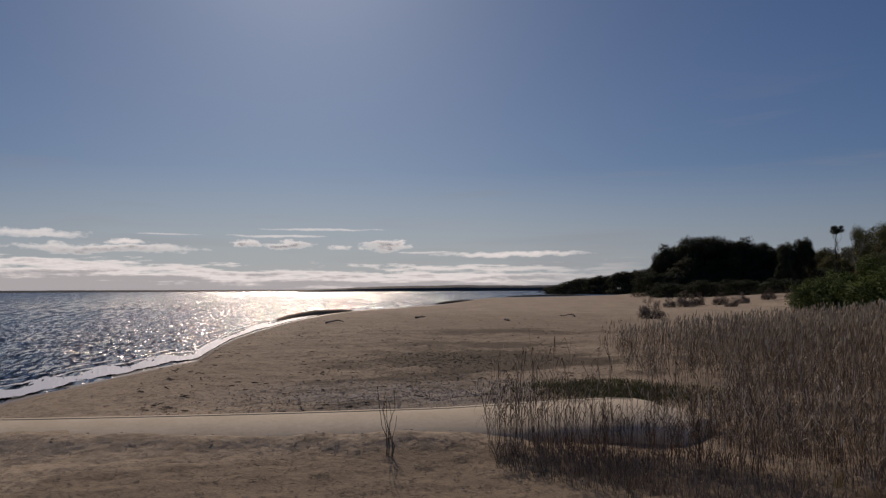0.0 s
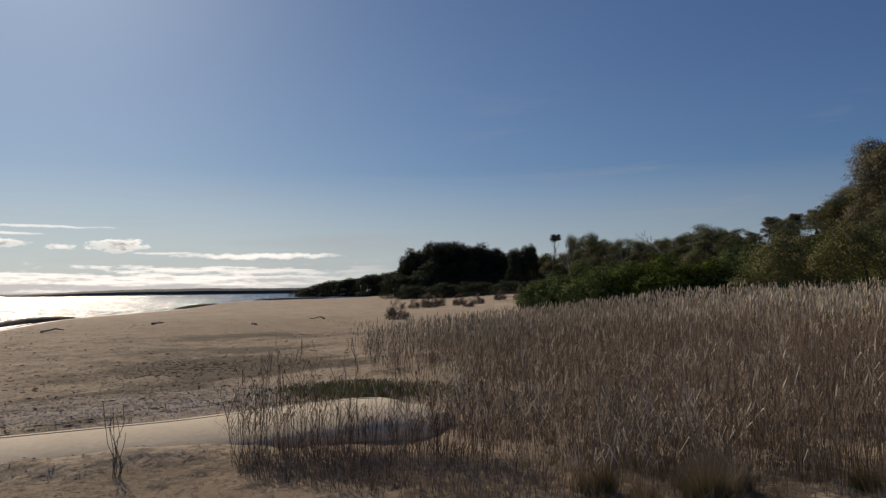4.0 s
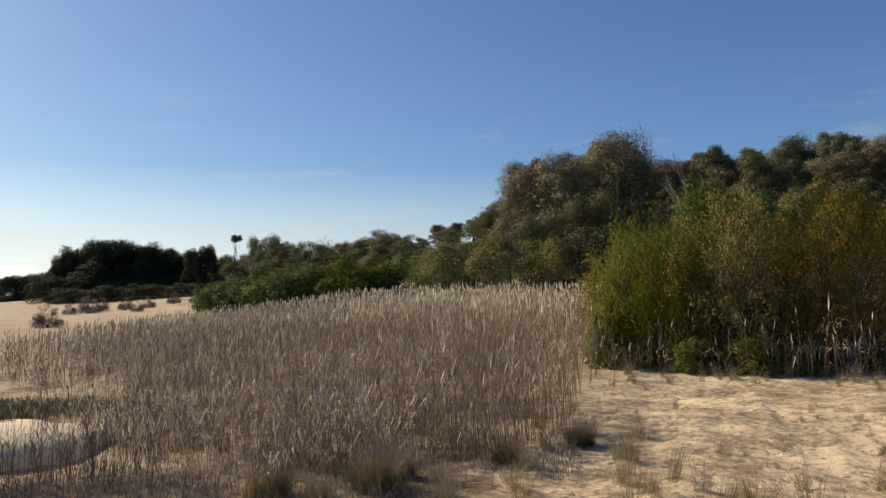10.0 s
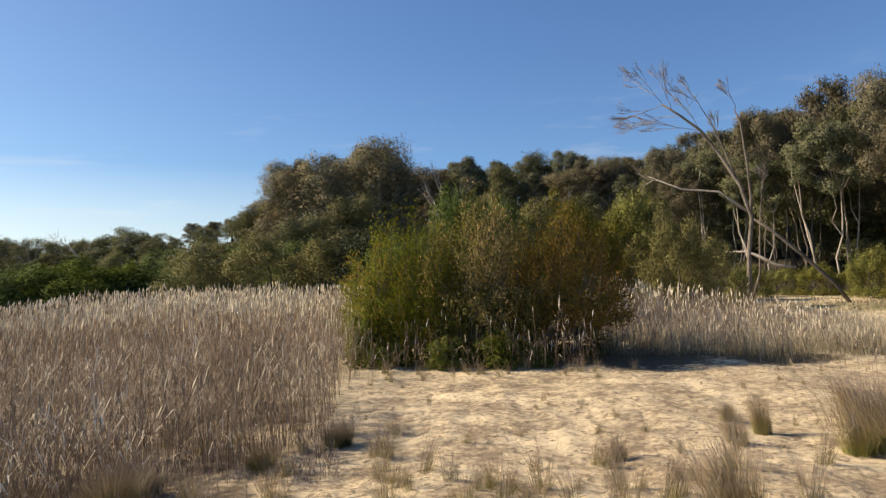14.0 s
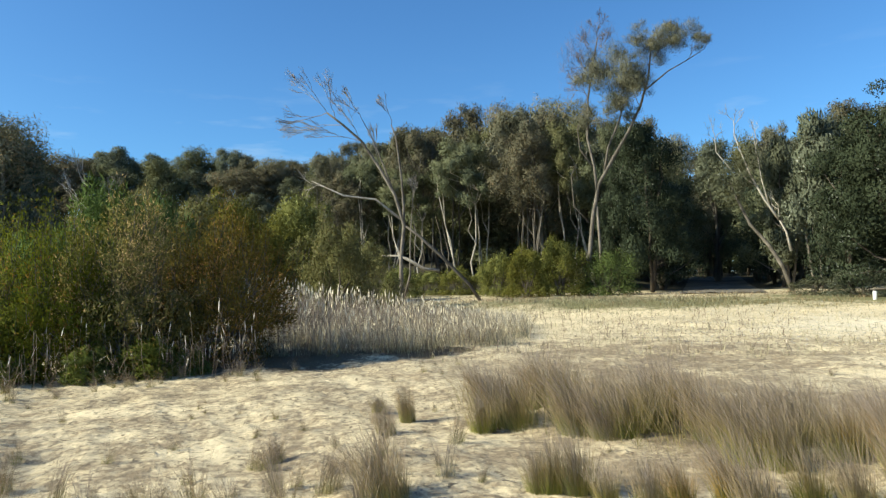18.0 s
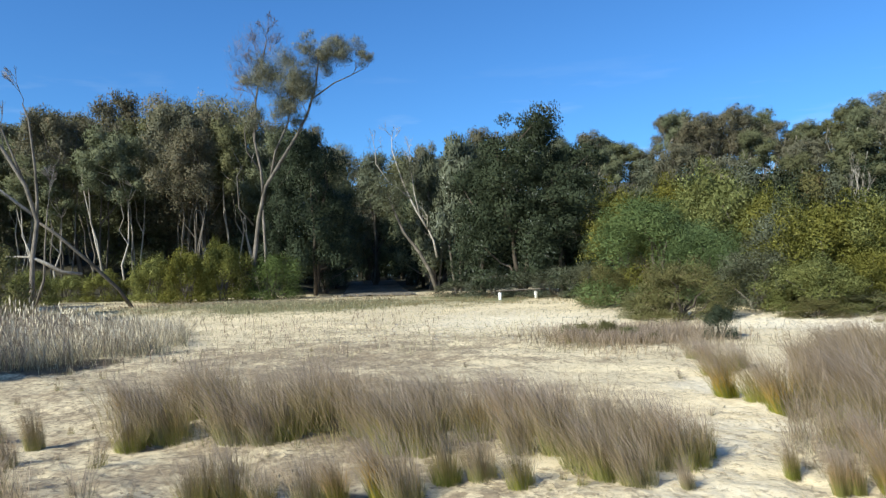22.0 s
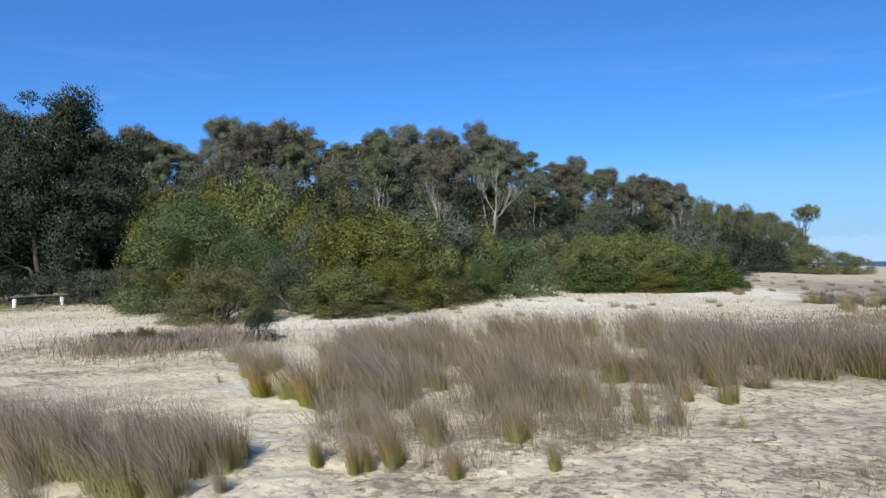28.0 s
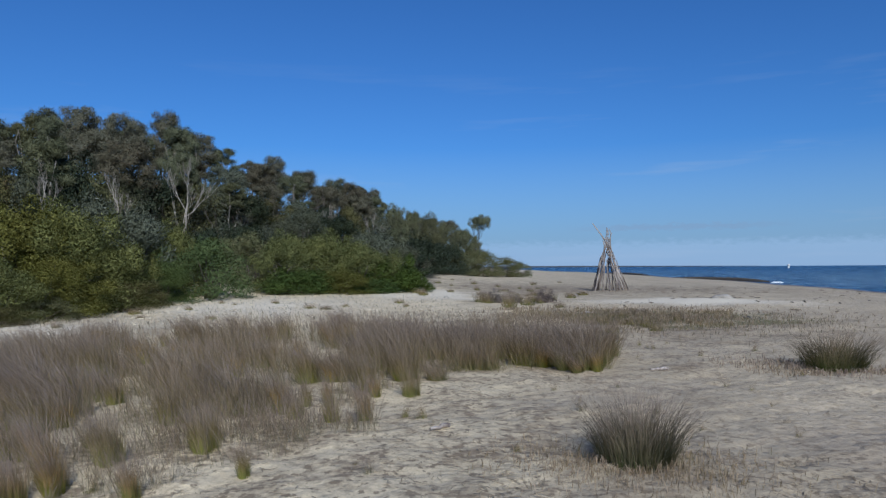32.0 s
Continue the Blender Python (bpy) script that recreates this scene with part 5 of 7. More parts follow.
# ---- named trees ----
def dead_tree():
    """Bare tree leaning over the short reeds, with a fallen stem."""
    g = np.random.default_rng(71)
    root = thing("dead_tree", "bare dead tree leaning over the reeds with pale grey limbs", "tree")
    base = np.array(P(90.0, 36.0, 0.0))
    base[2] = P(90.0, 36.0).z - 0.1
    left = np.array([math.sin(radians(0.0)), math.cos(radians(0.0)), 0])
    def at(u, z):
        return base + left * u + np.array([0.3 * math.sin(u), 0, z - 0.4])
    stems = [([at(0.3, 0.2), at(0.27, 1.6), at(0.24, 3.0), at(0.05, 4.6), at(0.5, 6.2), at(1.36, 7.8), at(2.2, 9.1), at(3.1, 9.9), at(3.9, 10.5)], 0.13),
             ([at(0.1, 4.3), at(0.05, 5.6), at(0.14, 7.1), at(0.37, 9.2), at(0.6, 9.9)], 0.08),
             ([at(0.5, 6.2), at(1.0, 7.6), at(1.5, 9.0), at(2.0, 10.0)], 0.06),
             ([at(0.27, 0.3), at(-0.2, 2.0), at(-0.25, 3.6), at(-0.35, 5.2)], 0.07)]
    wood = []
    for pts, r in stems:
        tg = Geo()
        tube(tg, pts, np.linspace(r, r * 0.35, len(pts)), 8)
        wood.append(part("stem", tg, GREY_BARK, root, "", True))
    for start, ax, L, w in ((at(3.9, 10.5), (0, 0.9, -0.3), 1.0, 0), (at(3.9, 10.5), (0, 0.6, 0.7), 1.0, 0), (at(3.1, 9.9), (0, 0.9, -0.1), 1.2, 0), (at(2.2, 9.1), (0.1, 0.9, 0.2), 1.3, 0), (at(3.5, 10.2), (0, 0.3, 1), 0.9, 0), (at(2.2, 9.1), (0, 0.5, 1), 1.1, 0), (at(2.0, 10.0), (0, 0.5, 1), 0.9, 2), (at(1.36, 7.8), (0, 0.1, 1), 0.9, 0), (at(0.6, 9.9), (0, 0.2, 1), 0.7, 1), (at(-0.35, 5.2), (0, -0.1, 1), 0.7, 3)):
        bg = Geo()
        twiggy(bg, g, start, ax, L * 0.95, 0.022, 4, 0.2, (0, 0.10, 0.06), 3, 0.72)
        # paler wood than the stems: sunlight on the upper tree put into colour
        part("branch", bg, DRIFT, wood[w])
    fallen = Geo()
    tube(fallen, [at(0.05, 4.6), at(-0.71, 4.0), at(-2.0, 2.75), at(-3.29, 1.4), at(-3.9, 0.45)], [0.06, 0.075, 0.085, 0.085, 0.09], 7)
    part("fallen_stem", fallen, GREY_BARK, root, "broken stem leaning to the ground", True)
    snag = Geo()
    tube(snag, [at(1.3, 3.05), at(0.3, 3.0), at(-0.2, 2.75), at(-0.9, 2.3), at(-1.72, 2.2)], [0.03, 0.06, 0.09, 0.09, 0.06], 6)
    part("broken_limb", snag, PALE_BARK, root, "white broken limb", True)
    side = Geo()
    tube(side, [at(0.2, 4.9), at(1.5, 6.0), at(3.15, 6.2), at(4.74, 6.95)], [0.07, 0.06, 0.045, 0.02], 6)
    twiggy(side, g, at(4.0, 6.6), (0, 1, 0.3), 0.8, 0.03, 2, 0.5)
    part("dead_limb", side, PALE_BARK, root, "", True)
    return root


dead_tree()


def tall_tree():
    """The tall leaning tree beside the track: two thin stems, feathery crowns."""
    g = np.random.default_rng(72)
    root = thing("tall_tree", "tall slender leaning tree with a wispy crown beside the track", "tree")
    d = 41.0
    base = np.array(P(104.7, d))
    right = np.array([math.sin(radians(194.7)), math.cos(radians(194.7)), 0])
    away = np.array([math.sin(radians(104.7)), math.cos(radians(104.7)), 0])

    def at(u, z, v=0.0):
        return base + right * u + away * v + np.array([0, 0, z - 0.1])
    stems = [([at(0, 0), at(0.3, 2.9), at(0.5, 4.6), at(0.9, 6.5), at(1.9, 8.2), at(2.7, 9.5), at(3.4, 10.9), at(3.9, 12.6), at(4.1, 14.2)], 0.135),
             ([at(0.8, 6.0), at(0.68, 7.5), at(0.35, 9.2), at(0.45, 11.5), at(0.9, 14.0), at(1.1, 15.0)], 0.09),
             ([at(1.2, 7.0), at(1.5, 8.6), at(2.2, 10.2), at(2.6, 11.6), at(3.0, 13.0)], 0.07),
             ([at(3.7, 11.8), at(5.0, 12.8), at(6.0, 13.3), at(7.0, 13.9)], 0.05),
             ([at(0.25, 4.3), at(-0.55, 5.3), at(-0.65, 7.1), at(-0.3, 7.8)], 0.05),
             ([at(0.7, 7.4), at(-0.1, 8.6), at(-0.2, 9.8), at(0.4, 11.6)], 0.05)]
    wood = []
    for pts, r in stems:
        tg = Geo()
        tube(tg, pts, np.linspace(r, r * 0.35, len(pts)), 8)
        wood.append(part("stem", tg, GREY_BARK, root, "", True))
    for k in range(10):
        bg = Geo()
        start = (at(4.1, 14.2), at(3.9, 12.6), at(3.4, 10.9), at(1.1, 15.0), at(0.45, 11.5), at(7.0, 13.9), at(6.0, 13.3), at(0.35, 9.2), at(2.2, 10.2), at(3.0, 13.0))[k]
        twiggy(bg, g, start, (right * (0.8 if k in (5, 6) else g.uniform(-0.5, 0.5)) + [0, 0, 1]), 0.42 if start[2] - base[2] > 12.5 else 0.8, 0.025, 3, 0.45)
        part("branch", bg, GREY_BARK, wood[(0, 0, 0, 1, 1, 3, 3, 1, 2, 2)[k]])
    cg = Geo()
    cl = [(at(u, z, g.uniform(-0.6, 0.6)), np.array([r * 1.25, r * 1.25, r])) for u, z, r in ((1.2, 13.3, 0.8), (2.2, 13.2, 0.8), (1.0, 12.3, 0.7), (1.9, 12.2, 0.95), (2.7, 12.1, 0.8), (1.5, 11.4, 0.8), (2.4, 11.2, 0.7), (3.3, 13.3, 0.65), (3.7, 14.1, 0.6), (3.6, 14.8, 0.5), (4.4, 14.3, 0.75), (5.2, 14.5, 0.75), (5.9, 14.4, 0.6), (4.8, 15.0, 0.55), (5.6, 15.0, 0.5), (6.5, 14.5, 0.4), (3.6, 12.4, 0.5), (0.7, 10.6, 0.5), (1.7, 10.2, 0.5), (2.9, 10.4, 0.4), (-0.1, 11.0, 0.6), (0.2, 10.0, 0.45), (6.9, 14.0, 0.3))]
    cl = [(c + g.normal(0, 0.62, 3) * r, r * g.uniform(0.4, 0.8)) for c, r in cl for k in range(6)]
    clump_leaves(cg, cl, 19000, 0.30, 0.026, g, 0.9, 0.1, 0.05)
    part("crown", cg, FOREST_LEAF, root)
    wg = Geo()
    cl = [(at(u, z, g.uniform(-0.4, 0.4)), np.array([r, r, r])) for u, z, r in ((0.4, 15.2, 0.8), (-0.2, 14.2, 0.8), (1.3, 15.3, 0.7), (1.9, 15.2, 0.5), (-0.6, 13.4, 0.7), (0.3, 13.2, 0.8), (-0.3, 12.2, 0.8), (0.8, 14.4, 0.8), (-0.7, 14.2, 0.5), (1.4, 14.3, 0.6))]
    clump_leaves(wg, cl, 500, 0.75, 0.014, g, 0.9, 0.0, 0.1)
    for u, z, side in ((1.1, 15.0, 0.2), (0.9, 14.0, -0.7), (0.7, 13.0, -0.9), (0.5, 12.0, -0.9), (0.9, 14.0, 0.7), (0.6, 12.6, -0.3), (0.45, 11.5, -0.5)):
        twiggy(wg, g, at(u, z), right * side + [0, 0, 1], 0.62, 0.016, 4, 0.34, (0, 0, 0.1), 3, 0.8)
    part("dry_crown", wg, DRY_LEAF, root, "pale leafless twigs")
    second = Geo()
    tube(second, [at(0.9, 0), at(0.88, 1.2), at(0.85, 2.9), at(0.75, 5.2)], [0.1, 0.09, 0.08, 0.07], 7)
    part("stem", second, GREY_BARK, root, "", True)
    return root


tall_tree()


def leaning_tree():
    """The tree that leans over the mouth of the track, with pale dead limbs."""
    g = np.random.default_rng(73)
    root = thing("leaning_tree", "pale trunk leaning over the mouth of the track", "tree")
    base = np.array(P(119.8, 42.0))
    left = -np.array([math.sin(radians(209.8)), math.cos(radians(209.8)), 0])

    def at(u, z):
        return base + left * u + np.array([0, 0, z * 0.92 - 0.1])
    tg = Geo()
    tube(tg, [at(0, 0), at(0.46, 1.6), at(1.1, 2.9), at(2.0, 4.2), at(2.57, 5.7), at(2.9, 6.8)], [0.14, 0.115, 0.10, 0.085, 0.06, 0.04], 8)
    part("trunk", tg, GREY_BARK, root, "", True)
    for pts, r in (([at(0.54, 4.4), at(1.19, 5.6), at(1.84, 7.1), at(2.3, 8.6), at(2.6, 9.7)], 0.08), ([at(1.5, 6.4), at(2.2, 7.1), at(2.86, 7.6), at(3.6, 8.8)], 0.06), ([at(1.0, 5.3), at(1.3, 6.8), at(1.46, 8.3)], 0.05), ([at(0.0, 2.5), at(0.2, 3.6), at(0.54, 4.4)], 0.09)):
        bg = Geo()
        tube(bg, pts, np.linspace(r, r * 0.3, len(pts)), 6)
        twiggy(bg, g, pts[-1], (0, 0, 1), 0.8, 0.03, 3, 0.5)
        part("limb", bg, PALE_BARK, root, "", True)
    cg = Geo()
    cl = [(at(u, z), np.array([0.9, 0.9, 0.7])) for u, z in ((3.2, 7.6), (2.4, 6.9), (3.6, 6.6), (1.8, 8.2), (3.0, 5.9))]
    clump_leaves(cg, cl, 1500, 0.3, 0.07, g, 0.1, 0.3, 0.3)
    part("crown", cg, GREY_LEAF, root)
    return root


leaning_tree()

# pale bare trees that stand out on the skyline and slope
BARE = None
for az, d, el, lean in ((66.3, 62, 11.2, -8), (48.3, 85, 5.6, 5), (31.2, 116, 4.5, 10), (35.8, 100, 4.4, 20), (160.2, 60, 9.4, 6), (151.5, 58, 9.0, -4), (156.8, 58, 8.2, 14), (143.0, 56, 8.4, -6), (175.0, 82, 5.0, 12), (171.8, 76, 5.8, -10)):
    h = EYE + d * math.tan(radians(el)) - P(az, d).z
    if BARE is None:
        g = np.random.default_rng(74)
        BARE = thing("bare_tree", "bare pale branching tree among the wood", "tree", "bare trees")
        tg = Geo()
        tube(tg, bent((0, 0, -0.02), (0.05, 0, 0.5), (0.02, 0, 0), g, 6, 0.02), np.linspace(0.009, 0.006, 6), 7)
        part("trunk", tg, PALE_BARK, BARE, "", True)
        for k in range(4):
            bg = Geo()
            twiggy(bg, g, (0.05 * (0.7 + 0.1 * k), 0, 0.32 + 0.06 * k), (g.normal(0, 0.3), g.normal(0, 0.3), 1), 0.15, 0.0045, 3, 0.26, (0, 0, 0.4))
            part("branch", bg, PALE_BARK, BARE)
        settle(BARE, az, d, h, None, 0.05, (0, lean))
    else:
        another(BARE, az, d, h, None, 0.05, "", (0, lean))
# bare snag above the green mound
g = np.random.default_rng(75)
snag = thing("dead_branch", "white dead branch standing out of the scrub", "branch")
sg = Geo()
s0 = P(40.6, 44)
tube(sg, [(s0.x, s0.y, 0.2), (s0.x - 0.5, s0.y + 0.6, 1.8), (s0.x - 1.3, s0.y + 1.2, 3.3), (s0.x - 1.9, s0.y + 1.7, 4.3)], [0.09, 0.08, 0.06, 0.03], 6)
part("limb", sg, PALE_BARK, snag, "", True)
tg = Geo()
twiggy(tg, g, (s0.x - 1.3, s0.y + 1.2, 3.3), (-0.5, 0.5, 1), 1.0, 0.04, 3, 0.5)
part("twig_spray", tg, PALE_BARK, snag)

# ---- track into the wood ----
tr = Geo()
e0, e1 = np.array(P(111.8, 40)), np.array(P(118.0, 40))
f0, f1 = np.array(P(112.6, 75)), np.array(P(116.2, 75))
n = 26
row = []
for i in range(n):
    t = i / (n - 1)
    for j in range(9):
        q = (e0 + (f0 - e0) * t) * (1 - j / 8) + (e1 + (f1 - e1) * t) * (j / 8)
        row.append((q[0], q[1], height(q[0], q[1]) + 0.03 + 0.05 * math.sin(j * 1.7) ** 2))
tr.add(row, [[i * 9 + j, (i + 1) * 9 + j, (i + 1) * 9 + j + 1, i * 9 + j + 1] for i in range(n - 1) for j in range(8)])
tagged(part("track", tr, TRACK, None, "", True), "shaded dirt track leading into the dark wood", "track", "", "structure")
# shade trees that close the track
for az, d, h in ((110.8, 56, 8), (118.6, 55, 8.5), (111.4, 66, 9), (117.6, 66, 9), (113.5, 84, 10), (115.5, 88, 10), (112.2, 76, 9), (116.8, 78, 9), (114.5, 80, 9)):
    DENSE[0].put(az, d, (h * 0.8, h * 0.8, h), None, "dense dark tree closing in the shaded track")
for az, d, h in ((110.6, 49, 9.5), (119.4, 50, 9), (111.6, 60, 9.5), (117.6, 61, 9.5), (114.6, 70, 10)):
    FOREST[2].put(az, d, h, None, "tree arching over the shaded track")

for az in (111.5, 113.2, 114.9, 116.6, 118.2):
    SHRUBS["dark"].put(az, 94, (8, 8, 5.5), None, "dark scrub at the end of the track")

# ---- barrier: low rail on two white posts ----
barrier = thing("barrier_rail", "low grey rail on two white-painted posts at the grass edge", "barrier")
b0, b1 = np.array(P(124.6, 34)), np.array(P(128.6, 34.6))
for q in (b0 * 0.93 + b1 * 0.07, b0 * 0.2 + b1 * 0.8):
    pg = Geo()
    tube(pg, [(q[0], q[1], q[2] - 0.2), (q[0], q[1], q[2] + 0.36)], [0.085, 0.082], 8)
    post = part("post", pg, WHITE_PAINT, barrier, "white-painted timber post", True)
    pg = Geo()
    tube(pg, [(q[0], q[1], q[2] + 0.36), (q[0], q[1], q[2] + 0.40)], [0.06, 0.058], 8)
    part("saddle", pg, GREY_BARK, post, "grey block under the rail", True)
rg = Geo()
tube(rg, bent(b0 + [0, 0, 0.44], b1 + [0, 0, 0.46], (0, 0, 0.01), np.random.default_rng(3), 7, 0.003), 0.042, 8)
part("rail", rg, GREY_BARK, barrier, "", True)

# ---- driftwood tepee ----
tepee = thing("driftwood_tepee", "tepee of long bleached driftwood poles standing on the beach", "tepee")
g = np.random.default_rng(81)
c = np.array(P(194.7, 50))
for k in range(32):
    a = 2 * math.pi * k / 32 + g.uniform(-0.2, 0.2)
    rim = np.array([math.cos(a), math.sin(a), 0.0])
    foot = c + rim * g.uniform(0.85, 1.45) + [0, 0, -0.08]
    L = g.uniform(0.55, 1.02) if k % 3 else g.uniform(1.02, 1.22)
    cross = np.array([g.normal(0, 0.12), g.normal(0, 0.12), g.uniform(3.3, 3.8)])
    tip = foot + (c + cross - foot) * L
    pg = Geo()
    tube(pg, bent(foot, tip, rim * g.uniform(-0.16, 0.10) + g.normal(0, 0.06, 3), g, 7, 0.012), np.linspace(g.uniform(0.028, 0.058), 0.018, 7), 6)
    part("pole", pg, DRIFT, tepee, "", True)
pg = Geo()
side = np.array([math.sin(radians(284.5)), math.cos(radians(284.5)), 0])
tube(pg, [c + side * 1.25, c + side * 0.35 + [0, 0, 2.4], c - side * 0.25 + [0, 0, 3.7], c - side * 1.0 + [0, 0, 4.75]], [0.06, 0.055, 0.045, 0.03], 6)
part("pole", pg, DRIFT, tepee, "longest bent pole", True)

# ---- sand-filled tube half buried across the beach ----
tb = Geo()
xs = np.linspace(-14, 3.05, 70)
pts, rad = [], []
for x in xs:
    end = math.sqrt(max(0.02, 1 - max(0.0, (x - 2.35) / 0.72) ** 2)) if x > 2.35 else 1.0
    r = 0.95 * end * (1 + 0.02 * math.sin(x * 2.3))
    y = 8.5 + 0.05 * math.sin(x * 0.7)
    zt = float(np.interp(x, [-14, -5, 0, 2.2, 3.1], [-0.06, 0.09, 0.20, 0.31, 0.18]))
    pts.append((x, y, zt - 0.33 * r))
    rad.append(r)
tube(tb, pts, np.array(rad), 24)
mid = np.array(pts)[:, 2].repeat(24)
tb.v[0][:, 2] = mid + (tb.v[0][:, 2] - mid) * 0.33
sand_tube = thing("sand_tube", "half-buried sand-filled geotextile tube with a rounded end", "sand tube")
part("casing", tb, CANVAS, sand_tube, "", True)
sm = Geo()
line = [(p[0], p[1] + 0.12, p[2] + math.sqrt(max(0.0, r * r - 0.0144)) * 0.33 + 0.004) for p, r in zip(pts[2:-3], rad[2:-3])]
tube(sm, line, 0.006, 5)
part("seam", sm, CANVAS, sand_tube, "raised stitched seam", True)
sm = Geo()
tube(sm, [(2.92, 8.4, 0.02), (3.06, 8.36, 0.07), (3.2, 8.38, 0.05)], [0.07, 0.05, 0.075], 8)
part("tied_end", sm, CANVAS, sand_tube, "gathered end of the tube", True)

# small white marker on the water and a little breaking wave
mk = thing("channel_marker", "small white channel marker standing in the water", "marker")
mp = P(207.9, 700, SEA)
mg = Geo()
tube(mg, [(mp.x, mp.y, SEA - 1), (mp.x, mp.y, SEA + 2.2)], [0.9, 0.7], 8)
part("post", mg, WHITE_PAINT, mk, "", True)
mg = Geo()
tube(mg, [(mp.x, mp.y, SEA + 2.2), (mp.x, mp.y, SEA + 3.4), (mp.x, mp.y, SEA + 3.8)], [1.2, 1.1, 0.3], 8)
part("top_mark", mg, WHITE_PAINT, mk, "", True)
br = Geo()
for k in range(4):
    q = P(206.9 + 0.14 * k, 112 + 0.5 * k, SEA)
    tube(br, [(q.x - 0.5, q.y, SEA), (q.x, q.y, SEA + 0.10 - 0.01 * k), (q.x + 0.5, q.y, SEA)], [0.05, 0.12, 0.05], 6)
tagged(part("breaking_wave", br, FOAM, None, "", True), "small white wave breaking on the sand spit", "foam", "", "stuff")


# dark cut banks at the water's edge
def cut_bank(az0, az1, d0, d1, h, seed):
    g = np.random.default_rng(seed)
    bg = Geo()
    n = 26
    pts = [np.array(P(az0 + (az1 - az0) * i / (n - 1), d0 + (d1 - d0) * i / (n - 1), 0)) for i in range(n)]
    ring = []
    for i, q in enumerate(pts):
        e = math.sin(math.pi * (i + 0.3) / n) ** 0.5
        rad = unit(np.array([q[0], q[1], 0.0]))
        for back, z in ((-0.7, -0.2), (-0.15, 0.75 * h * e), (0.5, h * e * g.uniform(0.9, 1.1)), (3.0, h * e * 0.8), (6.0, -0.3)):
            ring.append(q + rad * back * (1 + 0.1 * g.normal()) + [0, 0, SEA + z])
    bg.add(ring, [[i * 5 + j, i * 5 + j + 1, (i + 1) * 5 + j + 1, (i + 1) * 5 + j] for i in range(n - 1) for j in range(4)])
    return tagged(part("sand_bank", bg, WEED, None, "", True), "dark damp sand bank cut by the waves", "bank", "", "structure")


cut_bank(-13.6, -7.6, 60, 84, 0.5, 1)
cut_bank(-0.8, 3.0, 118, 150, 0.55, 2)
cut_bank(5.0, 11.5, 236, 268, 0.6, 3)
cut_bank(199.5, 206.6, 150, 116, 0.55, 4)
cut_bank(194.0, 198.0, 230, 180, 0.8, 5)


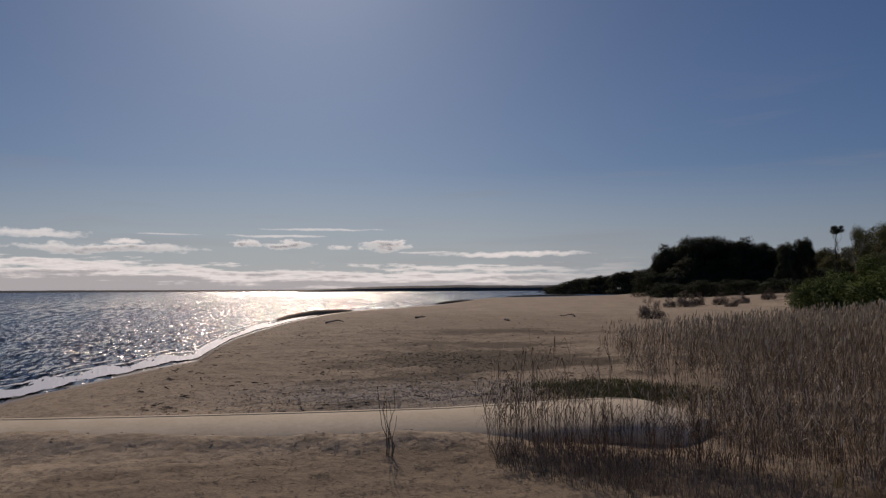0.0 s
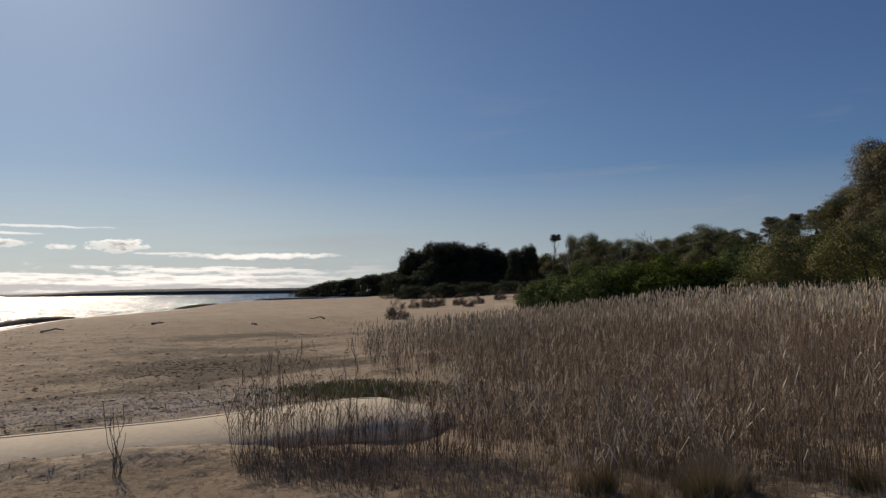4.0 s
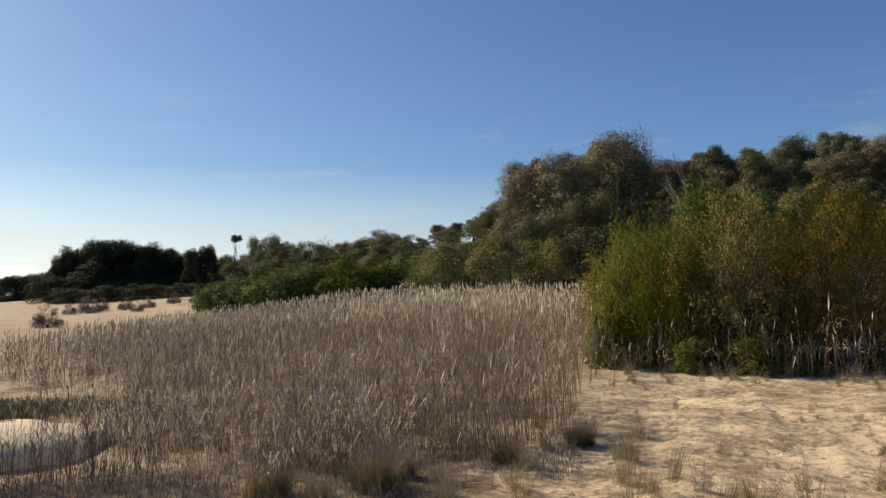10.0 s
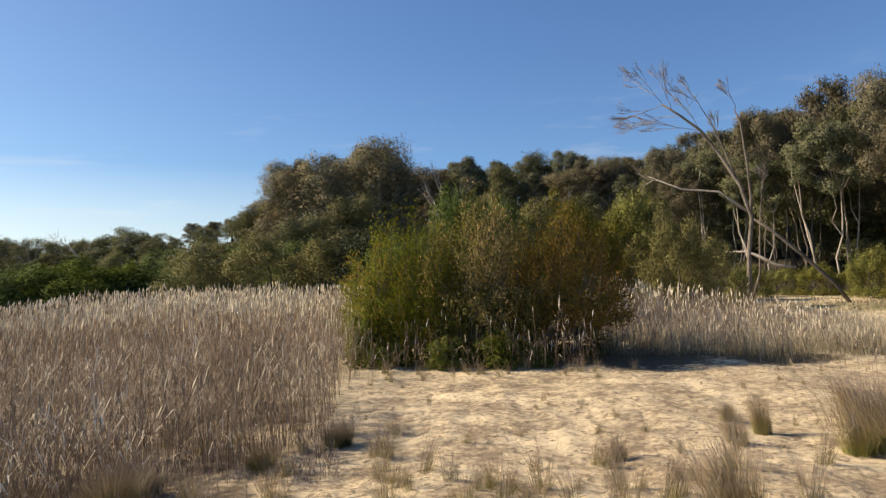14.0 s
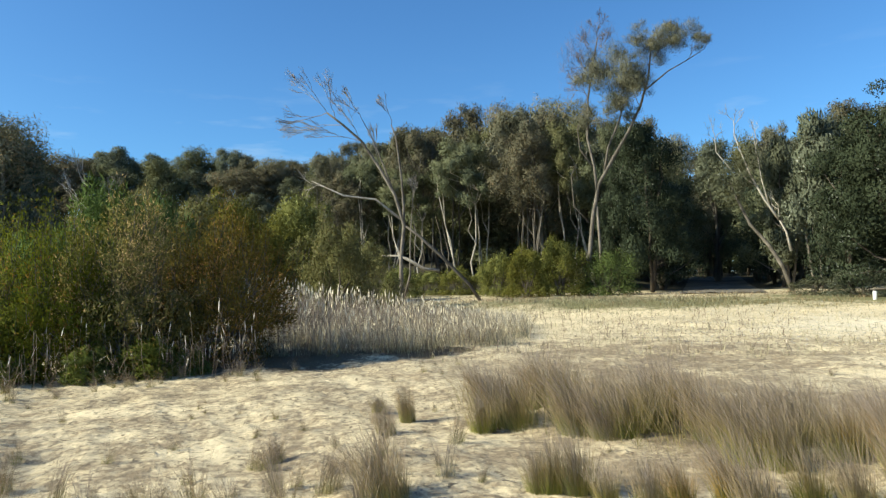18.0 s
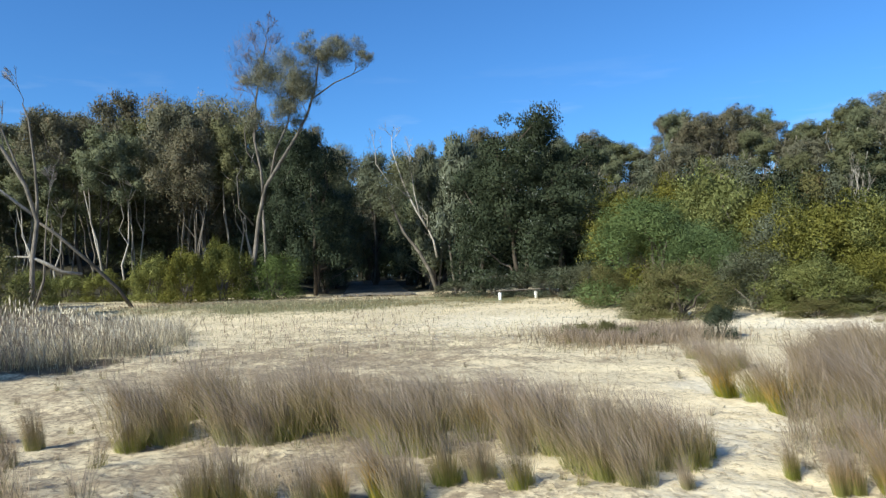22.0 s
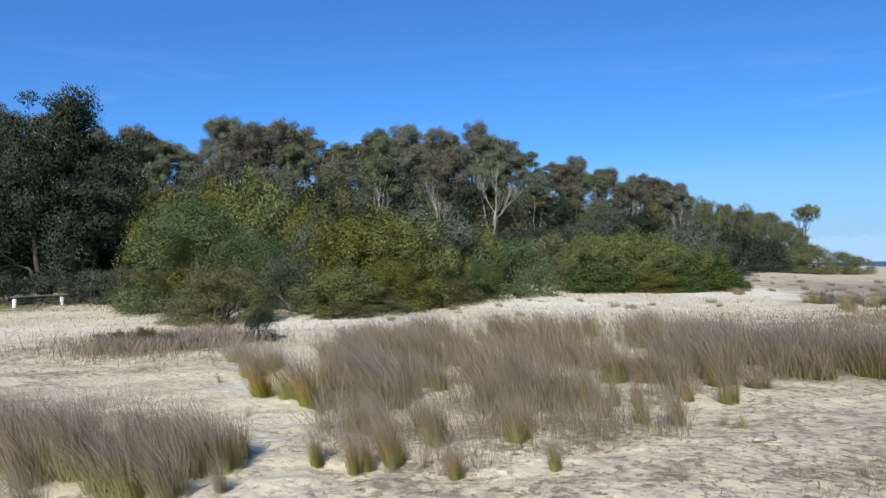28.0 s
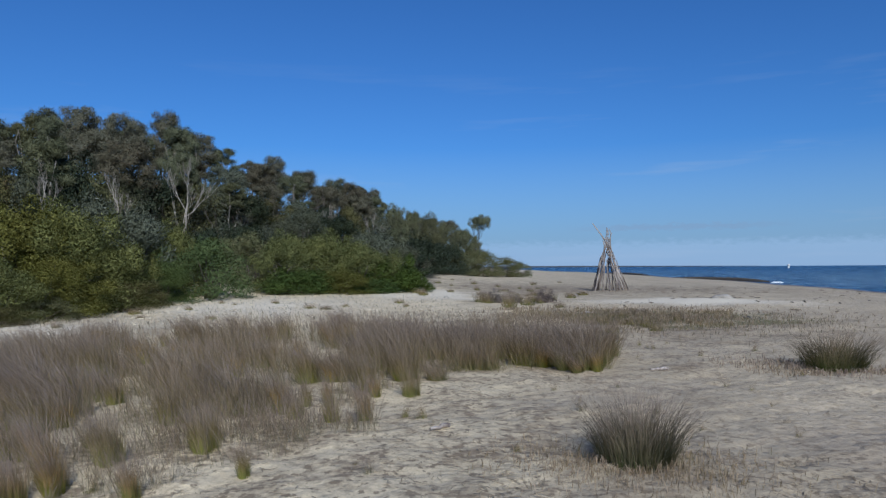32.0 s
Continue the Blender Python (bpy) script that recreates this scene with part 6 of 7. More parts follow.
# ---- reeds ----
def reed_bed(label, seed, n, spot, tall, plumes=0.7, bends=2):
    """Dry reeds: a thin stem, a few bent leaves, a plume; spot(g) gives places, tall(az, d) their height."""
    g = np.random.default_rng(seed)
    az, d = spot(g, n)
    n = len(az)
    x, y = d * np.sin(np.radians(az)), d * np.cos(np.radians(az))
    z = heights(x, y) - 0.03
    h = tall(az, d) * (1.12 - 0.62 * g.uniform(0, 1, n) ** 1.8)
    foot = np.stack([x, y, z], -1)
    tilt = np.stack([g.normal(0.03, 0.085, n), g.normal(0.02, 0.085, n), np.ones(n)], -1)
    tip = foot + tilt * h[:, None]
    mid = foot + (tip - foot) * 0.5 + np.stack([g.normal(0, 0.02, n), g.normal(0, 0.02, n), np.zeros(n)], -1)
    far = np.clip(d / 14, 0.9, 2.2)
    r = (0.0027 * far)[:, None]
    geo = Geo()
    ang = np.array([0, 2.09, 4.19])
    ringv = np.stack([np.cos(ang), np.sin(ang), np.zeros(3)], -1)
    v = np.concatenate([foot[:, None] + ringv * r[:, None], mid[:, None] + ringv * r[:, None] * 0.9, tip[:, None] + ringv * r[:, None] * 0.5], 1)
    f = np.array([[j, (j + 1) % 3, (j + 1) % 3 + 3, j + 3] for j in range(3)] + [[j + 3, (j + 1) % 3 + 3, (j + 1) % 3 + 6, j + 6] for j in range(3)])
    geo.add(v.reshape(-1, 3), (np.arange(n)[:, None, None] * 9 + f).reshape(-1, 4))
    lg = Geo()
    for k in range(bends):
        t = g.uniform(0.3, 0.92, n)[:, None]
        at = foot + (tip - foot) * t
        a = g.uniform(0, 2 * math.pi, n)
        out = np.stack([np.cos(a), np.sin(a), g.uniform(0.7, 2.6, n)], -1)
        L = (g.uniform(0.08, 0.26, n))[:, None]
        w = (0.0040 * far)[:, None] * np.stack([-np.sin(a), np.cos(a), np.zeros(n)], -1)
        elbow = at + unit(out) * L
        end = elbow + unit(out * [1, 1, -0.5] + g.normal(0, 0.35, (n, 3))) * L * 0.8
        v = np.stack([at - w * 0.6, at + w * 0.6, elbow + w, elbow - w, end], 1)
        lg.add(v.reshape(-1, 3), (np.arange(n)[:, None] * 5 + np.array([0, 1, 2, 3])))
        lg.f.extend((np.arange(n)[:, None] * 5 + np.array([3, 2, 4]) + lg.count - 5 * n).tolist())
    bed = tagged(part("reed_bed", geo, STRAW), label, "reeds", "", "stuff")
    tagged(part("reed_leaves", lg, REED_LEAF, bed), "", "", "", "stuff")
    has = g.uniform(0, 1, n) < plumes * (0.15 + 0.85 * step(9.5, 16, d))
    if has.any():
        m = int(has.sum())
        b = tip[has]
        fx = far[has][:, None]
        L = g.uniform(0.12, 0.24, m)[:, None]
        ax = unit(tilt[has] + g.normal(0, 0.11, (m, 3)) + [0.06, -0.03, 0])
        s1 = unit(np.cross(ax, g.normal(size=(m, 3)))) * 0.0098 * fx
        s2 = np.cross(ax, s1)
        c1 = b + ax * L * 0.35
        v = np.stack([b - ax * L * 0.15, c1 + s1, c1 - s1 * 0.5 + s2 * 0.87, c1 - s1 * 0.5 - s2 * 0.87, b + ax * L], 1)
        pg = Geo()
        f = np.array([[0, 2, 1], [0, 3, 2], [0, 1, 3], [4, 1, 2], [4, 2, 3], [4, 3, 1]])
        pg.add(v.reshape(-1, 3), (np.arange(m)[:, None, None] * 5 + f).reshape(-1, 3))
        tagged(part("reed_plumes", pg, PLUME, bed), "", "", "", "stuff")
    return bed


NEAR_AZ = [12, 14, 18, 22, 26, 34, 42, 50, 56, 58, 59.5]
NEAR_D = [22, 15.5, 9.2, 7.6, 6.4, 5.7, 6.0, 6.9, 8.0, 12.0, 14.5]


def main_bed(lo, hi, power):
    def spot(g, n):
        az = 12.0 + 49 * g.uniform(0, 1, n * 3) ** 0.85
        near = np.interp(az, NEAR_AZ, NEAR_D)
        farther = np.interp(az, [12, 16, 22, 30, 61], [22, 23, 28, 32, 33])
        t = g.uniform(0, 1, n * 3) ** power
        d = near + (farther - near) * (lo + (hi - lo) * t)
        x, y = d * np.sin(np.radians(az)), d * np.cos(np.radians(az))
        keep = (1.7 * wobble(x, y, 2.6, 9.0) + 0.9 * wobble(x, y, 0.9, 2.0) + 0.45 * (d - near) > g.uniform(-0.75, 0.15, n * 3))
        keep &= ~((np.abs(az - 15.5) < 6) & (np.abs(d - 11.2) < 1.6))
        keep &= (az - 13.2 - 1.2 * wobble(x, y, 3.3, 1.0) - 0.03 * np.abs(d - 18)) > 8.0 * g.uniform(0, 1, n * 3) ** 2.2 * (az < 23)
        keep &= g.uniform(0, 1, n * 3) < np.interp(az, [13, 18, 26], [0.35, 0.5, 1.0])
        keep &= (60.0 - az + 1.6 * wobble(x, y, 2.4, 4.0)) > 8.0 * g.uniform(0, 1, n * 3) ** 2.2 * (az > 51)
        return az[keep][:n], d[keep][:n]
    return spot


def main_tall(az, d):
    x, y = d * np.sin(np.radians(az)), d * np.cos(np.radians(az))
    return (1 + 0.16 * wobble(x, y, 3.1, 6.0) + 0.10 * wobble(x, y, 1.1, 3.0)) * np.interp(d, [5, 8, 12, 18, 30], [0.6, 0.85, 1.05, 1.2, 1.28]) * np.interp(az, [12, 16, 22, 30, 38, 44], [0.45, 0.48, 0.50, 0.58, 0.88, 1.0])


reed_bed("dense bed of dry straw-coloured reeds with pale plumes", 91, 9000, main_bed(0.28, 1.0, 0.8), main_tall, 1.0, 1)
reed_bed("thinner edge of the dry brown reed bed", 92, 4000, main_bed(0.0, 0.34, 1.2), main_tall, 0.35, 3)


def fringe(g, n):
    az = g.uniform(3.5, 24, n)
    return az, 6.9 + g.uniform(0, 1, n) ** 1.5 * 0.9 + 0.02 * np.abs(az - 12) - 0.05 * np.clip(az - 14, 0, 10)


reed_bed("sparse thin dry reeds in front of the sand tube", 93, 300, fringe, lambda az, d: 0.42 + 0.62 * np.abs(np.sin(az * 4.3) * np.sin(az * 1.7 + 1.0)) ** 0.8 + 0.25 * np.exp(-((az - 8.5) / 1.6) ** 2) + 0 * d, 0.0, 3)


def second(g, n):
    az = 77.5 + 20 * g.uniform(0, 1, n) ** 1.25
    near = np.interp(az, [77, 82, 90, 98], [16.2, 15.2, 15.6, 17.0])
    return az, near + g.uniform(0, 1, n) * np.interp(az, [77, 90, 98], [13, 12, 6])


reed_bed("short bed of grey-straw reeds beside the rusty bush", 94, 1900, second, lambda az, d: np.interp(az, [77, 86, 92, 98], [1.65, 1.15, 0.75, 0.4]) * np.interp(d, [15, 22], [0.75, 1.0]), 0.4, 3)


def third(g, n):
    az = g.uniform(93, 120, n)
    return az, g.uniform(13.5, 27, n) + 0.05 * (az - 93)


reed_bed("sparse short dry grass on the pale sand", 95, 420, third, lambda az, d: np.interp(az, [93, 105, 120], [0.40, 0.22, 0.10]) + 0 * d, 0.0, 1)


def bushfoot(g, n):
    az = g.uniform(58, 78, n)
    return az, 13.2 + g.uniform(-0.5, 0.6, n) + 0.02 * (az - 58)


reed_bed("a few tall reeds at the foot of the bush", 96, 110, bushfoot, lambda az, d: 0.75 + 0.35 * np.sin(az * 2.3) * np.sin(az * 7.1), 0.5, 3)


# ---- sedge tussocks ----
def tussock(name, label, seed, mats, blades=340, spread=0.22, flare=0.22, bend=0.16, wind=(0.30, 0.0)):
    """A tussock one unit high: stiff blades from a tight foot, leaning with the wind."""
    root = thing(name, label, "grass tussock", "sedge tussocks")
    g = np.random.default_rng(seed)
    for k, (mat, nm) in enumerate(mats):
        n = int(blades * 1.35) // len(mats)
        a = g.uniform(0, 2 * math.pi, n)
        q = np.sqrt(g.uniform(0, 1, n))
        foot = np.stack([spread * q * np.cos(a), spread * q * np.sin(a), np.full(n, -0.03)], -1)
        h = (0.22 + 0.78 * g.uniform(0, 1, n) ** 1.25) * (1 - 0.12 * q)
        lean = np.stack([flare * q * np.cos(a) + g.normal(0, 0.21, n) + wind[0], flare * q * np.sin(a) + g.normal(0, 0.21, n) + wind[1]], -1)
        mid = foot + np.concatenate([lean * 0.42 * h[:, None], (h * 0.55)[:, None]], 1)
        tip = foot + np.concatenate([lean * (1.0 + bend) * h[:, None], h[:, None]], 1)
        w = g.uniform(0.0018, 0.0037, n)[:, None] * np.stack([-np.sin(a + 0.6), np.cos(a + 0.6), np.zeros(n)], -1)
        v = np.stack([foot - w, foot + w, mid + w * 0.8, mid - w * 0.8, tip], 1)
        geo = Geo().add(v.reshape(-1, 3), np.arange(n)[:, None] * 5 + np.array([0, 1, 2, 3]))
        geo.f.extend((np.arange(n)[:, None] * 5 + np.array([3, 2, 4])).tolist())
        part(nm, geo, mat, root)
    return root


TUSSOCKS = [
    Kind(lambda: tussock("sedge_tussock", "wind-bent sedge tussock, green at the foot and purple-brown above", 101, ((SEDGE, "green_tuft"), (SEDGE, "blade_tuft"), (SEDGE_DRY, "dry_tuft")), 520)),
    Kind(lambda: tussock("sedge_tussock", "upright sedge tussock with yellow-green foot and brown tips", 102, ((SEDGE, "green_tuft"), (SEDGE, "blade_tuft")), 480, 0.17, 0.14)),
    Kind(lambda: tussock("sedge_tussock", "grey-brown dry sedge tussock on the sand", 103, ((SEDGE_DRY, "dry_tuft"), (SEDGE_DRY, "blade_tuft")), 480, 0.24, 0.22, 0.2, (0.38, 0.0))),
    Kind(lambda: tussock("sedge_tussock", "broad purple-brown sedge tussock", 104, ((SEDGE_DRY, "dry_tuft"), (SEDGE, "blade_tuft")), 580, 0.32, 0.22)),
]
TUSSOCKS.append(Kind(lambda: tussock("sedge_tussock", "sedge tussock with orange and yellow-green foot and grey-brown tips", 107, ((SEDGE_RUST, "green_tuft"), (SEDGE, "blade_tuft")), 480, 0.16, 0.14)))
DUNE = Kind(lambda: tussock("dune_tuft", "low broad purple-brown grass clump on the far sand", 108, ((SEDGE_DRY, "dry_tuft"), (SEDGE, "blade_tuft")), 420, 0.32, 0.22))
THIN = Kind(lambda: tussock("grass_tuft", "small thin dry grass tuft on the sand", 105, ((SEDGE_DRY, "blade_tuft"),), 70, 0.13, 0.3))
DARKTUFT = Kind(lambda: tussock("rush_tussock", "dark green rush tussock with splayed stems on the sand", 106, ((SEDGE_DARK, "green_tuft"), (SEDGE_DARK, "blade_tuft")), 1700, 0.34, 0.55, 0.15, (0.03, 0.0)))

# the wind leans the blades towards the north-west: turn stays within a narrow fan
def sedge(az, d, h, kind=None, wide=1.0):
    k = TUSSOCKS[int(rng.choice([0, 0, 1, 2, 3, 4]))] if kind is None else TUSSOCKS[kind]
    k.put(az, d, (h * wide, h * wide, h), rng.uniform(-28, 28) + 35, "", 0.02)


def dune_tuft(az, d, h, wide):
    DUNE.put(az, d, (h * wide, h * wide, h), rng.uniform(7, 63), "", 0.02)


# single tussocks that stand out
for az, d, h, k, w in ((79.4, 6.9, 0.38, 2, 0.8), (88.0, 5.4, 0.74, 2, 1.0), (89.9, 8.3, 0.74, 2, 0.5), (88.2, 7.6, 0.5, 2, 0.8), (87.6, 8.9, 0.4, 3, 0.7), (96.0, 7.7, 0.62, 0, 1.0), (101.5, 5.6, 0.62, 0, 0.8), (145.9, 8.8, 0.85, 4, 1.0), (144.9, 9.3, 0.9, 3, 0.9), (149.3, 5.9, 0.55, 4, 0.6), (146.3, 6.2, 0.5, 1, 0.6), (152.5, 6.2, 0.5, 2, 0.8), (157.5, 5.7, 0.5, 4, 0.7), (165.5, 5.9, 0.45, 1, 0.6), (139.0, 5.6, 0.34, 2, 0.6)):
    sedge(az, d, h, k, w)
# the near row
g = np.random.default_rng(12)
for az in np.arange(96.0, 133, 0.98):
    base = float(np.interp(az, [94, 100, 110, 120, 133], [8.4, 7.8, 7.2, 6.8, 6.3]))
    if math.sin(az * 1.9) + math.sin(az * 0.7 + 1) < -0.9:
        continue
    sedge(az + g.uniform(-0.3, 0.3), base + g.uniform(-0.4, 1.3), g.uniform(0.68, 1.0), None, g.uniform(0.8, 1.15))
for az in np.arange(100, 129, 2.9):
    sedge(az + g.uniform(-0.8, 0.8), float(np.interp(az, [100, 129], [5.6, 5.3])) + g.uniform(-0.3, 0.4), g.uniform(0.5, 0.72), None, 0.85)
# the end of the near row
for az, d, h, k in ((133.4, 6.6, 0.78, 0), (134.8, 6.2, 0.72, 3), (136.0, 6.7, 0.8, 0), (137.2, 6.1, 0.66, 2), (138.3, 6.5, 0.74, 4), (139.4, 6.2, 0.68, 0), (140.3, 6.5, 0.6, 1), (135.4, 5.6, 0.6, 2), (133.0, 5.7, 0.62, 0)):
    sedge(az, d, h, k, 0.95)
# the wide patch
for k in range(190):
    az = g.uniform(149, 194)
    near = float(np.interp(az, [148, 158, 170, 185, 194], [8.6, 7.4, 8.0, 10.8, 11.2]))
    farther = float(np.interp(az, [148, 158, 170, 185, 194], [15.0, 17.0, 18.0, 16.5, 14.0]))
    d = near + (farther - near) * g.uniform(0, 1) ** 0.85
    if wobble(*P(az, d)[:2], 3.6, 11.0) + 0.5 * wobble(*P(az, d)[:2], 1.7, 3.0) > -0.3:
        sedge(az, d, g.uniform(0.4, 1.0), 4 if 158 < az < 174 and g.uniform() < 0.4 else None, g.uniform(0.8, 1.4))
for k in range(22):
    az = g.uniform(149, 180)
    sedge(az, float(np.interp(az, [149, 180], [6.0, 8.2])) + g.uniform(-0.2, 1.3), g.uniform(0.42, 0.72), (4, 4, 1, 0, 3)[k % 5], g.uniform(0.55, 0.85))
for k in range(14):
    sedge(g.uniform(140, 150), g.uniform(9.5, 14), g.uniform(0.5, 0.8), None, g.uniform(0.8, 1.2))
for k in range(14):
    dune_tuft(g.uniform(186, 203), g.uniform(17, 27), g.uniform(0.25, 0.5), 1.3)
for k in range(12):
    dune_tuft(g.uniform(184, 191), g.uniform(28, 33), g.uniform(0.5, 0.9), 1.2)
for k in range(20):
    dune_tuft(g.uniform(147, 179), g.uniform(19, 31), g.uniform(0.16, 0.4), g.uniform(1.2, 2.0))
for k in range(34):
    dune_tuft(g.uniform(177, 193), 34 + 40 * g.uniform(0, 1) ** 1.4, g.uniform(0.2, 0.55), g.uniform(1.2, 2.2))
DARKTUFT.put(196.6, 6.25, (0.78, 0.78, 0.88), 0)
DARKTUFT.put(210.6, 12.9, (1.1, 1.1, 0.9), 140)
for k in range(9):
    sedge(g.uniform(129, 138), g.uniform(15.5, 18.5), g.uniform(0.3, 0.5), 2, 1.2)
# small tufts over the sand
for k in range(112):
    az = g.uniform(58, 150)
    THIN.put(az, 5.2 + 11 * g.uniform(0, 1) ** 1.3, g.uniform(0.08, 0.36), None, "", 0.02)
for k in range(54):
    THIN.put(g.uniform(26, 62), g.uniform(4.9, 8.5), g.uniform(0.25, 0.5), None, "", 0.02)
for k in range(60):
    THIN.put(g.uniform(148, 216), g.uniform(5.5, 16), g.uniform(0.12, 0.34), None, "", 0.02)
for k in range(46):
    THIN.put(g.uniform(60, 94), g.uniform(5.0, 7.2), g.uniform(0.32, 0.62), None, "thin purple-brown grass tuft on the sand", 0.02)
for k in range(24):
    THIN.put(g.uniform(60, 80), g.uniform(12.2, 13.6), g.uniform(0.25, 0.5), None, "", 0.02)
for az, d, h in ((40.5, 5.9, 0.55), (32.4, 5.9, 0.42), (42.2, 6.3, 0.45), (57.0, 7.6, 0.42), (36.0, 5.6, 0.3), (51, 6.9, 0.35)):
    DARKTUFT.put(az, d, (h * 0.8, h * 0.8, h), None, "dark brown grass clump before the reeds")

# grass on the low bank and by the barrier
def low_grass(name, label, seed, n, spot, tall, mat, fine=0.0004, wind=(0.0, 0.0)):
    g = np.random.default_rng(seed)
    az, d = spot(g, n)
    n = len(az)
    x, y = d * np.sin(np.radians(az)), d * np.cos(np.radians(az))
    foot = np.stack([x, y, heights(x, y) - 0.02], -1)
    h = tall * g.uniform(0.4, 1.2, n)
    a = g.uniform(0, 2 * math.pi, n)
    w = (fine * d)[:, None] * np.stack([np.cos(a), np.sin(a), np.zeros(n)], -1)
    tip = foot + np.stack([g.normal(wind[0], 0.35, n) * h, g.normal(wind[1], 0.35, n) * h, h], -1)
    mid = (foot + tip) / 2 + [0, 0, 0.03]
    v = np.stack([foot - w, foot + w, mid + w, mid - w, tip], 1)
    geo = Geo().add(v.reshape(-1, 3), np.arange(n)[:, None] * 5 + np.array([0, 1, 2, 3]))
    geo.f.extend((np.arange(n)[:, None] * 5 + np.array([3, 2, 4])).tolist())
    return tagged(part(name, geo, mat), label, "grass", "", "stuff")


def patchy(az0, az1, near, farther, thick, seed):
    """Places between two lines, given by bearing, that gather in loose patches."""
    def spot(g, n):
        az = g.uniform(az0, az1, n * 4)
        d0, d1 = np.interp(az, near[0], near[1]), np.interp(az, farther[0], farther[1])
        d = d0 + (d1 - d0) * g.uniform(0, 1, n * 4)
        x, y = d * np.sin(np.radians(az)), d * np.cos(np.radians(az))
        keep = wobble(x, y, 2.3, seed) + 0.6 * wobble(x, y, 0.8, seed + 2) + thick > g.uniform(-0.6, 0.6, n * 4)
        return az[keep][:n], d[keep][:n]
    return spot


low_grass("bank_grass", "short olive grass on the low bank before the wood", 111, 6500, lambda g, n: (107 + g.normal(0, 7, n), 33.5 + g.normal(0, 2.4, n)), 0.14, LOWGRASS, 0.0003)
low_grass("bank_grass", "short dry grass along the foot of the wood", 112, 7000, patchy(84, 133, ([84, 133], [30, 31]), ([84, 133], [42, 42]), -0.05, 1.0), 0.14, WISPY, 0.0003)
low_grass("green_grass", "patch of short green grass behind the sand tube", 113, 5000, lambda g, n: (13.5 + g.normal(0, 4.0, n), 11.3 + g.normal(0, 0.55, n)), 0.09, bands_material("green_grass", (0.05, 0.062, 0.016), (0.075, 0.090, 0.028), (0.11, 0.12, 0.05)))
low_grass("dune_grass", "dry olive grass on the sand rise", 114, 8000, lambda g, n: (196 + g.normal(0, 7, n), 23 + g.normal(0, 2.4, n)), 0.12, WISPY)
low_grass("dune_grass", "sparse grass on the dune before the scrub", 115, 1300, lambda g, n: (g.uniform(128, 182, n), g.uniform(19, 34, n)), 0.12, LOWGRASS)


low_grass("sedge_stand", "wispy brown sedge growing between the tussocks", 141, 15000, patchy(147, 195, ([147, 158, 170, 185, 195], [8.4, 7.6, 8.4, 11, 11.6]), ([147, 158, 170, 185, 195], [14.5, 17, 18, 16.5, 14]), -0.28, 3.0), 0.72, WISPY, 0.00022, (0.12, 0.16))
low_grass("sedge_stand", "wispy grey-brown sedge between the tussocks of the near row", 142, 2200, patchy(94, 134, ([94, 100, 110, 120, 134], [8.3, 7.5, 6.9, 6.4, 6.0]), ([94, 100, 110, 120, 134], [9.6, 9.3, 8.8, 8.4, 7.8]), 0.1, 5.0), 0.72, WISPY, 0.00024, (0.12, 0.16))
low_grass("straw_grass", "straw and olive grass patch on the sand before the scrub", 143, 7000, lambda g, n: (135 + g.normal(0, 3.4, n), 17.3 + g.normal(0, 1.2, n)), 0.32, WISPY, 0.0003)
low_grass("straw_grass", "pale dry grass standing on the sand", 145, 2600, patchy(90, 128, ([90, 128], [13.5, 15]), ([90, 128], [29, 30]), -0.05, 4.0), 0.2, PALE_STRAW, 0.00022)
low_grass("reed_thatch", "broken dead reeds lying at the edge of the bed", 146, 6000, patchy(7, 57, ([7, 20, 34, 57], [6.6, 5.6, 5.0, 6.4]), ([7, 20, 34, 57], [7.8, 8.6, 8.4, 9.5]), 0.2, 6.0), 0.13, STRAW, 0.0004)
DUSKY = bands_material("dusky_grass", (0.10, 0.078, 0.06), (0.17, 0.13, 0.10), (0.26, 0.20, 0.155), 0.1)
low_grass("dead_grass", "tangle of dark dead grass before the reeds", 147, 1800, patchy(4, 44, ([4, 12, 24, 44], [6.6, 5.8, 5.0, 5.0]), ([4, 12, 24, 44], [7.3, 7.3, 7.4, 7.2]), 0.05, 8.0), 0.22, DUSKY, 0.0004)
low_grass("straw_grass", "pale dry grass among the short reeds", 149, 13000, patchy(78, 100, ([78, 90, 100], [16.2, 16.0, 17.5]), ([78, 90, 100], [27, 27, 24]), 0.1, 2.0), 0.62, PALE_STRAW, 0.00025, (0.05, 0.1))
low_grass("dead_grass", "wispy grey dead grass in front of the sedge patch", 148, 5000, patchy(146, 176, ([146, 158, 176], [6.4, 5.7, 7.0]), ([146, 158, 176], [9.0, 8.6, 10.0]), -0.15, 4.0), 0.4, WISPY, 0.00022, (0.12, 0.16))
low_grass("straw_grass", "low olive-brown grass before the white sand ridge", 144, 3500, patchy(186, 204, ([186, 204], [19, 21]), ([186, 204], [28, 27]), -0.2, 7.0), 0.2, WISPY, 0.0003)
low_grass("dead_grass", "flattened dead grass round the rush tussock", 116, 2200, lambda g, n: (196.6 + g.normal(0, 5.0, n), 6.1 + g.normal(0, 0.42, n)), 0.10, SEDGE_DRY)
low_grass("dead_grass", "flattened dead grass on the sand", 117, 1500, lambda g, n: (209.5 + g.normal(0, 3.0, n), 12.7 + g.normal(0, 0.5, n)), 0.10, SEDGE_DRY)


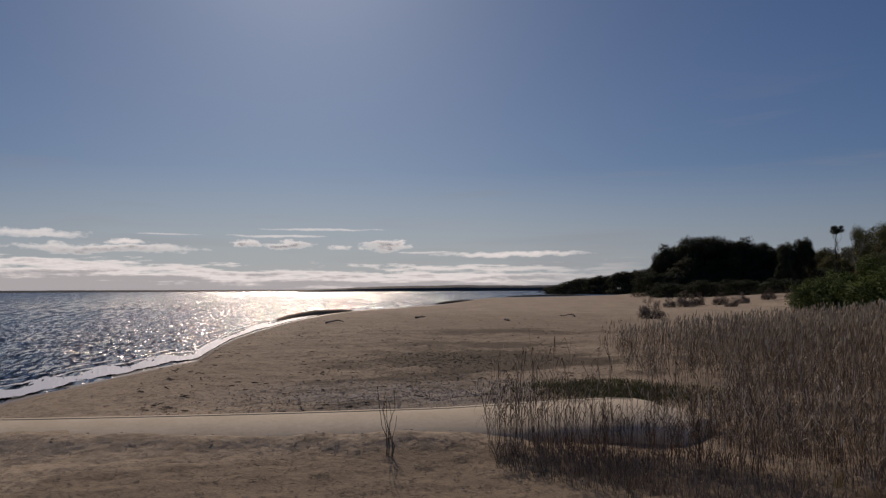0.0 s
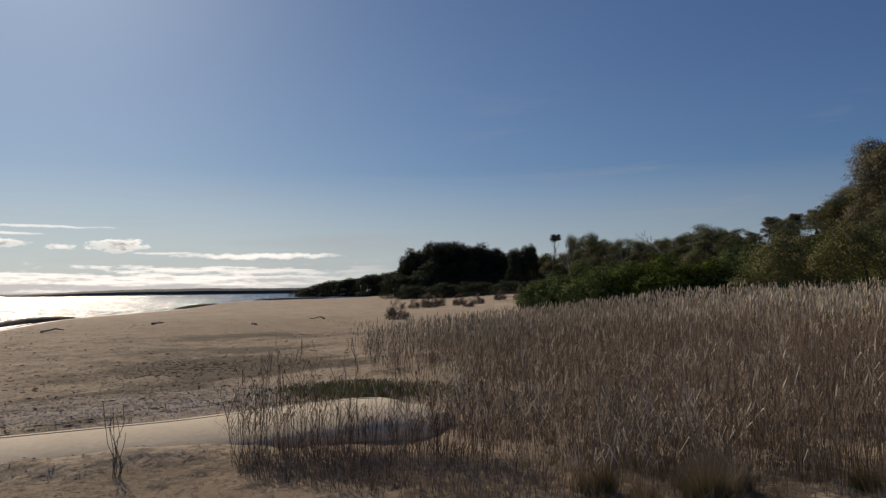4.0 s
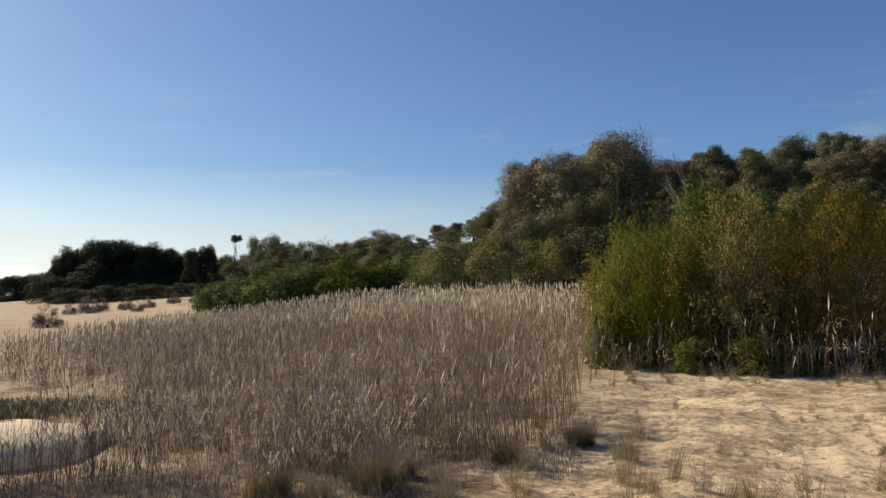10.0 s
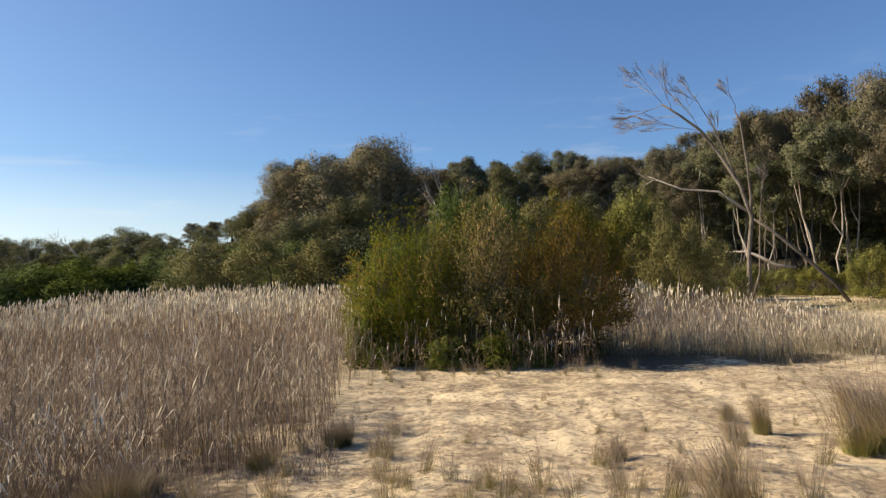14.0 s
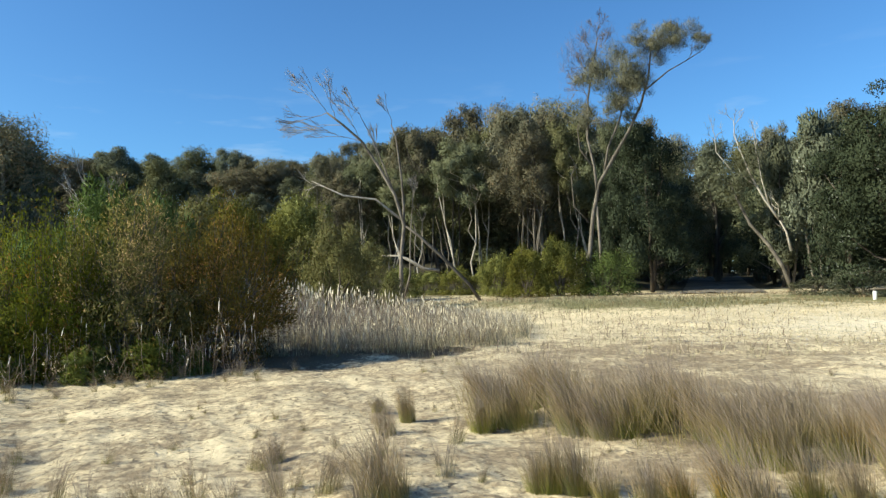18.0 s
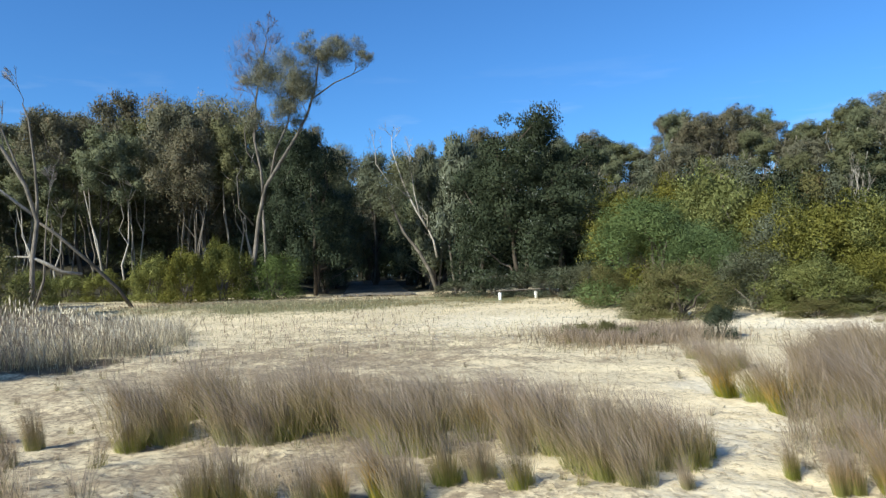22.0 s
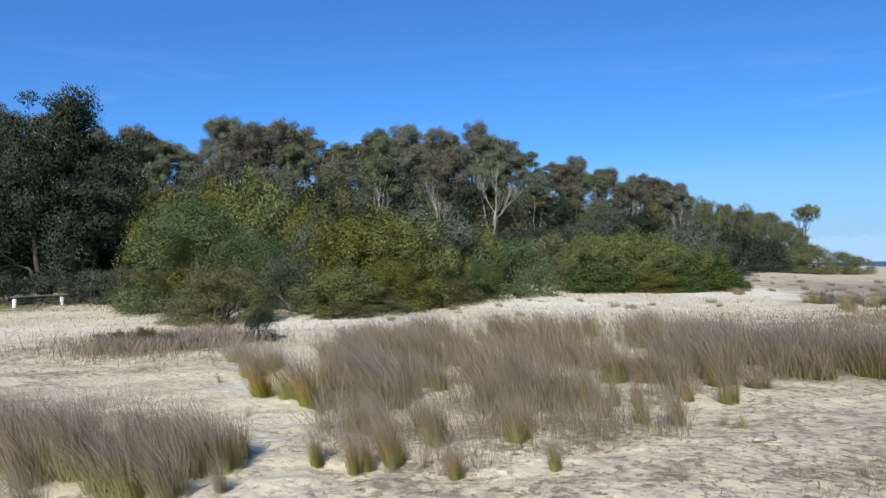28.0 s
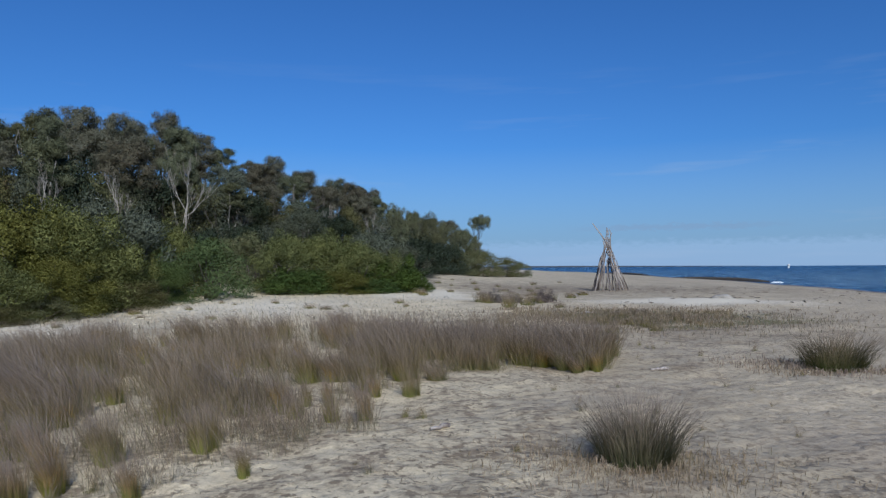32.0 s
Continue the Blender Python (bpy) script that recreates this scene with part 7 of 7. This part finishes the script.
# ---- litter, shells and sticks ----
def scatter_bits(name, label, seed, n, spot, size, mat, long=3.0):
    """Small flat pieces lying on the ground, each a low wedge with six faces."""
    g = np.random.default_rng(seed)
    az, d = spot(g, n)
    n = len(az)
    x, y = d * np.sin(np.radians(az)), d * np.cos(np.radians(az))
    c = np.stack([x, y, heights(x, y) + 0.012], -1)
    a = g.uniform(0, 2 * math.pi, n)
    s = (size * g.uniform(0.4, 1.5, n))[:, None]
    u = np.stack([np.cos(a), np.sin(a), g.normal(0, 0.12, n)], -1) * s * long * 0.5
    v = np.stack([-np.sin(a), np.cos(a), np.zeros(n)], -1) * s * 0.5
    t = np.array([0, 0, 1.0]) * s * 0.3
    pts = np.stack([c - u - v * 0.6, c + u - v * 0.4, c + u + v * 0.5, c - u + v * 0.7, c - u * 0.5 + t, c + u * 0.6 + t * 0.8], 1)
    f4 = np.array([[0, 1, 5, 4], [2, 3, 4, 5]])
    f3 = np.array([[1, 2, 5], [3, 0, 4]])
    geo = Geo().add(pts.reshape(-1, 3), (np.arange(n)[:, None, None] * 6 + f4).reshape(-1, 4))
    geo.f.extend((np.arange(n)[:, None, None] * 6 + f3).reshape(-1, 3).tolist())
    return tagged(part(name, geo, mat), label, "litter", "", "stuff")


LITTER = plain_material("dry_litter", (0.17, 0.13, 0.085), (0.46, 0.37, 0.25), 3.0, 0.9, 0.2)
scatter_bits("dry_litter", "dry leaf and straw litter on the sand", 121, 9000, lambda g, n: (g.uniform(-40, 66, n), 3.9 + 3.6 * g.uniform(0, 1, n) ** 0.9), 0.008, LITTER, 5)


def blotches(az0, az1, d0, d1, seed):
    """Places that gather in patches, as blown litter does."""
    def spot(g, n):
        az, d = g.uniform(az0, az1, n * 4), d0 + (d1 - d0) * g.uniform(0, 1, n * 4) ** 1.2
        x, y = d * np.sin(np.radians(az)), d * np.cos(np.radians(az))
        keep = wobble(x, y, 1.9, seed) + 0.7 * wobble(x, y, 0.7, seed + 3) > g.uniform(-0.25, 0.85, n * 4)
        return az[keep][:n], d[keep][:n]
    return spot


scatter_bits("dry_litter", "dry straw litter on the pale sand", 122, 11000, blotches(58, 215, 4.4, 15, 2.0), 0.011, LITTER, 5)
scatter_bits("dry_litter", "grey-brown litter patches on the pale sand", 128, 5000, blotches(86, 182, 13, 30, 6.0), 0.026, LITTER, 3)
scatter_bits("shell_grit", "grey pebbles and shell grit on the beach", 123, 6000, lambda g, n: (-3 + g.normal(0, 10, n), 11.3 + g.normal(0, 1.5, n)), 0.02, PEBBLE, 1.4)
scatter_bits("seaweed", "dark clumps of dried seaweed on the beach", 124, 1500, lambda g, n: (1.5 + g.normal(0, 5, n), 16.5 + g.normal(0, 1.4, n)), 0.022, WEED, 2.5)
scatter_bits("seaweed", "scattered dark seaweed scraps along the beach", 125, 1100, blotches(-24, 15, 9.5, 46, 5.0), 0.04, WEED, 2.2)
scatter_bits("seaweed", "scattered dark scraps on the eastern beach", 126, 120, lambda g, n: (g.uniform(196, 216, n), g.uniform(26, 60, n)), 0.10, WEED, 2.5)
scatter_bits("shell_grit", "pale shells and grit below the shrubs", 127, 4500, lambda g, n: (g.uniform(108, 182, n), g.uniform(17, 33, n)), 0.035, PEBBLE, 1.6)

CLOD = plain_material("sand_clod", (0.50, 0.41, 0.285), (0.72, 0.61, 0.44), 6.0, 0.95, 0.4)
scatter_bits("sand_clods", "pale crumbling clods of sand at the foot of the scrub", 129, 1800, blotches(142, 181, 21, 34, 9.0), 0.075, CLOD, 1.5)

# bare twigs growing through the sand
twig = thing("twig_plant", "thin bare upright twigs growing through the sand", "plant")
g = np.random.default_rng(131)
q = np.array(P(-4.6, 7.1))
for k in range(7):
    tg = Geo()
    top = q + np.array([g.normal(0, 0.17), g.normal(0, 0.12), g.uniform(0.3, 0.72)])
    tube(tg, bent(q + np.array([g.normal(0, 0.02), g.normal(0, 0.02), -0.04]), top, (g.normal(0, 0.02), 0, 0), g, 5, 0.03), np.linspace(0.0045, 0.002, 5), 4)
    part("twig", tg, DARK_BARK, twig)
# pieces of driftwood
for az, d, L, r, ang in ((193.0, 25, 0.9, 0.035, 20), (205.0, 24, 1.1, 0.03, 80), (181, 7.2, 0.25, 0.03, 40), (-2, 42, 1.6, 0.06, 70), (5, 38, 2.0, 0.06, 95), (10, 44, 1.8, 0.05, 110), (-9, 36, 1.2, 0.05, 50), (130.8, 19.5, 0.8, 0.03, 130), (198.5, 11.8, 0.3, 0.03, 10)):
    lg = Geo()
    g = np.random.default_rng(int(abs(az) * 10))
    c = np.array(P(az, d))
    w = np.array([math.cos(radians(ang)), math.sin(radians(ang)), 0]) * L / 2
    tube(lg, bent(c - w + [0, 0, r * 0.7], c + w + [0, 0, r * 0.9], (0, 0, 0.03 * L), g, 6, 0.03), np.linspace(r, r * 0.5, 6), 7)
    tagged(part("driftwood_piece", lg, DRIFT, None, "", True), "weathered piece of driftwood lying on the sand", "driftwood", "driftwood pieces")
mound = P(203.3, 33)
mb = Geo()
tube(mb, [(mound.x - 0.5, mound.y + 0.2, mound.z - 0.1), (mound.x - 0.2, mound.y, mound.z + 0.03), (mound.x + 0.3, mound.y, mound.z + 0.03), (mound.x + 0.6, mound.y - 0.2, mound.z - 0.1)], [0.04, 0.15, 0.13, 0.04], 9)
tagged(part("beach_rock", mb, PEBBLE, None, "", True), "low grey rock lying on the sand ridge", "rock")
